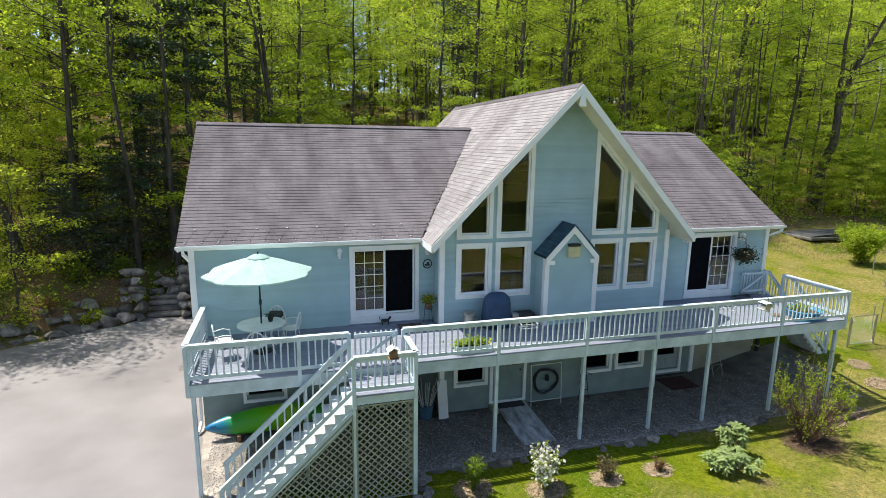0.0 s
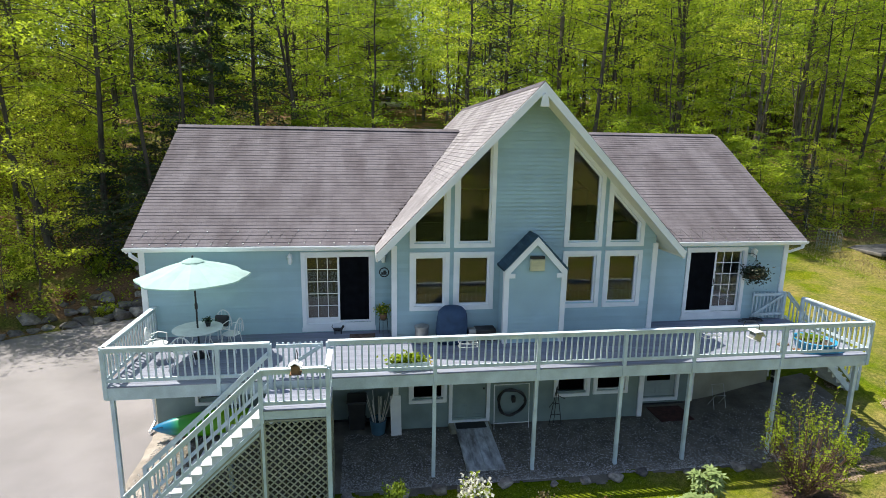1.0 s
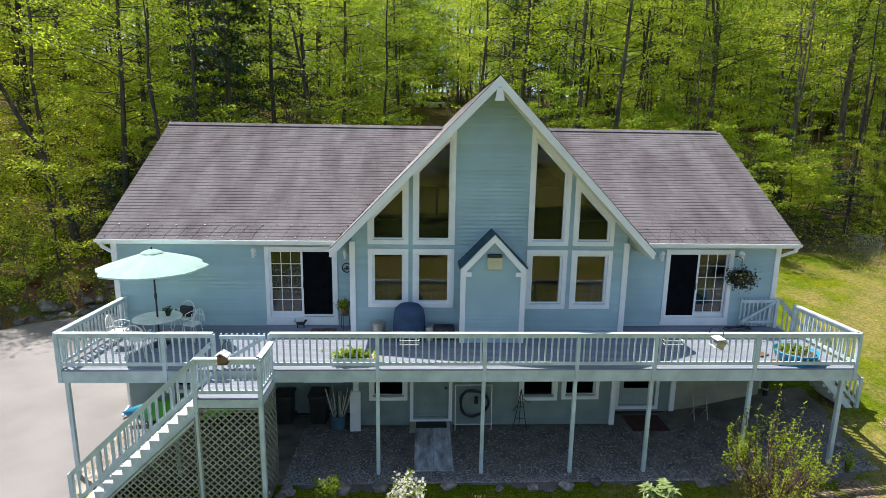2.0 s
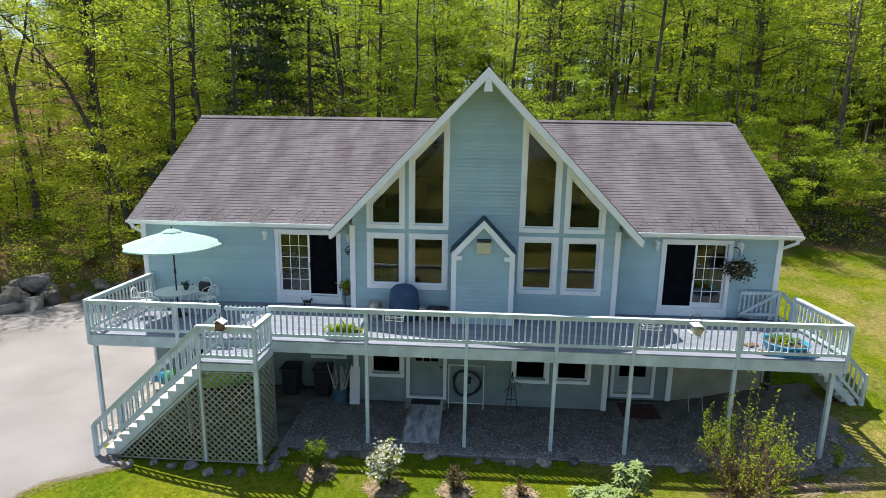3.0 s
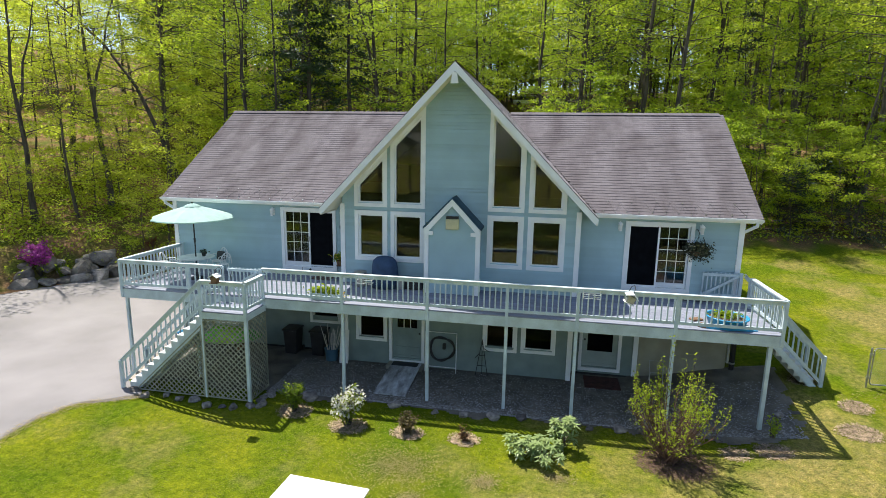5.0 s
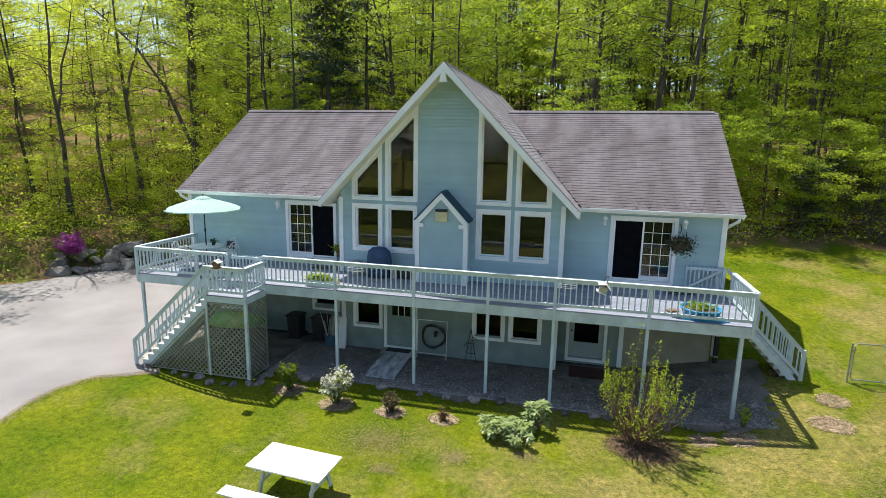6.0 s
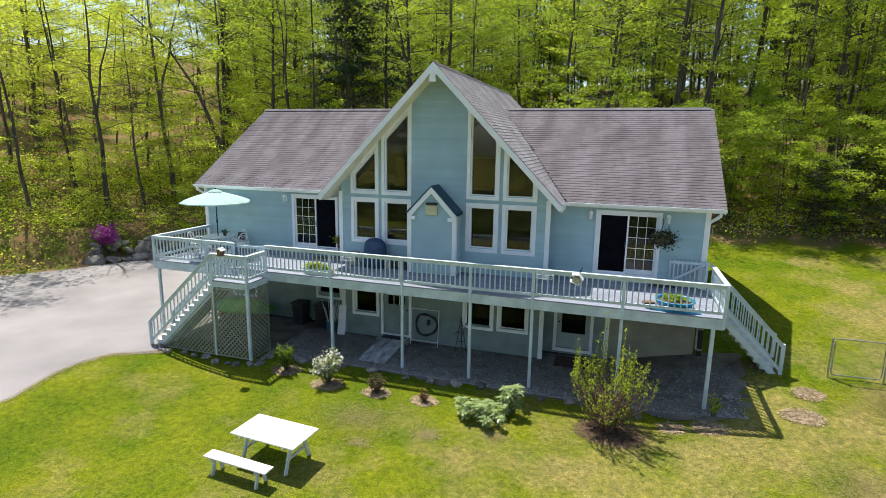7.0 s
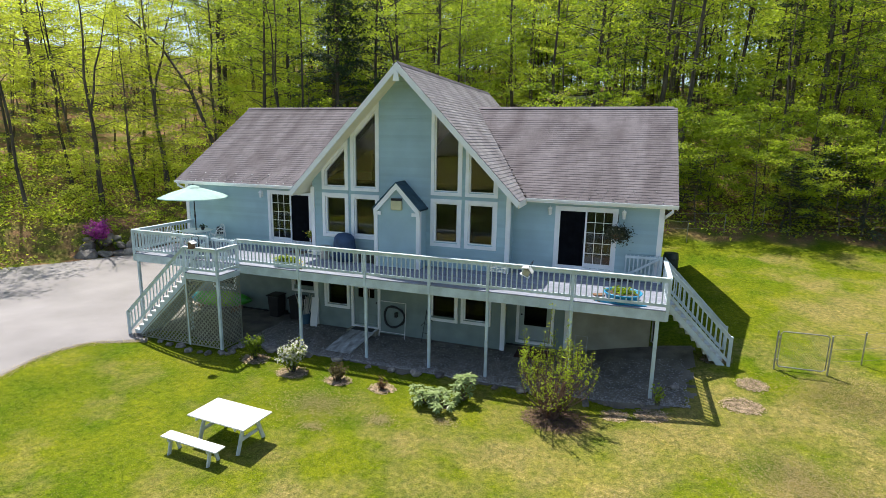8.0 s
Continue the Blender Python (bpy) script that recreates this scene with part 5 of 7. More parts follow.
YEL = leafy("yellow_petal", (0.65, 0.42, 0.02), (0.85, 0.65, 0.05), 0.3)
herb("blossom", (0.45, 0.0, 0.16), 40, 0.07, (0.06, 0.05, 0.03), YEL, fb, 6)

tubp = thing("round_planter", "turquoise plastic tub planter with seedlings in soil", "planter", (7.62, -1.92, DZ))
bm = bmesh.new()
lathe(bm, [(0.40, 0.0), (0.43, 0.02), (0.50, 0.24), (0.535, 0.25), (0.535, 0.275), (0.50, 0.28), (0.485, 0.25), (0.47, 0.20)], 32)
part("tub", bm, BLUE, tubp).data.shade_smooth()
bm = bmesh.new()
lathe(bm, [(0.47, 0.20), (0.3, 0.215), (0.0, 0.225)], 24)
part("soil", bm, SOIL, tubp)
herb("greenery", (0.02, 0.1, 0.28), 220, 0.11, (0.16, 0.12, 0.05), LEAF, tubp, 8)["kind"] = "stuff"
hose = thing("garden_hose", "blue garden hose lying along the deck edge", "hose", (7.55, -2.28, DZ))
bm = bmesh.new()
tube(bm, [(-0.65, 0.06, 0.02), (-0.4, -0.02, 0.02), (-0.1, -0.06, 0.02), (0.2, -0.05, 0.02), (0.5, -0.03, 0.02), (0.72, 0.03, 0.02)], 0.018, 6)
tube(bm, [(-0.6, 0.02, 0.05), (-0.2, -0.04, 0.05), (0.3, -0.07, 0.05), (0.6, 0.0, 0.05)], 0.018, 6)
part("coil", bm, BLUE, hose)
for k, (x, y) in enumerate(((6.95, -1.6), (7.0, -2.1))):
    bm = soft_box(-0.16, 0.16, -0.10, 0.10, 0, 0.05, 0.012)
    o = tagged(part("wooden_block", bm, BROWN), "small reddish-brown wooden block lying on the deck", "block", "wooden blocks")
    o.matrix_basis = pose(x, y, DZ, 0, 0, 25 + 40 * k)

ps = thing("plant_stand", "wire stand holding a pot of yellow flowers", "plant stand", (-4.07, 0.35, DZ))
bm = bmesh.new()
for a in (0.4, 2.5, 4.6):
    tube(bm, [(0.11 * math.cos(a), 0.11 * math.sin(a), 0.55), (0.15 * math.cos(a), 0.15 * math.sin(a), 0.0)], 0.008, 5)
tube(bm, [(0.12 * math.cos(t), 0.12 * math.sin(t), 0.45) for t in np.linspace(0, 6.2832, 15)], 0.007, 5, cap=False)
part("frame", bm, BLACK, ps)
bm = bmesh.new()
lathe(bm, [(0.08, 0.45), (0.115, 0.62), (0.12, 0.63), (0.0, 0.61)], 16)
part("pot", bm, BROWN, ps)
herb("foliage", (0, 0, 0.74), 260, 0.08, (0.10, 0.10, 0.07), LEAF_DEEP, ps, 9)
herb("blossom", (0, -0.03, 0.80), 60, 0.055, (0.10, 0.09, 0.06), YEL, ps, 10)

hb = thing("hanging_basket", "dark trailing plant in a basket on a wall hook", "plant", (7.30, 0.28, 4.35))
bm = bmesh.new()
tube(bm, [(0.0, 0.40, 0.62), (0.0, 0.2, 0.66), (0.0, 0.0, 0.62), (0, 0, 0.50)], 0.012, 6)
part("hook", bm, BLACK, hb)
for a in (0, 2.1, 4.2):
    bm = bmesh.new()
    tube(bm, [(0, 0, 0.5), (0.2 * math.cos(a), 0.2 * math.sin(a), 0.08)], 0.005, 4)
    part("chain", bm, BLACK, hb)
bm = bmesh.new()
lathe(bm, [(0.0, -0.12), (0.12, -0.10), (0.2, 0.0), (0.22, 0.08), (0.0, 0.06)], 18)
part("basket", bm, BROWN, hb)
DRYLEAF = leafy("dull_leaf", (0.02, 0.03, 0.014), (0.075, 0.085, 0.03), 0.2)
herb("foliage", (0, -0.02, 0.08), 1500, 0.075, (0.17, 0.15, 0.11), DRYLEAF, hb, 12, 0.1)
herb("trailing_stems", (0.05, -0.02, -0.2), 60, 0.06, (0.15, 0.10, 0.10), DRYLEAF, hb, 13, 0.1)

# wall lamps
GLOBE = mat("frosted_glass", (0.75, 0.76, 0.74), 0.25, 0.03, 3)


def wall_lamp():
    w = thing("wall_lamp", "white metal wall lantern with clear glass", "lamp", group="wall lanterns")
    bm = soft_box(-0.055, 0.055, -0.015, 0, -0.12, 0.12, 0.005)
    part("back_plate", bm, TRIM, w)
    bm = bmesh.new()
    tube(bm, [(0, -0.01, 0.10), (0, -0.08, 0.16), (0, -0.12, 0.12)], 0.010, 6)
    part("arm", bm, TRIM, w)
    bm = bmesh.new()
    lathe(bm, [(0.085, 0.06), (0.05, 0.11), (0.015, 0.14), (0.0, 0.145)], 8, (0, -0.12, 0))
    part("cap", bm, TRIM, w)
    bm = bmesh.new()
    lathe(bm, [(0.045, -0.12), (0.07, 0.058), (0.0, 0.058)], 8, (0, -0.12, 0))
    part("glass", bm, GLOBE, w)
    bm = bmesh.new()
    lathe(bm, [(0.0, -0.15), (0.05, -0.135), (0.05, -0.121), (0.0, -0.121)], 8, (0, -0.12, 0))
    part("foot", bm, TRIM, w)
    return w


lamp0 = wall_lamp()
lamp0.matrix_basis = pose(-6.62, 0.68, 5.0)
for x in (-4.05, 5.08, 7.46):
    copy_thing(lamp0, pose(x, 0.68, 5.0))

plq = thing("wall_plaque", "round dark metal wall ornament", "ornament", (-4.03, 0.675, 4.56))
bm = bmesh.new()
tube(bm, [(0.13 * math.cos(t), 0, 0.13 * math.sin(t)) for t in np.linspace(0, 6.2832, 21)], 0.018, 6, cap=False)
part("ring", bm, BLACK, plq)
bm = bmesh.new()
bx(bm, -0.09, 0.07, -0.012, 0.012, -0.07, 0.0)
bx(bm, -0.02, 0.05, -0.012, 0.012, 0.0, 0.05)
part("silhouette", bm, BLACK, plq, "plain dark cut-out shape")

vt = thing("vent_hood", "cream metal vent box with a dark cap", "vent", (0.015, -0.70, 4.88))
bm = soft_box(-0.20, 0.20, -0.13, -0.012, 0.0, 0.32, 0.012)
part("box", bm, CREAM, vt)
bm = bmesh.new()
for k in range(4):
    bx(bm, -0.17, 0.17, -0.138, -0.131, 0.04 + k * 0.07, 0.08 + k * 0.07)
part("louvre", bm, CREAM, vt)
bm = soft_box(-0.19, 0.19, -0.14, -0.012, 0.325, 0.40, 0.01)
part("cap", bm, BLACK, vt, "black cap")

dm = tagged(part("doormat", soft_box(-5.02, -4.30, -0.02, 0.40, DZ + 0.001, DZ + 0.02, 0.006), mat("coir_mat", (0.16, 0.10, 0.07), 0.95, 0.3, 9, 0.3, 80, 0.8)), "brown coir doormat at the sliding door", "mat")
fig = thing("door_figurine", "small black metal animal figurine beside the door", "figurine", (-5.35, 0.48, DZ))
bm = bmesh.new()
lathe(bm, [(0.0, 0.09), (0.055, 0.11), (0.06, 0.15), (0.045, 0.18), (0.0, 0.19)], 10, squash=(2.2, 0.8))
for sx in (-0.09, 0.09):
    tube(bm, [(sx, 0, 0.12), (sx, 0, 0.0)], 0.016, 6)
tube(bm, [(0.10, 0, 0.16), (0.15, 0, 0.23), (0.17, 0, 0.24)], [0.03, 0.035, 0.02], 7)
tube(bm, [(-0.11, 0, 0.16), (-0.17, 0, 0.22), (-0.15, 0, 0.28)], 0.011, 5)
part("figure", bm, BLACK, fig)


def feeder(at, turn, brown):
    f = thing("bird_feeder", "small wooden bird feeder with a white roof" if brown else "white roofed tray bird feeder on the railing", "bird feeder", at)
    f.rotation_euler = (0, 0 if brown else radians(24), radians(turn))
    bm = bmesh.new()
    for s in (-1, 1):
        prism(bm, Matrix.Identity(4), [(0, 0.20), (0, 0.22), (s * 0.17, 0.12), (s * 0.17, 0.10)], -0.15, 0.15)
    part("roof", bm, WHITE_PLASTIC, f, "white roof")
    bm = soft_box(-0.10, 0.10, -0.10, 0.10, -0.07, 0.13, 0.01)
    part("body", bm, BROWN if brown else METAL, f)
    bm = soft_box(-0.14, 0.14, -0.13, 0.13, -0.09, -0.07, 0.006)
    part("tray", bm, BROWN if brown else TRIM, f)
    bm = bmesh.new()
    tube(bm, [(0, 0.0, 0.22), (0, 0.05, 0.34), (0, 0.3, 0.38), (0, 0.52 if not brown else 0.42, 0.28), (0, 0.52 if not brown else 0.42, -0.10)], 0.010, 6)
    part("bracket", bm, BLACK, f, "black bracket arm")
    return f


feeder((-5.95, -3.95, LZ + 1.05), 0, True).scale = (0.8, 0.8, 0.85)
feeder((4.98, -2.92, 3.62), 0, False).scale = (1.0, 1.0, 0.9)


def rail_rack(x):
    r_ = thing("rail_rack", "white wire plant rack hooked on the railing", "rack", (x, DY - 0.10, DZ + RT - 0.12), "wire rail racks")
    bm = bmesh.new()
    for z in (0.0, -0.10):
        tube(bm, [(-0.22, -0.10, z), (0.22, -0.10, z), (0.22, 0.07, z), (-0.22, 0.07, z), (-0.22, -0.10, z)], 0.008, 5)
    for xx in (-0.22, 0.22):
        tube(bm, [(xx, -0.10, -0.10), (xx, -0.10, 0.0), (xx, 0.07, 0.0), (xx, 0.07, 0.12), (xx, 0.15, 0.12)], 0.008, 5)
    part("wire", bm, WIRE, r_)
    return r_


rail_rack(-2.17)
rail_rack(4.08)

# the gate at the head of the back steps stands open against the wall
gt = thing("deck_gate", "pale wooden deck gate with a diagonal brace, standing open", "gate", (7.60, 0.55, DZ + 0.06))
bm = bmesh.new()
for z in (0.08, 0.72):
    bx(bm, 0, 1.05, -0.02, 0.02, z, z + 0.085)
beam(bm, (0.05, -0.035, 0.14), (1.0, -0.035, 0.74), 0.03, 0.08)
part("gate_frame", bm, RAIL, gt)
for k in range(9):
    o = new("board", BAL)
    o.parent = gt
    o.matrix_basis = Matrix.Translation((0.03 + k * 0.124, 0.03, 0.0)) @ Matrix.Diagonal((1.2, 0.6, 0.84, 1))
o = copy_thing(gt, pose(-6.59, DY + 0.06, DZ + 0.02))
o["label"] = "pale wooden deck gate with a diagonal brace, closed"
cb = thing("black_cable", "coil of black hose lying on the boards", "hose", (7.45, 0.35, DZ))
bm = bmesh.new()
tube(bm, [(0.45 * math.cos(t) * (1 - 0.02 * t), 0.16 * math.sin(t), 0.015 + 0.006 * t) for t in np.linspace(0, 14, 60)], 0.012, 5)
part("coil", bm, BLACK, cb)

# heat cable zigzag along the eaves
def heat_cable(x0, x1, clip):
    h = thing("heat_cable", "zigzag of dark heating cable clipped along the eaves", "cable", (0, 0, 0), "heat cables")
    bm = bmesh.new()
    pts, x, up, cr = [], x0, False, random.Random(int(abs(x0) * 10))
    while x < x1:
        y = EAVE_Y + (0.47 + cr.uniform(-.03, .03) if up else 0.04)
        pts.append((x, y, wing_z(y) + 0.026))
        x += 0.19 + cr.uniform(-.025, .025)
        up = not up
    tube(bm, pts, 0.0045, 5)
    part("cable", bm, mat("grey_cable", (0.16, 0.15, 0.15), 0.6, 0.1, 4), h)
    for k, p in enumerate(pts):
        if k % 4 == 3:
            continue
        bm = bmesh.new()
        bx(bm, p[0] - 0.016, p[0] + 0.016, p[1] - 0.018, p[1] + 0.018, p[2] - 0.012, p[2] + 0.008)
        part("clip", bm, clip, h)


heat_cable(RXL + 0.2, -GX - 0.05, WIRE)
heat_cable(GX + 0.25, RXR - 0.2, METAL)

# ---- things under the deck ----
def bin_(x, y):
    b = thing("rubbish_bin", "black plastic rubbish bin in the shade under the deck", "bin", (x, y, gz(x, y)), "rubbish bins")
    bm = soft_box(-0.26, 0.26, -0.28, 0.28, 0.02, 0.88, 0.04, 2)
    for v in bm.verts:
        f = 0.82 + 0.2 * v.co.z
        v.co.x *= f
        v.co.y *= f
    part("body", bm, BLACK, b)
    part("lid", soft_box(-0.29, 0.29, -0.33, 0.30, 0.885, 0.95, 0.03, 2), BLACK, b)
    for sx in (-0.24, 0.24):
        bm = bmesh.new()
        tube(bm, [(sx - 0.03, 0.26, 0.10), (sx + 0.03, 0.26, 0.10)], 0.10, 12)
        part("wheel", bm, BLACK, b)


bin_(-5.85, 0.28)
bin_(-4.85, 0.30)
bk = thing("bucket_of_sticks", "blue bucket holding a bundle of pale garden stakes", "bucket", (-4.25, -0.1, gz(-4.2, -0.1)))
bm = bmesh.new()
lathe(bm, [(0.17, 0.0), (0.19, 0.01), (0.235, 0.42), (0.25, 0.43), (0.25, 0.45), (0.22, 0.44), (0.2, 0.36), (0.0, 0.34)], 22)
part("bucket", bm, mat("dusty_blue_plastic", (0.06, 0.14, 0.20), 0.5, 0.1, 4), bk)
rs_ = random.Random(4)
STAKE = mat("bleached_wood", (0.62, 0.60, 0.55), 0.7, 0.1, 5)
for k in range(18):
    a, t = rs_.uniform(0, 6.28), rs_.uniform(0.05, 0.5)
    L = rs_.uniform(0.9, 1.35)
    bm = bmesh.new()
    tube(bm, [(0.06 * math.cos(a), 0.06 * math.sin(a), 0.05), (0.06 * math.cos(a) + t * math.cos(a), 0.06 * math.sin(a) + t * math.sin(a) * 0.5, L)], 0.010, 5)
    part("stake", bm, STAKE, bk)
wb = tagged(part("leaning_board", soft_box(-0.15, 0.15, -0.02, 0.02, 0, 1.15, 0.006), WHITE_PLASTIC), "white board leaning against the basement wall", "board")
wb.matrix_basis = pose(-3.74, -0.32, gz(-3.7, -0.3), -12, 0, 4)
ramp = thing("plank_ramp", "worn pale plank walkway from the basement door", "ramp", (-1.55, 0, 0))
for k in range(4):
    x0 = -0.50 + k * 0.25
    bm = bmesh.new()
    bx(bm, x0 + 0.004, x0 + 0.246, -2.28, -0.12, 0, 0.035)
    for v in bm.verts:
        v.co.z += 0.02 + 0.13 * (v.co.y + 2.28) / 2.2
    part("plank", bm, mat("worn_white_plank", (0.55, 0.57, 0.57), 0.8, 0.3, 3, 0.3, 25, 0.2, tint=(0.22, 0.21, 0.20), stretch=(2, 0.7, 1)) if k == 0 else bpy.data.materials["worn_white_plank"], ramp)
stp = tagged(part("door_step", soft_box(-2.2, -0.98, -0.45, -0.04, -0.05, 0.16, 0.015), CONCRETE), "low concrete step before the basement door", "step")
tagged(part("doormat", soft_box(-2.02, -1.14, -0.43, -0.10, 0.165, 0.185, 0.006), BLACK), "dark doormat on the basement step", "mat")
fr = thing("pipe_frame", "white pipe frame leaning on the basement wall", "frame", (0, 0, 0))
bm = bmesh.new()
tube(bm, [(-0.90, -0.20, 1.36), (-0.90, -0.32, 0.01), (0.14, -0.32, 0.01), (0.14, -0.20, 1.36), (-0.90, -0.20, 1.36)], 0.017, 7)
tube(bm, [(-0.90, -0.30, 0.20), (0.14, -0.30, 0.20)], 0.014, 7)
part("pipe", bm, WIRE, fr)
wr_ = thing("hose_ring", "dark coiled hose hung in a ring on the wall", "hose", (-0.36, -0.16, 0.78))
bm = bmesh.new()
tube(bm, [((0.40 + 0.03 * math.sin(t * 3.1)) * math.cos(t), 0.03 * math.cos(t * 2.3), (0.40 + 0.03 * math.sin(t * 3.1)) * math.sin(t)) for t in np.linspace(0, 6.2832 * 4, 120)], 0.028, 6)
part("coil", bm, BLACK, wr_)
part("hanger", soft_box(0.02, 0.12, -0.02, 0.12, -0.02, 0.16, 0.01), BLACK, wr_, "dark wall bracket")
tr_ = thing("trellis_stand", "black metal plant trellis by the basement wall", "trellis", (0.98, -0.25, gz(1, -0.2)))
for k, (a, b) in enumerate((((-0.2, 0, 0), (0, 0, 1.25)), ((0.2, 0, 0), (0, 0, 1.25)), ((0, 0.12, 0), (0, 0, 1.25)), ((-0.14, 0, 0.35), (0.14, 0, 0.35)), ((-0.09, 0, 0.7), (0.09, 0, 0.7)), ((-0.22, -0.02, 0.6), (-0.1, 0, 0.75)), ((0.25, -0.02, 0.85), (0.05, 0, 0.95)))):
    bm = bmesh.new()
    tube(bm, [a, b], 0.012, 5)
    part("rod", bm, BLACK, tr_)
tagged(part("red_doormat", soft_box(4.25, 5.35, -0.45, 0.45, 0.02, 0.045, 0.008), mat("dull_red_mat", (0.085, 0.03, 0.024), 0.95, 0.2, 6, 0.3, 70, 0.6)), "dull red mat before the white basement door", "mat")
fc = thing("folding_chair", "folded pale metal chair frame under the deck", "chair", (6.42, 0.0, gz(6.4, 0)))
bm = bmesh.new()
tube(bm, [(-0.2, -0.1, 0.02), (-0.2, 0.15, 0.75), (0.2, 0.15, 0.75), (0.2, -0.1, 0.02)], 0.012, 6)
part("back_frame", bm, METAL, fc)
bm = bmesh.new()
tube(bm, [(-0.18, 0.25, 0.02), (-0.18, -0.05, 0.45), (0.18, -0.05, 0.45), (0.18, 0.25, 0.02)], 0.012, 6)
part("seat_frame", bm, METAL, fc)

dp = thing("drain_pipe", "black drain pipe standing at the foundation's corner", "pipe", (8.74, 0.60, 0))
bm = bmesh.new()
tube(bm, [(0, 0, 0.35), (0, 0, 1.0), (0, 0, 1.75), (-0.05, 0.06, 1.95)], 0.075, 12)
part("pipe", bm, BLACK, dp)
for z in (0.8, 1.5):
    bm = bmesh.new()
    lathe(bm, [(0.08, 0), (0.088, 0.01), (0.088, 0.05), (0.08, 0.06)], 12, (0, 0, z))
    part("strap", bm, METAL, dp)

# kayak on its side along the wall, its colours running into one another
KAY = bpy.data.materials.new("kayak_plastic")
KAY.use_nodes = True
kn, kl = KAY.node_tree.nodes, KAY.node_tree.links
kc, ks, kr = kn.new("ShaderNodeTexCoord"), kn.new("ShaderNodeSeparateXYZ"), kn.new("ShaderNodeValToRGB")
kmr = kn.new("ShaderNodeMapRange")
kmr.inputs["From Min"].default_value, kmr.inputs["From Max"].default_value = -1.75, 1.75
kl.new(kc.outputs["Object"], ks.inputs[0])
kl.new(ks.outputs["X"], kmr.inputs["Value"])
kl.new(kmr.outputs[0], kr.inputs[0])
cr = kr.color_ramp
cr.elements[0].position, cr.elements[0].color = 0.0, (0.01, 0.16, 0.40, 1)
cr.elements[1].position, cr.elements[1].color = 1.0, (0.02, 0.20, 0.02, 1)
for pos, col in ((0.14, (0.01, 0.20, 0.30, 1)), (0.22, (0.04, 0.32, 0.03, 1)), (0.42, (0.12, 0.50, 0.01, 1)), (0.62, (0.30, 0.55, 0.01, 1)), (0.8, (0.06, 0.38, 0.02, 1))):
    e = cr.elements.new(pos)
    e.color = col
kl.new(kr.outputs[0], kn["Principled BSDF"].inputs["Base Color"])
kn["Principled BSDF"].inputs["Roughness"].default_value = 0.35
ky = thing("kayak", "green and blue plastic kayak lying against the foundation", "kayak")
bm = bmesh.new()
rings = []
for i in range(25):
    u = -1 + 2 * i / 24
    w = 0.34 * max(0.0, 1 - abs(u) ** 2.3) ** 0.75 + 0.004
    hgt = 0.19 * max(0.0, 1 - abs(u) ** 3) ** 0.6 + 0.01
    rise_ = 0.10 * u * u
    rings.append([bm.verts.new((u * 1.75, w * math.cos(t), rise_ + hgt * (math.sin(t) if math.sin(t) > 0 else 0.75 * math.sin(t)))) for t in [2 * math.pi * k / 18 for k in range(18)]])
for r0, r1 in zip(rings, rings[1:]):
    for k in range(18):
        bm.faces.new((r0[k], r0[(k + 1) % 18], r1[(k + 1) % 18], r1[k]))
bm.faces.new(rings[0])
bm.faces.new(rings[-1])
bmesh.ops.recalc_face_normals(bm, faces=bm.faces[:])
hull = part("hull", bm, KAY, ky)
hull.data.shade_smooth()
bm = bmesh.new()
tube(bm, [(0.48 * math.cos(t), 0.22 * math.sin(t), -0.155) for t in np.linspace(0, 6.2832, 29)], 0.022, 6, cap=False)
part("cockpit_rim", bm, BLACK, ky)
for u in (-1.5, 1.5):
    bm = bmesh.new()
    tube(bm, [(u - 0.08, 0, 0.18), (u, 0, 0.24), (u + 0.08, 0, 0.18)], 0.012, 5)
    part("carry_handle", bm, BLACK, ky)
ky.matrix_basis = pose(-8.65, 0.18, 0.46, 62, -3, 0)
for x in (-9.5, -7.8):
    o = tagged(part("kayak_rest", soft_box(-0.05, 0.05, -0.35, 0.30, 0, 0.12, 0.01), BROWN), "short timber block under the kayak", "block", "kayak rests")
    o.matrix_basis = pose(x, 0.18, gz(x, 0.2) + 0.02)
    o.scale.z = 1.4

# ---- yard things ----
def picnic_table():
    t = thing("picnic_table", "white painted picnic table on the lawn", "table")
    for k in range(5):
        part("board", soft_box(-0.90, 0.90, -0.50 + k * 0.2, -0.303 + k * 0.2, 0.72, 0.755, 0.006), WHITE_PLASTIC, t)
    for sx in (-0.62, 0.62):
        for sy in (-1, 1):
            bm = bmesh.new()
            beam(bm, (sx, sy * 0.20, 0.70), (sx, sy * 0.45, 0.0), 0.04, 0.10)
            part("leg", bm, TREAD, t)
        bm = bmesh.new()
        beam(bm, (sx - 0.045, -0.46, 0.67), (sx - 0.045, 0.46, 0.67), 0.04, 0.09)
        part("cross_bar", bm, TREAD, t)
        bm = bmesh.new()
        beam(bm, (sx - 0.045, -0.34, 0.30), (sx - 0.045, 0.34, 0.30), 0.04, 0.08)
        part("cross_bar", bm, TREAD, t)
    return t


def bench():
    t = thing("bench", "white painted plank bench beside the picnic table", "bench")
    for k in range(2):
        part("board", soft_box(-0.88, 0.88, -0.155 + k * 0.157, -0.004 + k * 0.157, 0.40, 0.435, 0.006), WHITE_PLASTIC, t)
    for sx in (-0.62, 0.62):
        for sy in (-1, 1):
            bm = bmesh.new()
            beam(bm, (sx, sy * 0.06, 0.40), (sx, sy * 0.16, 0.0), 0.04, 0.08)
            part("leg", bm, TREAD, t)
        bm = bmesh.new()
        beam(bm, (sx - 0.04, -0.14, 0.36), (sx - 0.04, 0.14, 0.36), 0.035, 0.07)
        part("cross_bar", bm, TREAD, t)
    return t


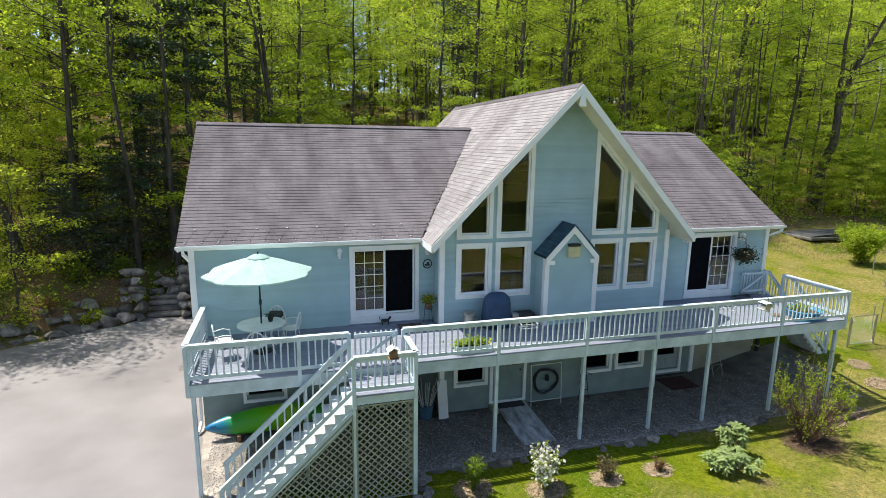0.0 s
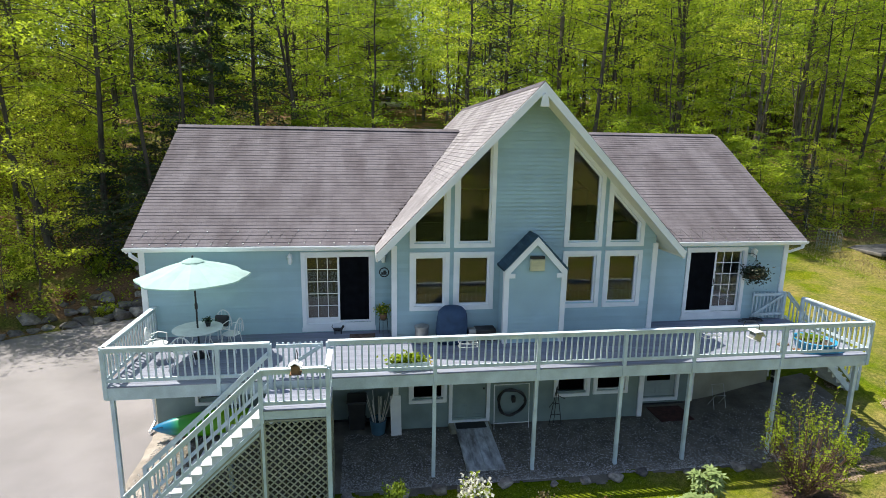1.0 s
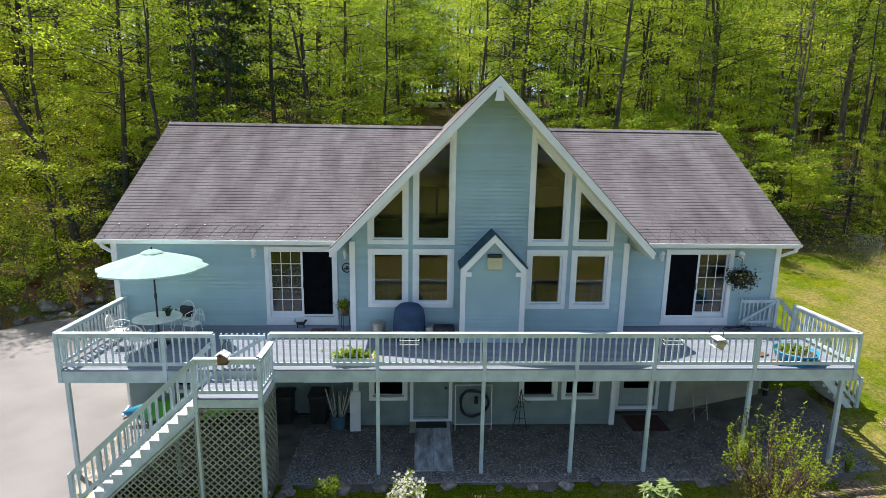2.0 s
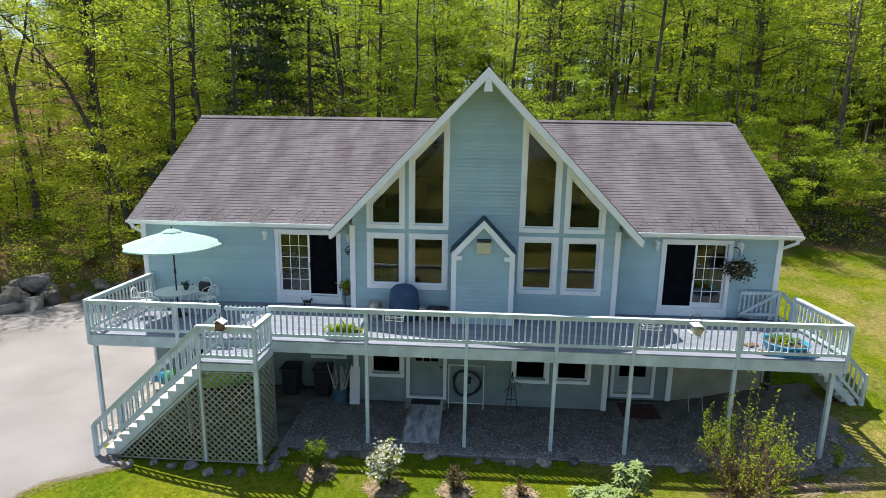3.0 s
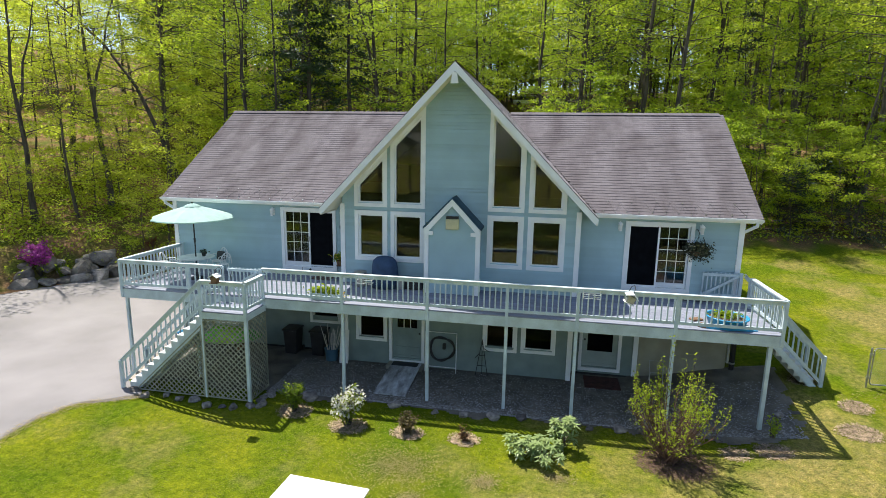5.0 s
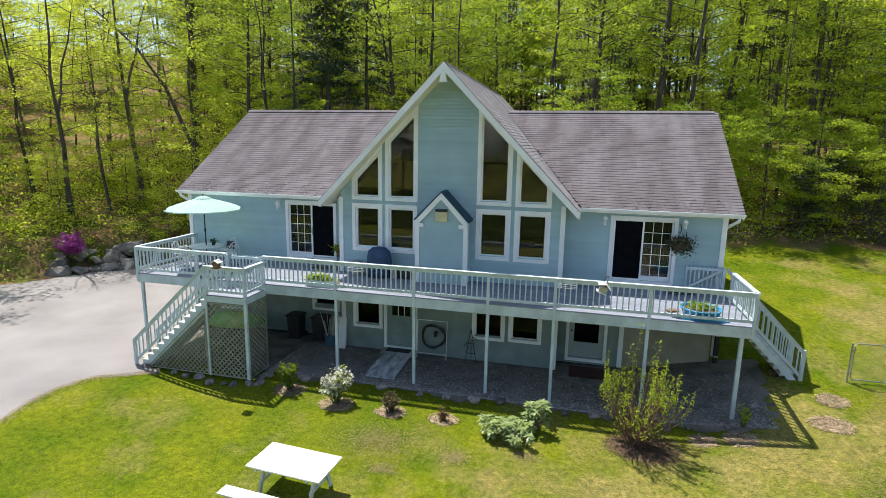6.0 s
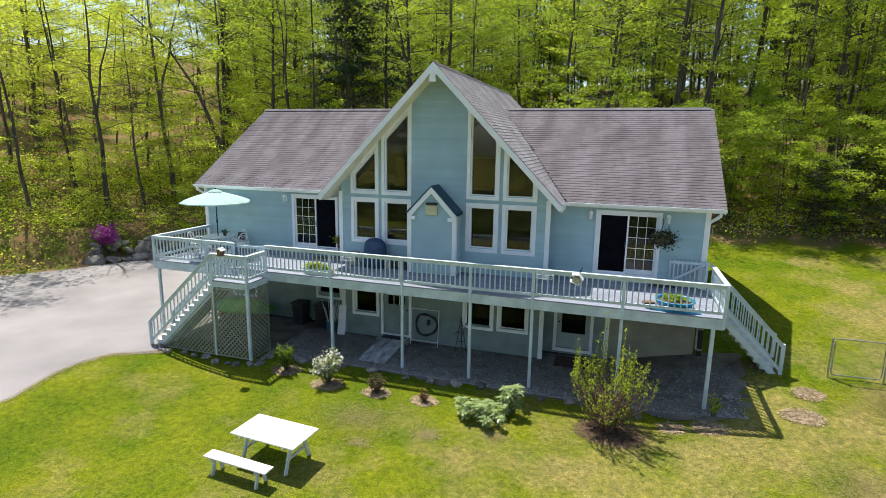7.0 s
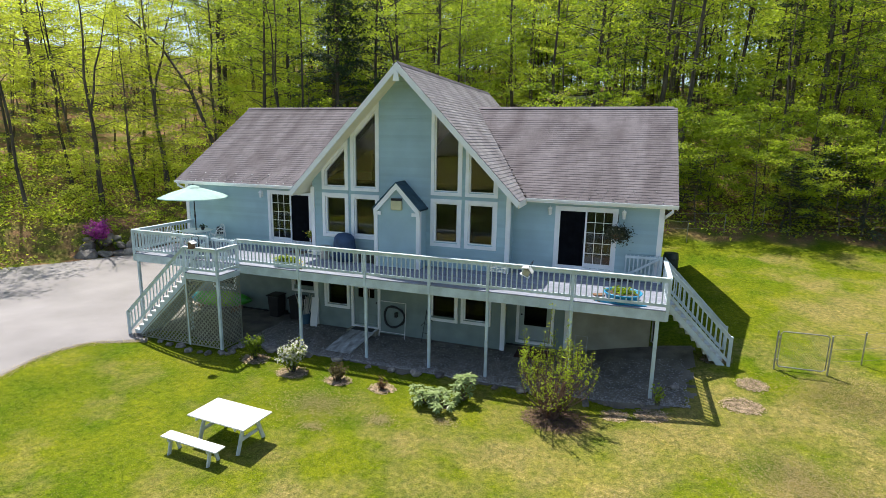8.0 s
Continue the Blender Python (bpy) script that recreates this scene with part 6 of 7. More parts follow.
picnic_table().matrix_basis = pose(-1.41, -7.75, gz(-1.4, -7.75) - 0.005, 0, 0, -4)
bench().matrix_basis = pose(-1.78, -8.64, gz(-1.8, -8.64) - 0.005, 0, 0, -4)


def stone(name, seed, parent=None):
    """An irregular boulder about 1 m across."""
    r = random.Random(seed)
    bm = bmesh.new()
    for k in range(15):
        v = Vector((r.uniform(-1, 1), r.uniform(-1, 1), r.uniform(-1, 1)))
        v *= 0.5 / max(v.length, 0.6 * max(abs(v.x), abs(v.y), abs(v.z)) + 0.4)
        bm.verts.new(v)
    bmesh.ops.convex_hull(bm, input=bm.verts[:])
    loose = [v for v in bm.verts if not v.link_faces]
    bmesh.ops.delete(bm, geom=loose, context="VERTS")
    bmesh.ops.bevel(bm, geom=bm.edges[:], offset=0.028, segments=1, affect="EDGES")
    off = Vector((r.uniform(0, 50), r.uniform(0, 50), r.uniform(0, 50)))
    for v in bm.verts:
        v.co *= 1.12 + 0.22 * noise.noise(v.co * 3.2 + off)
    bmesh.ops.recalc_face_normals(bm, faces=bm.faces[:])
    me = bpy.data.meshes.new(name)
    bm.to_mesh(me)
    bm.free()
    me.materials.append(ROCK)
    return me


stones = [stone("stone", s) for s in range(7)]
rk = random.Random(19)


def put_stone(x, y, s, sz=0.7, lift=0.0, label="rough grey field stone edging the gravel bed", group="edging stones", name="stone"):
    o = new(name, rk.choice(stones))
    o.location = (x, y, gz(x, y) + s * sz * 0.22 + lift)
    o.rotation_euler = (rk.uniform(-0.2, 0.2), rk.uniform(-0.2, 0.2), rk.uniform(0, 6.28))
    o.scale = (s * rk.uniform(0.85, 1.25), s * rk.uniform(0.8, 1.1), s * sz)
    return tagged(o, label, "stone", group)


x = -9.1
while x < 9.6:
    y = -3.72 if x < -5.2 else -2.92
    if x > 8.6:
        y = -2.6 + (x - 8.6) * 1.2
    put_stone(x, y + rk.uniform(-0.12, 0.12), rk.uniform(0.22, 0.44), 0.6)
    x += rk.uniform(0.32, 0.6) if x < -5.0 else rk.uniform(0.5, 1.3)
for k in range(6):
    put_stone(-5.1 + rk.uniform(-0.15, 0.15), -3.6 + 0.14 * k, rk.uniform(0.2, 0.36), 0.6)

# boulder wall beyond the driveway
LB = "large grey boulder in the dry-laid bank beyond the driveway"
line = [(-22.0, 4.7), (-21.0, 6.0), (-19.4, 8.2)]
for (ax, ay), (bx2_, by) in zip(line, line[1:]):
    n = int(math.hypot(bx2_ - ax, by - ay) / 0.58)
    for j in range(n):
        t = j / n
        px, py = ax + (bx2_ - ax) * t, ay + (by - ay) * t
        nx, ny = -(by - ay), bx2_ - ax
        ln2 = math.hypot(nx, ny)
        for lay in range(4):
            if rk.random() < (0.03, 0.08, 0.22, 0.6)[lay]:
                continue
            off = 0.2 + lay * 0.46
            s = rk.uniform(0.7, 1.35) * (1 - 0.08 * lay)
            o = put_stone(px + nx / ln2 * off + rk.uniform(-.2, .2), py + ny / ln2 * off + rk.uniform(-.2, .2), s, rk.uniform(0.65, 1.0), 0, LB, "boulders of the bank", "boulder")
            o.location.z = 0.22 + lay * 0.40 + rk.uniform(-0.06, 0.08)
# smaller, half overgrown stones farther along, and the laid wall beside the stone steps
LS = "lichened brown-grey stone half overgrown in the bank"
line = [(-19.4, 8.6), (-17.4, 10.0), (-15.0, 11.0)]
for (ax, ay), (bx2_, by) in zip(line, line[1:]):
    n = int(math.hypot(bx2_ - ax, by - ay) / 0.5)
    nx, ny = -(by - ay), bx2_ - ax
    ln2 = math.hypot(nx, ny)
    for j in range(n):
        for lay in range(4):
            if rk.random() < (0.05, 0.12, 0.28, 0.42)[lay]:
                continue
            t, off = (j + rk.uniform(-.3, .3)) / n, 0.2 + lay * 0.75 + rk.uniform(-.25, .25)
            o = put_stone(ax + (bx2_ - ax) * t + nx / ln2 * off, ay + (by - ay) * t + ny / ln2 * off, rk.uniform(0.45, 1.05), rk.uniform(0.5, 0.8), 0, LS, "stones of the overgrown bank", "stone")
            o.location.z = 0.14 + lay * 0.30 + rk.uniform(-0.06, 0.10)
LW = "rough stone of the dry-laid wall beside the steps"
for x0, x1, y0 in ((-15.3, -14.45, 11.5), (-12.85, -11.3, 11.5)):
    for lay in range(6):
        x = x0 + rk.uniform(0, 0.2)
        while x < x1:
            s = rk.uniform(0.42, 0.78)
            o = put_stone(x, y0 + lay * 0.24 + rk.uniform(-.06, .06), s, rk.uniform(0.62, 0.85), 0, LW, "stones of the laid wall", "stone")
            o.location.z = 0.26 + lay * 0.36
            x += s * rk.uniform(0.75, 0.95)
for k in range(16):
    x = -14.4 + rk.uniform(0, 1.6)
    lay = k // 6
    o = put_stone(x, 13.1 + lay * 0.25, rk.uniform(0.4, 0.72), 0.75, 0, LW, "stones of the laid wall", "stone")
    o.location.z = 1.0 + lay * 0.36
st = thing("stone_steps", "three rough stone steps in the boulder bank", "steps", (-13.65, 11.75, 0.10))
for k in range(4):
    part("slab", soft_box(-0.75, 0.75, k * 0.34, k * 0.34 + 0.42, k * 0.19, k * 0.19 + 0.17, 0.03), ROCK, st)


def shrub(name, at, h, w, n, size, leaf, label, seed, stems=14, flare=0.8, flower=None, n_flower=0, up=0.35, start=0.25, shape=1.0):
    """Stems from one root, with leaves set along them."""
    r, nr = random.Random(seed), np.random.default_rng(seed)
    s = thing(name, label, "shrub", (at[0], at[1], gz(*at)))
    bm = bmesh.new()
    spots = []
    for k in range(stems):
        a = r.uniform(0, 6.28)
        reach, hh = w * r.uniform(0.3, 1.0) * flare, h * r.uniform(0.6, 1.0)
        hh *= 1 - 0.35 * shape * (reach / w) ** 2
        p0, p2 = Vector((r.uniform(-.06, .06), r.uniform(-.06, .06), -0.05)), Vector((math.cos(a) * reach, math.sin(a) * reach, hh))
        p1 = p0.lerp(p2, 0.5) + Vector((-math.cos(a), -math.sin(a), 0)) * reach * up * 0.4
        tube(bm, [p0, p1, p2], [0.014, 0.010, 0.003], 5, cap=False)
        for j in range(3):
            t = r.uniform(0.35, 0.9)
            c = p0.lerp(p1, t * 2) if t < 0.5 else p1.lerp(p2, t * 2 - 1)
            e = c + Vector((r.uniform(-1, 1), r.uniform(-1, 1), r.uniform(0.2, 1))) * h * 0.16
            tube(bm, [c, e], [0.006, 0.002], 4, cap=False)
            for f in np.linspace(0.3, 1, 4):
                spots.append(tuple(c.lerp(e, f)))
        for f in np.linspace(start, 1, 12):
            spots.append(tuple(p0.lerp(p1, f * 2) if f < 0.5 else p1.lerp(p2, f * 2 - 1)))
    part("stem", bm, BARK, s)
    sp = np.array(spots)
    c = sp[nr.integers(0, len(sp), n)] + nr.normal(size=(n, 3)) * 0.05 * max(0.7, w)
    quads("foliage", leaves(c, size, nr, 0.2), leaf, s)
    if flower:
        hi = sp[sp[:, 2] > h * 0.35]
        c = hi[nr.integers(0, len(hi), n_flower)] + nr.normal(size=(n_flower, 3)) * 0.06
        quads("blossom", leaves(c, 0.075, nr, 0.2, 0.9), flower, s)
    return s


shrub("shrub", (-3.95, -3.62), 1.0, 0.52, 1100, 0.07, LEAF_DEEP, "small loose green shrub at the gravel's edge", 41, 12)
shrub("flowering_shrub", (-2.2, -3.95), 1.12, 0.62, 900, 0.075, LEAF_DEEP, "shrub covered in white blossom", 42, 20, flower=WHITE_FLOWER, n_flower=950)
shrub("shrub", (-0.55, -4.0), 0.68, 0.42, 760, 0.06, leafy("bronze_leaf", (0.06, 0.07, 0.02), (0.16, 0.10, 0.035), 0.3), "low bronze-green shrub in straw mulch", 43, 14)
shrub("shrub", (0.98, -3.98), 0.42, 0.27, 300, 0.05, leafy("rust_leaf", (0.10, 0.05, 0.025), (0.20, 0.11, 0.04), 0.3), "tiny rust-brown shrub in straw mulch", 44, 10)


def rhododendron(at, h, w, stems, seed):
    """Bent stems, each ending in a whorl of long leaves."""
    r, nr = random.Random(seed), np.random.default_rng(seed)
    s = thing("rhododendron", "broad-leaved pale green rhododendron", "shrub", (at[0], at[1], gz(*at)))
    bm = bmesh.new()
    out = []
    for k in range(stems):
        a, q = r.uniform(0, 6.28), w * math.sqrt(r.random())
        e = Vector((q * math.cos(a), q * math.sin(a), h * r.uniform(0.45, 1.0) * (1 - 0.4 * (q / w) ** 2)))
        tube(bm, [(0, 0, -0.03), (e.x * 0.6, e.y * 0.6, e.z * 0.4), e], [0.016, 0.011, 0.006], 5, cap=False)
        for lift, n_, size in ((0.0, 9, 0.19), (0.03, 6, 0.13), (-0.09, 7, 0.18)):
            turn = r.uniform(0, 6.28)
            for j in range(n_):
                g = turn + 6.2832 * j / n_ + r.uniform(-.25, .25)
                d = Vector((math.cos(g), math.sin(g), r.uniform(-0.25, 0.45) + lift * 4)).normalized()
                sd = d.cross(Vector((0, 0, 1))).normalized() * size * 0.17
                c = e + Vector((0, 0, lift))
                L = size * r.uniform(0.8, 1.2)
                out.append([c, c + d * L * 0.5 + sd, c + d * L - Vector((0, 0, 0.03)), c + d * L * 0.5 - sd])
    part("stem", bm, BARK, s)
    quads("foliage", np.array([[tuple(v) for v in q] for q in out]), RHODO, s)


rhododendron((2.5, -4.3), 0.62, 0.46, 13, 50)
rhododendron((3.05, -4.42), 0.62, 0.55, 16, 51)
rhododendron((3.5, -3.8), 0.95, 0.40, 12, 52)


def spiky_shrub(at, h, seed):
    """A vase of straight upright shoots with small leaves in pairs, over a tangle of reddish twigs."""
    r, nr = random.Random(seed), np.random.default_rng(seed)
    s = thing("tall_shrub", "tall upright shrub with small young yellow-green leaves along straight shoots", "shrub", (at[0], at[1], gz(*at)))
    bm = bmesh.new()
    spots = []
    for k in range(60):
        a, q = r.uniform(0, 6.28), math.sqrt(r.random())
        reach = 0.95 * q
        p0 = Vector((r.uniform(-.15, .15), r.uniform(-.15, .15), -0.05))
        p1 = Vector((math.cos(a) * reach, math.sin(a) * reach, h * r.uniform(0.22, 0.45)))
        L = h * r.uniform(0.5, 1.0) * (1 - 0.38 * q)
        p2 = p1 + Vector((math.cos(a) * 0.18 * q + r.uniform(-.10, .10), math.sin(a) * 0.18 * q + r.uniform(-.10, .10), 1)) * max(0.3, L - p1.z)
        pm = p1.lerp(p2, 0.5) + Vector((r.uniform(-.05, .05), r.uniform(-.05, .05), 0))
        tube(bm, [p0, p1, pm, p2], [0.015, 0.010, 0.007, 0.002], 5, cap=False)
        for f in np.linspace(0.1, 1.0, 13):
            spots.append(tuple(p1.lerp(pm, f * 2) if f < 0.5 else pm.lerp(p2, f * 2 - 1)))
        # a tangle of bare twigs below, a few leafy ones above
        for j in range(9):
            c = p0.lerp(p1, r.uniform(0.25, 1.0))
            e = c + Vector((r.uniform(-1, 1), r.uniform(-1, 1), r.uniform(-0.1, 1.0))) * r.uniform(0.2, 0.45)
            tube(bm, [c, c.lerp(e, 0.5) + Vector((0, 0, 0.02)), e], [0.007, 0.005, 0.002], 4, cap=False)
            if j < 3:
                for f in (0.6, 1.0):
                    spots.append(tuple(c.lerp(e, f)))
    part("stem", bm, mat("reddish_twig", (0.15, 0.085, 0.06), 0.8, 0.2, 5, 0.2, 40), s)
    sp = np.repeat(np.array(spots), 3, axis=0)
    c = sp + nr.normal(size=sp.shape) * np.array([0.035, 0.035, 0.03])
    quads("foliage", leaves(c, 0.058, nr, 0.1, 0.55), LEAF, s)


spiky_shrub((6.02, -3.9), 3.45, 60)
shrub("shrub", (8.75, -2.75), 0.75, 0.28, 160, 0.07, LEAF, "thin young shrub beside the deck post", 61, 7)
# mulch round the shrubs
BARK_MULCH = mat("bark_mulch", (0.20, 0.125, 0.085), 0.95, 0.3, 9, 0.4, 60, 0.9)
for k, (x, y, r0) in enumerate(((-0.55, -4.0, 0.36), (0.98, -4.0, 0.34), (-3.95, -3.6, 0.4), (-2.2, -4.0, 0.42), (6.15, -4.0, 0.72), (11.3, -1.34, 0.34), (10.9, -2.4, 0.42), (8.6, -3.3, 0.35), (7.7, -3.45, 0.3), (10.5, -0.1, 0.35))):
    nr = np.random.default_rng(900 + k)
    n = int(9000 * r0 * r0)
    a, q = nr.uniform(0, 6.28, n), np.sqrt(nr.uniform(0, 1, n)) * r0 * nr.uniform(0.75, 1.15, n)
    px, py = x + q * np.cos(a) * 1.25, y + q * np.sin(a) * 0.9
    c = np.stack([px, py, ground(px, py) + 0.012 + nr.uniform(0, 0.025, n)], axis=1)
    tagged(quads("mulch", leaves(c, 0.06, nr, 2.5, 0.25), BARK_MULCH if r0 > 0.7 else STRAW), "dark bark mulch on bare soil" if r0 > 0.7 else "scattered pale straw mulch on the soil", "mulch", "mulch patches", "stuff")

# worn, dry spots in the lawn
DRY = leafy("dry_grass_blade", (0.36, 0.29, 0.13), (0.56, 0.46, 0.26), 0.6)
for k, (x, y, r0, r1) in enumerate(((-0.35, -5.45, 1.15, 0.75), (0.14, -6.5, 0.4, 0.22), (1.67, -5.6, 0.4, 0.3), (3.35, -5.1, 0.35, 0.22), (8.2, -7.6, 0.8, 0.7), (11.6, -5.2, 1.3, 0.8), (13.6, -1.4, 1.6, 1.0), (6.4, -8.4, 0.9, 0.5))):
    nr = np.random.default_rng(700 + k)
    n = int(4200 * r0 * r1) + 300
    q = nr.normal(size=(n, 2)) * np.array([r0, r1]) * 0.55
    px, py = x + q[:, 0], y + q[:, 1]
    c = np.stack([px, py, ground(px, py) + 0.015 + nr.uniform(0, 0.012, n)], axis=1)
    tagged(quads("dry_grass", leaves(c, 0.05, nr, 1.2, 0.2), DRY), "patch of worn straw-coloured grass in the lawn", "grass", "dry patches", "stuff")

# chain-link gate with its posts, and a run of wire fence
# worn, straw-coloured grass where the lawn meets the driveway
nr = np.random.default_rng(760)
ex, ey = [p[0] for p in DRIVE[:9]], [p[1] for p in DRIVE[:9]]
et = nr.uniform(0, 8, 2600)
px, py = np.interp(et, range(9), ex) + nr.normal(0.12, 0.11, 2600), np.interp(et, range(9), ey) + nr.normal(-0.02, 0.11, 2600)
c = np.stack([px, py, np.maximum(ground(px, py), -0.03) + 0.02 + nr.uniform(0, 0.03, 2600)], axis=1)
tagged(quads("dry_grass", leaves(c, 0.06, nr, 1.0, 0.2), DRY), "ragged straw-coloured grass along the driveway's edge", "grass", "dry patches", "stuff")


def post_round(x, y, h, r=0.024):
    p = thing("fence_post", "slim galvanised fence post", "fence post", (x, y, gz(x, y)), "fence posts")
    bm = bmesh.new()
    tube(bm, [(0, 0, -0.1), (0, 0, h)], r, 8)
    part("shaft", bm, METAL, p)
    bm = bmesh.new()
    lathe(bm, [(r + 0.005, h - 0.02), (r + 0.004, h + 0.01), (0.0, h + 0.025)], 8)
    part("cap", bm, METAL, p)


g0, g1 = Vector((12.03, -0.30, 0)), Vector((13.40, -0.26, 0))
post_round(g0.x, g0.y, 1.18)
post_round(g1.x, g1.y, 1.18)
cg = thing("chain_link_gate", "galvanised chain-link garden gate", "gate", (g0.x, g0.y, gz(12.7, 0) + 0.05))
dv = (g1 - g0)
L = dv.length
cg.rotation_euler = (0, 0, math.atan2(dv.y, dv.x))
bm = bmesh.new()
tube(bm, [(0.12, 0, 0.0), (L - 0.14, 0, 0.0), (L - 0.07, 0, 0.07), (L - 0.07, 0, 1.02), (L - 0.14, 0, 1.09), (0.12, 0, 1.09), (0.07, 0, 1.02), (0.07, 0, 0.07), (0.12, 0, 0.0)], 0.018, 7)
part("gate_frame", bm, METAL, cg)
bm = bmesh.new()
for sg in (-1, 1):
    u = -1.1
    while u < L + 1.1:
        pts = []
        for z in (0.02, 1.07):
            uu = u + sg * (z - 0.02) * 0.9
            pts.append((uu, z))
        (a, za), (b, zb) = pts
        lo, hi = 0.08, L - 0.08
        def cut(v):
            return za + (zb - za) * (v - a) / (b - a)
        a2, b2 = min(max(a, lo), hi), min(max(b, lo), hi)
        if abs(a2 - b2) > 0.03:
            beam(bm, (a2, 0, cut(a2)), (b2, 0, cut(b2)), 0.002, 0.002)
        u += 0.075
mesh_ = part("wire_mesh", bm, METAL, cg)
for z in (0.2, 0.9):
    bm = bmesh.new()
    bx(bm, -0.03, 0.09, -0.025, 0.025, z - 0.03, z + 0.03)
    part("hinge", bm, METAL, cg)
for x, y, h in ((14.5, 0.62, 1.0), (15.8, 1.2, 1.0), (17.2, 1.9, 1.0), (18.6, 2.8, 1.0), (20.2, 4.2, 1.0), (21.8, 6.0, 1.0), (10.55, 12.5, 1.0), (12.5, 14.2, 1.0), (14.6, 15.8, 1.0), (24, 17, 1.2), (27, 17.6, 1.2), (30, 18, 1.2), (33, 18.3, 1.2)):
    post_round(x, y, h, 0.02)


def wire_run(pts, h):
    w = thing("wire_fence", "low wire fence along the lawn's edge", "fence")
    for z in (0.12, 0.5, h):
        bm = bmesh.new()
        tube(bm, [(x, y, gz(x, y) + z) for x, y in pts], 0.004, 4)
        part("wire", bm, METAL, w)


wire_run([(13.5, 0.28), (14.5, 0.62), (15.8, 1.2), (17.2, 1.9), (18.6, 2.8), (20.2, 4.2), (21.8, 6.0)], 0.95)
wire_run([(10.0, 14.0), (13.3, 14.6), (16.8, 15.0), (20.5, 15.7), (24.5, 16.6)], 0.95)
cage = thing("wire_cage", "round wire compost cage at the edge of the lawn", "cage", (22.2, 13.2, gz(22.2, 13.2)))
bm = bmesh.new()
for z in np.linspace(0.05, 1.2, 7):
    tube(bm, [(0.6 * math.cos(t), 0.6 * math.sin(t), z) for t in np.linspace(0, 6.2832, 19)], 0.006, 4, cap=False)
for t in np.linspace(0, 6.2832, 25)[:-1]:
    tube(bm, [(0.6 * math.cos(t), 0.6 * math.sin(t), 0), (0.6 * math.cos(t), 0.6 * math.sin(t), 1.2)], 0.006, 4)
part("wire_mesh", bm, METAL, cage)
bed = thing("garden_bed", "low garden bed under a dark cover", "garden bed", (26.6, 12.6, gz(26.6, 12.6)))
bm = soft_box(-2.6, 2.6, -1.1, 1.1, 0, 0.2, 0.05, 2)
part("frame", bm, mat("weathered_bed_frame", (0.20, 0.185, 0.165), 0.9, 0.2, 4, 0.2, 30), bed)
bm = bmesh.new()
prism(bm, Matrix.Identity(4), [(-2.5, 0.204), (2.5, 0.204), (2.2, 0.31), (0, 0.37), (-2.2, 0.31)], -1.0, 1.0)
part("cover", bm, mat("dark_grey_fabric", (0.075, 0.075, 0.075), 0.9, 0.25, 3, 0.2, 40, 0.3), bed, "dark fabric cover")
barrel = thing("compost_barrel", "dark green barrel beside the end wall", "barrel", (9.62, 9.1, gz(9.62, 9.1)))
bm = bmesh.new()
lathe(bm, [(0.30, 0.0), (0.34, 0.2), (0.35, 0.45), (0.34, 0.7), (0.31, 0.9), (0.0, 0.92)], 20)
part("body", bm, mat("dark_green_plastic", (0.02, 0.035, 0.03), 0.5, 0.1, 4), barrel)
bm = bmesh.new()
for z in (0.25, 0.62):
    lathe(bm, [(0.352, z), (0.362, z + 0.02), (0.352, z + 0.04)], 20)
part("hoop", bm, BLACK, barrel)
# far off through the trunks: a pale car
car = thing("car", "distant pale car half hidden in the woods", "car", (-0.5, 66.0, gz(-0.5, 66.0)))
bm = soft_box(-2.1, 2.1, -0.85, 0.85, 0.3, 0.85, 0.15, 2)
part("body", bm, WHITE_PLASTIC, car)
bm = soft_box(-1.2, 1.3, -0.75, 0.75, 0.83, 1.4, 0.2, 2)
part("cabin", bm, DARK, car)
part("roof", soft_box(-1.05, 1.15, -0.72, 0.72, 1.36, 1.45, 0.03), WHITE_PLASTIC, car)
for sx in (-1.3, 1.3):
    bm = bmesh.new()
    tube(bm, [(sx, -0.86, 0.32), (sx, -0.68, 0.32)], 0.32, 14)
    part("wheel", bm, BLACK, car)
# ---- trees ----
def trunk_line(h, lean, r, bends=7):
    pts, x, y = [], 0.0, 0.0
    for i in range(bends + 1):
        t = i / bends
        pts.append(Vector((x + lean[0] * t * h, y + lean[1] * t * h, t * h)))
        x += r.uniform(-0.2, 0.2)
        y += r.uniform(-0.2, 0.2)
    return pts


def along(pts, t):
    k = min(int(t * (len(pts) - 1)), len(pts) - 2)
    f = t * (len(pts) - 1) - k
    return pts[k].lerp(pts[k + 1], f)


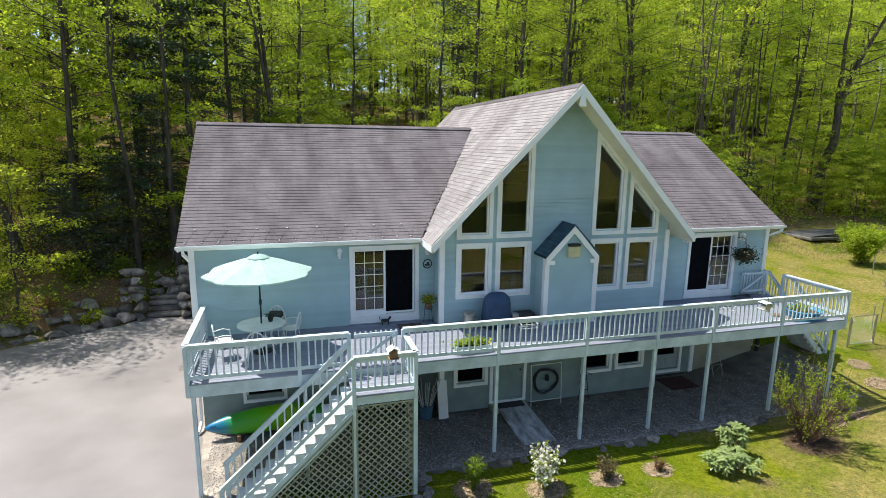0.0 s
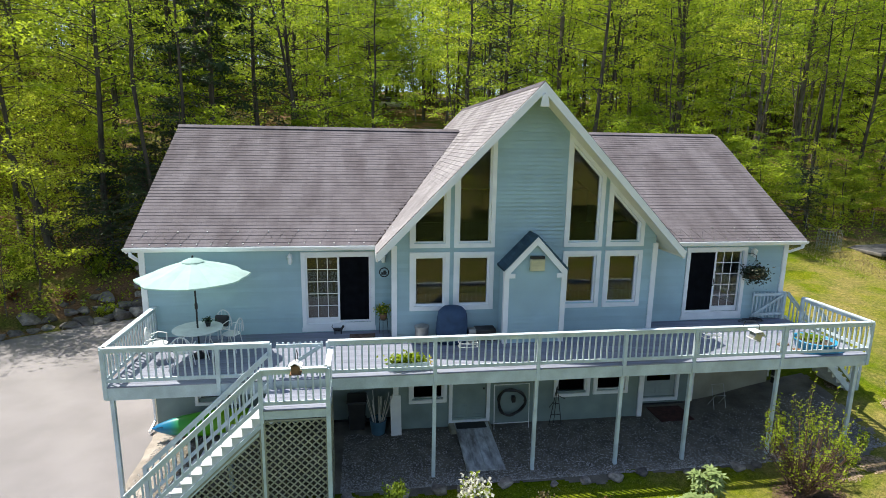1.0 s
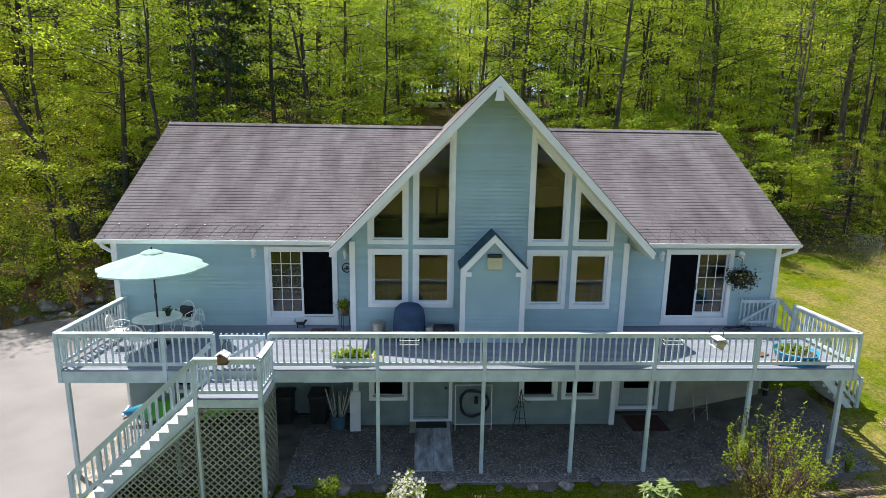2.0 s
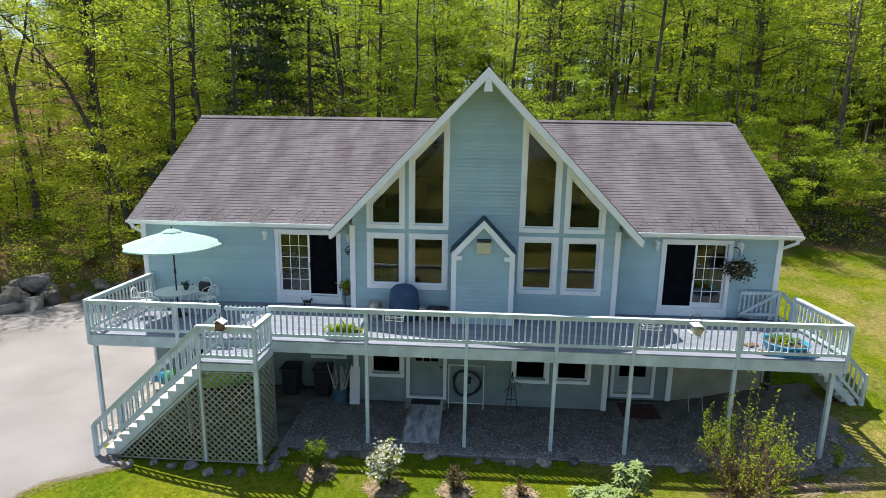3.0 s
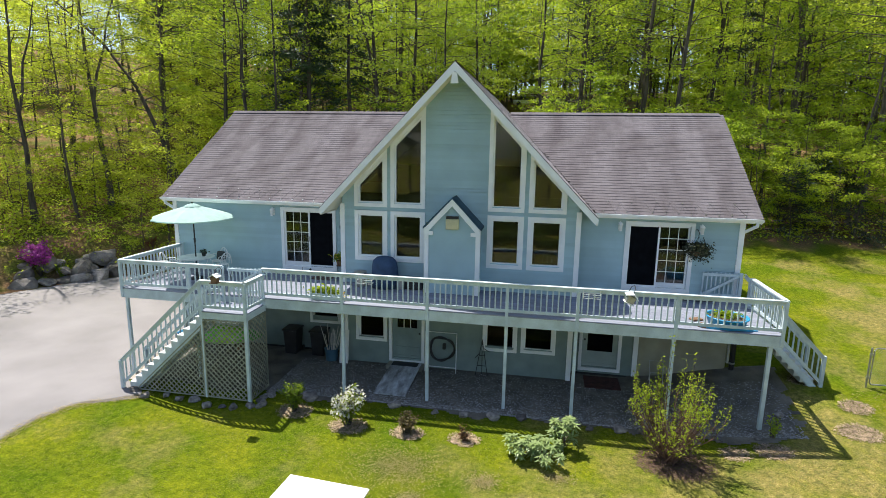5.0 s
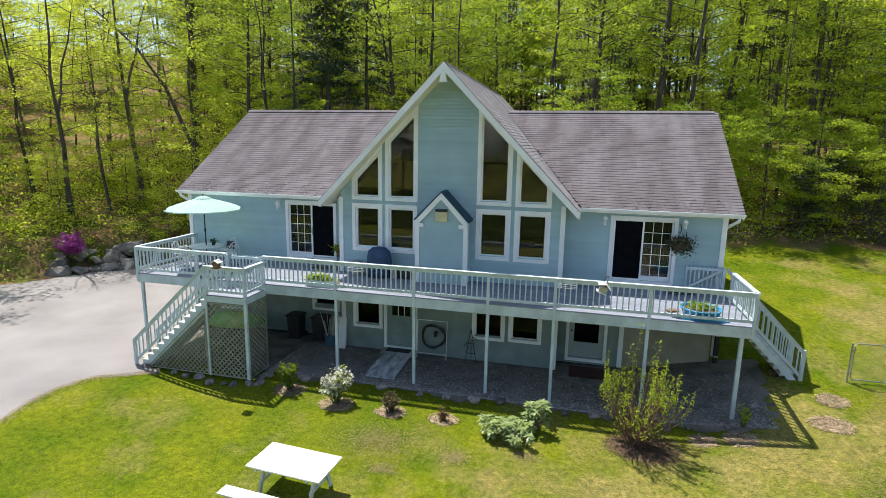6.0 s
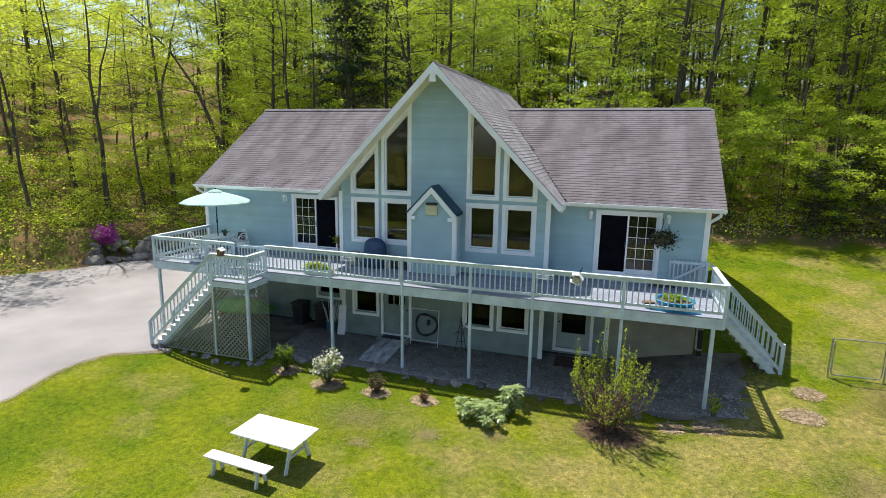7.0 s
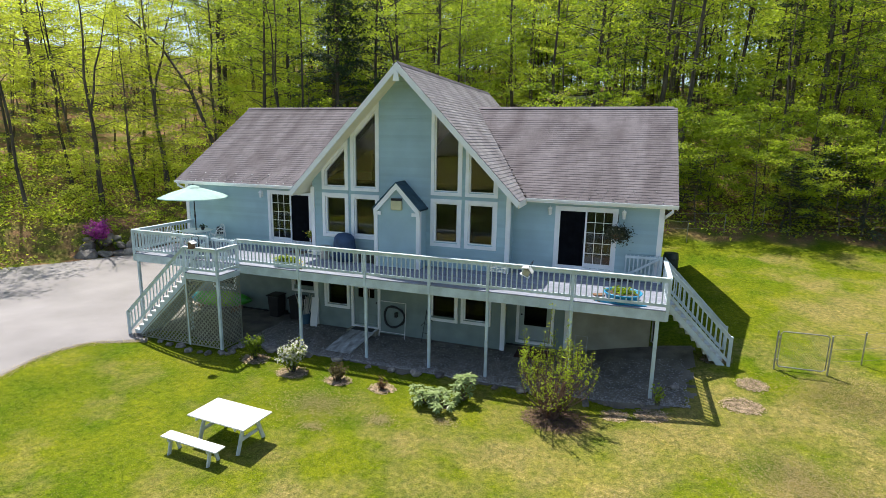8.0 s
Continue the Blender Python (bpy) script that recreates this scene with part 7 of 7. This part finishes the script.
def broadleaf(seed, h, radius, n_leaf, leaf_size, low, spread_, leaf, bark, lean=0.03, label="", fork=False, layers=26, line=None, name="tree"):
    """A tapered trunk with limbs and twigs, and a loose crown in thin layers along the limbs."""
    r = random.Random(seed)
    nr = np.random.default_rng(seed)
    tree = thing(name, label, name)
    bm = bmesh.new()
    pts = [Vector(p) for p in line] if line else trunk_line(h, (r.uniform(-lean, lean), r.uniform(-lean, lean)), r)
    pts[0].z -= 0.5
    radii = [radius * (1.35 if i == 0 else 1) * (1 - 0.86 * (i / (len(pts) - 1)) ** 0.9) for i in range(len(pts))]
    tube(bm, pts, radii, 8)
    stems = [(pts, radius)]
    if fork:
        a = along(pts, 0.42)
        q = [a]
        dx, dy = r.uniform(-1, 1), r.uniform(-1, 1)
        for i in range(1, 6):
            q.append(a + Vector((dx * 0.5 * i, dy * 0.5 * i, h * 0.1 * i)) + Vector((r.uniform(-.15, .15), r.uniform(-.15, .15), 0)))
        tube(bm, q, [radius * 0.5 * (1 - 0.16 * i) for i in range(6)], 7)
        stems.append((q, radius * 0.5))
    spots, weights = [], []
    for i in range(layers):
        stem, rad = stems[i % len(stems)] if len(stems) > 1 and i % 3 == 0 else stems[0]
        t = low + (0.985 - low) * (i + r.random()) / layers
        base = along(stem, min(t, 0.99)) if stem is pts else along(stem, r.uniform(0.3, 0.98))
        ang = r.uniform(0, 2 * math.pi)
        reach = spread_ * (0.45 + 0.75 * math.sin(math.pi * min(1, (t - low) / (1.02 - low) * 0.85 + 0.12))) * r.uniform(0.6, 1.25)
        rise = r.uniform(0.05, 0.45)
        br = [base]
        for k in range(1, 4):
            br.append(base + Vector((math.cos(ang) * reach * k / 3, math.sin(ang) * reach * k / 3, reach * rise * (k / 3) ** 0.8)) + Vector((r.uniform(-.1, .1), r.uniform(-.1, .1), r.uniform(-.08, .08))) * reach * 0.4)
        r0 = max(0.012, radius * 0.30 * (1 - 0.7 * t))
        tube(bm, br, [r0, r0 * 0.7, r0 * 0.42, r0 * 0.15], 5, cap=False)
        for k in range(3):
            tt = r.uniform(0.35, 1.0)
            c = along(br, min(tt, 0.99))
            a2 = ang + r.uniform(-1.3, 1.3)
            e = c + Vector((math.cos(a2), math.sin(a2), r.uniform(-0.1, 0.35))) * reach * r.uniform(0.2, 0.45)
            tube(bm, [c, c.lerp(e, 0.5) + Vector((0, 0, 0.05)), e], [r0 * 0.35, r0 * 0.22, 0.005], 4, cap=False)
            for f in (0.35, 0.75, 1.1):
                spots.append(c.lerp(e, f))
                weights.append(0.14 + reach * 0.11)
        spots.append(br[-1])
        weights.append(0.2 + reach * 0.11)
    trunk = part("trunk", bm, bark, tree)
    smooth_faces(trunk)
    n_leaf, leaf_size = int(n_leaf * (1.6 if name == "sapling" else 1.1)), leaf_size * 0.84
    spots, weights = np.array([tuple(s) for s in spots]), np.array(weights)
    pick = nr.choice(len(spots), n_leaf, p=weights / weights.sum())
    c = spots[pick] + nr.normal(size=(n_leaf, 3)) * weights[pick][:, None] * np.array([0.66, 0.66, 0.24])
    tris("crown", leaf_tris(c, leaf_size, nr, 0.3), leaf, tree)
    return tree


def pine(seed, h, radius, n, label, low=0.22, wide=0.23, needle=0.30, gap=0.9):
    """A straight pine: whorls of drooping boughs with bunches of needles."""
    r, nr = random.Random(seed), np.random.default_rng(seed)
    tree = thing("pine_tree", label, "tree")
    bm = bmesh.new()
    pts = trunk_line(h, (r.uniform(-.01, .01), r.uniform(-.01, .01)), r, 6)
    pts[0].z -= 0.5
    tube(bm, pts, [radius * (1 - 0.9 * i / 6) for i in range(7)], 9)
    spots = []
    t = low
    while t < 0.98:
        base = along(pts, t)
        for k in range(r.randint(3, 5)):
            ang = r.uniform(0, 6.28)
            reach = (1 - t) * h * wide * r.uniform(0.6, 1.2) + 0.4
            if low > 0.1 and t < 0.4 and r.random() < 0.45:
                continue
            e = base + Vector((math.cos(ang) * reach, math.sin(ang) * reach, reach * r.uniform(-0.22, 0.12)))
            m_ = base.lerp(e, 0.5) + Vector((0, 0, 0.12 * reach))
            tube(bm, [base, m_, e], [0.035, 0.022, 0.006], 5, cap=False)
            for f in np.linspace(0.35, 1.05, 7):
                p = (base.lerp(m_, f * 2) if f < 0.5 else m_.lerp(e, f * 2 - 1))
                spots.append((p.x, p.y, p.z, 0.10 + 0.16 * reach * (1.15 - f)))
        t += gap / h * r.uniform(0.7, 1.2)
    smooth_faces(part("trunk", bm, BARK, tree))
    sp = np.array(spots)
    pick = nr.integers(0, len(sp), n)
    c = sp[pick, :3] + nr.normal(size=(n, 3)) * sp[pick, 3:4] * np.array([1, 1, 0.35])
    tris("crown", leaf_tris(c, needle, nr, 0.3, 0.3), NEEDLE, tree)
    return tree


T_TALL = "tall slender woodland tree in fresh yellow-green spring leaf"
T_YOUNG = "young understory tree with layered bright green leaves"
T_DEEP = "woodland tree with deeper green leaves"
kinds = [
    broadleaf(1, 18, 0.14, 6187, 0.181, 0.24, 3.2, LEAF, BARK, label=T_TALL, layers=40),
    broadleaf(2, 21, 0.19, 6663, 0.189, 0.30, 3.6, LEAF, BARK, label=T_TALL, layers=44),
    broadleaf(3, 16, 0.10, 5474, 0.181, 0.18, 2.9, LEAF, BARK, label=T_TALL, lean=0.08, layers=38),
    broadleaf(4, 22, 0.22, 6663, 0.198, 0.34, 3.9, LEAF_DEEP, BARK, label=T_DEEP, fork=True, layers=44, lean=0.05),
    broadleaf(5, 15, 0.08, 4998, 0.172, 0.12, 2.8, LEAF, BARK_PALE, label="slender pale-barked tree in fresh spring leaf", layers=36, lean=0.06),
    broadleaf(6, 19, 0.16, 6187, 0.189, 0.26, 3.4, LEAF, BARK, label=T_TALL, layers=40, fork=True, lean=0.05),
    broadleaf(7, 15, 0.10, 4998, 0.172, 0.14, 2.9, LEAF_GOLD, BARK, label="slender tree in pale gold-green young leaf", lean=0.10, layers=36),
    broadleaf(8, 18, 0.14, 5474, 0.181, 0.22, 3.2, LEAF_GOLD, BARK, label="slender tree in pale gold-green young leaf", lean=0.07, layers=38, fork=True),
]
young = [
    broadleaf(11, 6.5, 0.045, 2620, 0.150, 0.20, 1.9, LEAF, BARK, label=T_YOUNG, layers=22, name="sapling"),
    broadleaf(12, 4.6, 0.035, 2217, 0.141, 0.18, 1.6, LEAF, BARK, label=T_YOUNG, layers=18, name="sapling"),
    broadleaf(13, 8.0, 0.06, 3024, 0.160, 0.20, 2.2, LEAF, BARK, label=T_YOUNG, layers=24, name="sapling"),
    broadleaf(14, 6.0, 0.045, 2016, 0.141, 0.16, 2.0, LEAF_GOLD, BARK, label="young understory tree with sparse gold-green leaves", layers=22, name="sapling"),
]
T_POLE = "thin straight tree trunk with a small high crown"
poles = [
    broadleaf(41, 18, 0.11, 1500, 0.20, 0.55, 2.2, LEAF, BARK, label=T_POLE, layers=24, lean=0.03),
    broadleaf(42, 16, 0.085, 1200, 0.20, 0.50, 2.0, LEAF_GOLD, BARK, label=T_POLE, layers=22, lean=0.07),
    broadleaf(43, 14, 0.06, 900, 0.19, 0.45, 1.6, LEAF_GOLD, BARK, label=T_POLE, layers=20, lean=0.12),
    broadleaf(44, 19, 0.15, 1500, 0.21, 0.50, 2.6, LEAF, BARK, label="dark mature tree trunk with spreading upper limbs", layers=24, lean=0.04, fork=True),
]
HEM = "dense dark green young hemlock at the edge of the woods"
hemlocks = [pine(23, 5.5, 0.06, 4800, HEM, 0.04, 0.42, 0.17, 0.24), pine(24, 3.4, 0.04, 3600, HEM, 0.04, 0.48, 0.15, 0.2)]
leaner = broadleaf(45, 16, 0.20, 2600, 0.20, 0.42, 3.0, LEAF_GOLD, BARK, label="long leaning tree reaching out over its neighbours", layers=30, fork=False,
                   line=[(0, 0, 0), (-0.5, 0, 2.4), (-1.4, -0.1, 5.0), (-2.9, -0.1, 8.2), (-4.9, -0.2, 10.8), (-7.0, -0.3, 12.6), (-9.2, -0.2, 14.2)])
pines = [pine(21, 20, 0.22, 6000, "dark green pine standing among the broadleaf trees"), pine(22, 13, 0.15, 4500, "dark green pine standing among the broadleaf trees")]
bare = broadleaf(31, 15, 0.17, 700, 0.14, 0.30, 2.6, LEAF, BARK, label="nearly bare old tree with spreading limbs", fork=True, layers=30, lean=0.02)


def plant(src, x, y, turn, size, used, group="woodland trees"):
    m = Matrix.Translation((x, y, gz(x, y))) @ Matrix.Rotation(turn, 4, "Z")
    if src.name in used:
        o = copy_thing(src, m)
    else:
        o = src
        used.add(src.name)
        o.matrix_basis = m
    o.scale = (size,) * 3
    o["group"] = group
    return o


used = set()
wr = random.Random(77)
placed = [(-28.0, 14.0), (-3.0, 24.0)]


def free(x, y, d):
    return all((x - a) ** 2 + (y - b) ** 2 > d * d for a, b in placed)


def in_gap(x, y):
    """An open lane through the trees, up to the car."""
    return abs(x + 1.0) < 2.2 and y > 13


# pines seen over the left wing
for k, (x, y, s) in enumerate(((-12.8, 17.6, 1.0), (-14.4, 20.2, 1.3), (-11.0, 20.4, 0.95), (-17.6, 27.0, 1.35), (19, 33, 1.0), (8, 36, 1.05), (5.2, 28.5, 0.95))):
    plant(pines[k % 2 if k < 4 else 0], x, y, k * 1.3, s, used)
    placed.append((x, y))
# trees that stand out from the rest
for k, (x, y, j, s_) in enumerate(((4.6, 22.2, 1, 1.05), (2.1, 21.1, 0, 1.05), (18.9, 24.2, 3, 1.1), (10.5, 20.6, 1, 1.0), (9.9, 33.6, 3, 1.1), (20.7, 28.6, 5, 1.1), (-7.2, 22.9, 1, 1.05), (-18.0, 15.9, 1, 0.95), (-19.7, 20.8, 3, 1.0), (-16.6, 22.6, 0, 1.1))):
    plant(kinds[j], x, y, k * 1.9, s_, used)
    placed.append((x, y))
for x, y, j, s_ in ((-1.2, 73.0, 1, 1.1), (0.6, 76.0, 5, 1.1), (-2.8, 75.0, 0, 1.15), (-0.4, 79.0, 1, 1.2)):
    plant(kinds[j], x, y, x, s_, used)
# young trees closing the lane behind the car
for k in range(14):
    x, y = -7.0 + k * 0.95, 71.5 + (k * 5 % 7) * 1.3
    plant(young[k % 3], x, y, k * 2.3, 1.5 + 0.1 * (k % 5), used, "understory saplings")
for x, y, j, s_ in ((13.9, 15.0, 0, 0.98), (11.2, 15.3, 1, 1.05), (18.0, 15.3, 1, 1.1), (16.9, 16.6, 2, 0.8), (20.6, 15.8, 0, 0.8)):
    plant(young[j], x, y, x, s_, used, "understory saplings")
    placed.append((x, y))
tries = 0
count = 0
while count < 108 and tries < 20000:
    tries += 1
    x, y = wr.uniform(-75, 72), wr.uniform(-8, 78)
    d = float(wood_depth(x, y))
    ang = math.atan2(x, y + 16)
    if d < (4.5 if x < -9 else 1.2 if x < 8 else 4.0) or d > 46 or math.atan2(abs(x), y + 16) > radians(66):
        continue
    if in_gap(x, y) or (ang < radians(-40) and d > 20):
        continue
    if not free(x, y, (2.6 if x < 4 else 3.4) + 0.03 * d):
        continue
    if ang < radians(-30) and wr.random() < 0.45:
        continue
    placed.append((x, y))
    src = wr.choice(kinds[6:] if ang < radians(-36) and wr.random() < 0.85 else kinds[:6] + (2 * kinds[3:4] if -32 < x < -4 else []))
    plant(src, x, y, wr.uniform(0, 6.28), wr.uniform(0.8, 1.15), used)
    count += 1
count = tries = 0
while count < 100 and tries < 20000:
    tries += 1
    x, y = wr.uniform(-55, 60), wr.uniform(-8, 60)
    d = float(wood_depth(x, y))
    if d < 0.4 or d > 20 or math.atan2(abs(x), y + 16) > radians(66):
        continue
    if in_gap(x, y) or not free(x, y, 0.9):
        continue
    placed.append((x, y))
    left = math.atan2(x, y + 16) < radians(-30)
    plant(young[3] if left else wr.choice(young[:3]), x, y, wr.uniform(0, 6.28), wr.uniform(0.6, 1.2), used, "understory saplings")
    count += 1
for k in range(34):
    x = 19.5 + k * 0.75 + wr.uniform(-0.5, 0.5) if k > 5 else 9.0 + 1.9 * k + wr.uniform(-0.5, 0.5)
    y = float(np.interp(x, [p[0] for p in WOOD_EDGE], [p[1] for p in WOOD_EDGE])) + wr.uniform(0.4, 5.0) + (3.0 if k < 6 else 0.0)
    plant(young[k % 4], x, y, wr.uniform(0, 6.28), wr.uniform(0.5, 0.95), used, "understory saplings")
# more thin dark trunks among the trees behind the back lawn
for k in range(12):
    x, y = wr.uniform(8, 48), wr.uniform(22, 44)
    if float(wood_depth(x, y)) > 3 and free(x, y, 1.0):
        plant(poles[(0, 3, 0, 1)[k % 4]], x, y, wr.uniform(0, 6.28), wr.uniform(0.9, 1.25), used)
# tall gold-green saplings filling the open slope
for k in range(30):
    x, y = wr.uniform(-62, -27), wr.uniform(13, 40)
    if float(wood_depth(x, y)) > 5:
        plant(young[3], x, y, wr.uniform(0, 6.28), wr.uniform(1.2, 1.9), used, "understory saplings")
plant(bare, -24.5, 13.2, 0.4, 1.05, used)
plant(bare, -25.4, 8.6, 1.9, 0.95, used)
plant(bare, -38.5, 14, 2.4, 1.25, used)
plant(leaner, -19.8, 14.2, 0.0, 1.0, used)
for k, (x, y, s_) in enumerate(((-15.6, 15.0, 1.0), (-17.4, 14.4, 0.9), (-13.6, 15.4, 0.85), (-18.6, 15.8, 1.1), (-16.4, 16.6, 1.1), (-12.0, 16.4, 0.8), (-14.6, 17.8, 1.2))):
    plant(hemlocks[k % 2 if k < 7 else 0], x, y, k * 1.7, s_ * (1.35 if k % 2 and k < 7 else 1.0), used, "young hemlocks")
# small hemlocks in the shade behind the back lawn
for x, y, s_ in ((15.4, 15.6, 1.1), (16.9, 16.4, 1.3), (19.4, 16.0, 1.0), (22.4, 17.0, 1.2), (10.2, 16.6, 1.0)):
    plant(hemlocks[1], x, y, x, s_, used, "young hemlocks")
# bare-stemmed trees at the very edge, whose tops shade the driveway
for k, (x, y, j, s_) in enumerate(((-15.2, 14.6, 3, 0.9), (-13.2, 14.0, 0, 1.1))):
    plant(poles[j], x, y, k * 2.1, s_, used)
count = tries = 0
while count < 70 and tries < 20000:
    tries += 1
    x, y = wr.uniform(-60, 60), wr.uniform(-8, 62)
    d = float(wood_depth(x, y))
    if d < 2.5 or d > 36 or math.atan2(abs(x), y + 16) > radians(64) or in_gap(x, y) or not free(x, y, 1.3):
        continue
    placed.append((x, y))
    plant(wr.choice(poles[1:3] if x < -14 else poles), x, y, wr.uniform(0, 6.28), wr.uniform(0.8, 1.2), used)
    count += 1
old_tree = broadleaf(32, 20, 0.46, 900, 0.16, 0.5, 3.2, LEAF, BARK, label="thick-stemmed old tree with a bent trunk and bare upper limbs", fork=True, layers=26,
                     line=[(0, 0, 0), (0.1, -0.1, 3), (0.5, -0.6, 5.2), (0.5, -0.6, 8), (0.9, -1.1, 11), (1.7, -2.0, 14), (2.7, -3.2, 17)])
plant(old_tree, 34.0, 20.0, 0.0, 1.0, used)
# unseen brush and trees beyond the lawn, added to darken the window reflections
for k in range(46):
    x, y = -70 + k * 3.2 + wr.uniform(-0.9, 0.9), -44 - (k % 3) * 6 - wr.uniform(0, 4)
    plant(pines[1] if k % 3 else kinds[4], x, y, wr.uniform(0, 6.28), wr.uniform(0.95, 1.15) * (1.0 if k % 3 else 0.85), used, "trees beyond the lawn")
BRUSH = leafy("brush_leaf", (0.07, 0.11, 0.012), (0.17, 0.21, 0.03), 0.4)
nb = np.random.default_rng(8)
hx, hy = nb.uniform(-50, 60, 1500), -27 - 28 * nb.uniform(0, 1, 1500) ** 1.2
hr = nb.uniform(0.5, 1.3, 1500)
pick = nb.choice(1500, 80000, p=hr ** 2 / (hr ** 2).sum())
dv = nb.normal(size=(80000, 3))
dv /= np.linalg.norm(dv, axis=1)[:, None]
c = np.stack([hx, hy, ground(hx, hy)], axis=1)[pick] + dv * hr[pick][:, None] * np.array([1, 1, 0.0]) * nb.uniform(0.2, 1, (80000, 1)) ** 0.5
c[:, 2] += np.abs(dv[:, 2]) * hr[pick] * 0.7
tagged(tris("brush", leaf_tris(c, 0.40, nb, 0.4), BRUSH), "unseen low green brush added to fill the window reflections", "undergrowth", kind="stuff")

# low growth along the edge of the woods
nr = np.random.default_rng(5)
spots = []
while len(spots) < 1700:
    x, y = nr.uniform(-45, 50), nr.uniform(-10, 36)
    d = float(wood_depth(x, y))
    if (0.5 if x > -21 else -0.3) < d < 16 and nr.random() < (1.0 if x < -24 else 0.5) and abs(math.atan2(x, y + 16)) < radians(64):
        spots.append((x, y, gz(x, y), nr.uniform(0.25, 0.95)))
sp = np.array(spots)
n = 95000
pick = nr.integers(0, len(sp), n)
c = sp[pick, :3] + np.abs(nr.normal(size=(n, 3))) * np.array([0, 0, 1.0]) * sp[pick, 3:4] * 0.8 + nr.normal(size=(n, 3)) * np.array([1, 1, 0.1]) * sp[pick, 3:4]
half = nr.random(len(sp)) < np.where((sp[:, 0] > -24) & (sp[:, 0] < -8), 0.12, 0.5)
tagged(tris("undergrowth", leaf_tris(c[half[pick]], 0.16, nr, 0.3), LEAF_GOLD), "bright low leafy undergrowth at the woods' edge", "undergrowth", kind="stuff")
tagged(tris("undergrowth", leaf_tris(c[~half[pick]], 0.16, nr, 0.3), LEAF), "darker low leafy undergrowth at the woods' edge", "undergrowth", kind="stuff")
shrub("flowering_shrub", (-22.3, 5.7), 2.0, 1.15, 300, 0.07, LEAF_DEEP, "shrub in full magenta blossom above the boulders", 70, 26, flower=PINK_FLOWER, n_flower=3600)
RUST = leafy("rusty_young_leaf", (0.16, 0.05, 0.02), (0.34, 0.13, 0.05), 0.35)
DUSKY = leafy("dusky_pink_leaf", (0.20, 0.12, 0.09), (0.38, 0.27, 0.22), 0.4)
shrub("shrub", (-16.3, 11.2), 0.7, 0.75, 900, 0.09, LEAF_GOLD, "low yellow-green shrub spilling over the bank stones", 81, 18)
shrub("shrub", (-17.9, 11.2), 0.75, 0.6, 700, 0.07, RUST, "low rust-red leaved shrub among the bank stones", 82, 16)
shrub("shrub", (-19.6, 10.4), 0.7, 0.6, 500, 0.07, RUST, "low rust-red leaved shrub among the bank stones", 83, 14)
shrub("shrub", (-18.4, 13.9), 1.7, 1.3, 1300, 0.09, DUSKY, "loose twiggy shrub with dusky pink young leaves", 84, 30)
shrub("shrub", (-15.6, 13.4), 1.5, 0.8, 2400, 0.08, LEAF_DEEP, "dense rounded green shrub above the laid stones", 85, 26)
shrub("shrub", (-17.3, 12.9), 1.1, 0.8, 1000, 0.09, LEAF, "loose green shrub above the bank stones", 86, 18)
shrub("shrub", (-20.2, 12.2), 1.5, 1.1, 1800, 0.10, LEAF, "loose green shrub above the bank stones", 87, 22)
shrub("shrub", (-21.6, 6.3), 0.9, 0.6, 900, 0.09, LEAF_DEEP, "green shrub growing between the boulders", 71, 18)
shrub("shrub", (23.2, 7.6), 2.4, 1.9, 6500, 0.12, LEAF, "big rounded bright green bush at the lawn's edge", 72, 40)
shrub("shrub", (26.0, 10.4), 1.8, 1.5, 4200, 0.12, LEAF, "big rounded bright green bush at the lawn's edge", 73, 36)

# rough weeds beyond the fence, at the back of the lawn
nr = np.random.default_rng(31)
n = 8000
px, py = nr.uniform(20, 34, n), nr.uniform(7, 17, n)
ok = (py > 6.5 + 0.5 * np.abs(px - 24) + nr.uniform(0, 2.5, n)) & (wood_depth(px, py) < 1.0)
px, py = px[ok], py[ok]
root = np.stack([px, py, ground(px, py) - 0.01], axis=1)
k_ = len(root)
ang = nr.uniform(0, 6.28, k_)
sd = np.stack([np.cos(ang), np.sin(ang), np.zeros(k_)], axis=1) * 0.03
tip = root + np.stack([nr.normal(0, 0.07, k_), nr.normal(0, 0.07, k_), nr.uniform(0.03, 0.14, k_)], axis=1)
tagged(tris("weeds", np.stack([root - sd, root + sd, tip], axis=1), DRY), "rough pale weeds at the back of the lawn", "weeds", kind="stuff")

# the woods farther up the slope, too far to tell one tree from another
bm = bmesh.new()
cs, n_far = [], 0
while n_far < 390:
    x, y = wr.uniform(-95, 95), wr.uniform(10, 95)
    d = float(wood_depth(x, y))
    if not (42 if x < 20 else 30) < d < 70 or math.atan2(x, y + 16) > radians(64) or math.atan2(x, y + 16) < radians(-37) or (in_gap(x, y) and y < 70):
        continue
    n_far += 1
    z, hh = gz(x, y), wr.uniform(19, 27)
    tube(bm, [(x, y, z - 0.5), (x + wr.uniform(-.6, .6), y, z + hh * 0.5), (x + wr.uniform(-1, 1), y, z + hh)], [0.2, 0.13, 0.03], 6)
    for k in range(14):
        a, q, zz = wr.uniform(0, 6.28), wr.uniform(0.3, 3.4), z + hh * wr.uniform(0.08, 1.0)
        cs.append(nr.normal(size=(105, 3)) * np.array([1.0, 1.0, 0.45]) + np.array([x + q * math.cos(a), y + q * math.sin(a), zz]))
part("far_trunks", bm, BARK)
tagged(bpy.data.objects["far_trunks"], "distant tree trunks up the wooded slope", "woods", kind="stuff")
tagged(tris("far_woods", leaf_tris(np.concatenate(cs), 0.40, nr, 0.3), LEAF), "distant spring foliage up the wooded slope", "woods", kind="stuff")
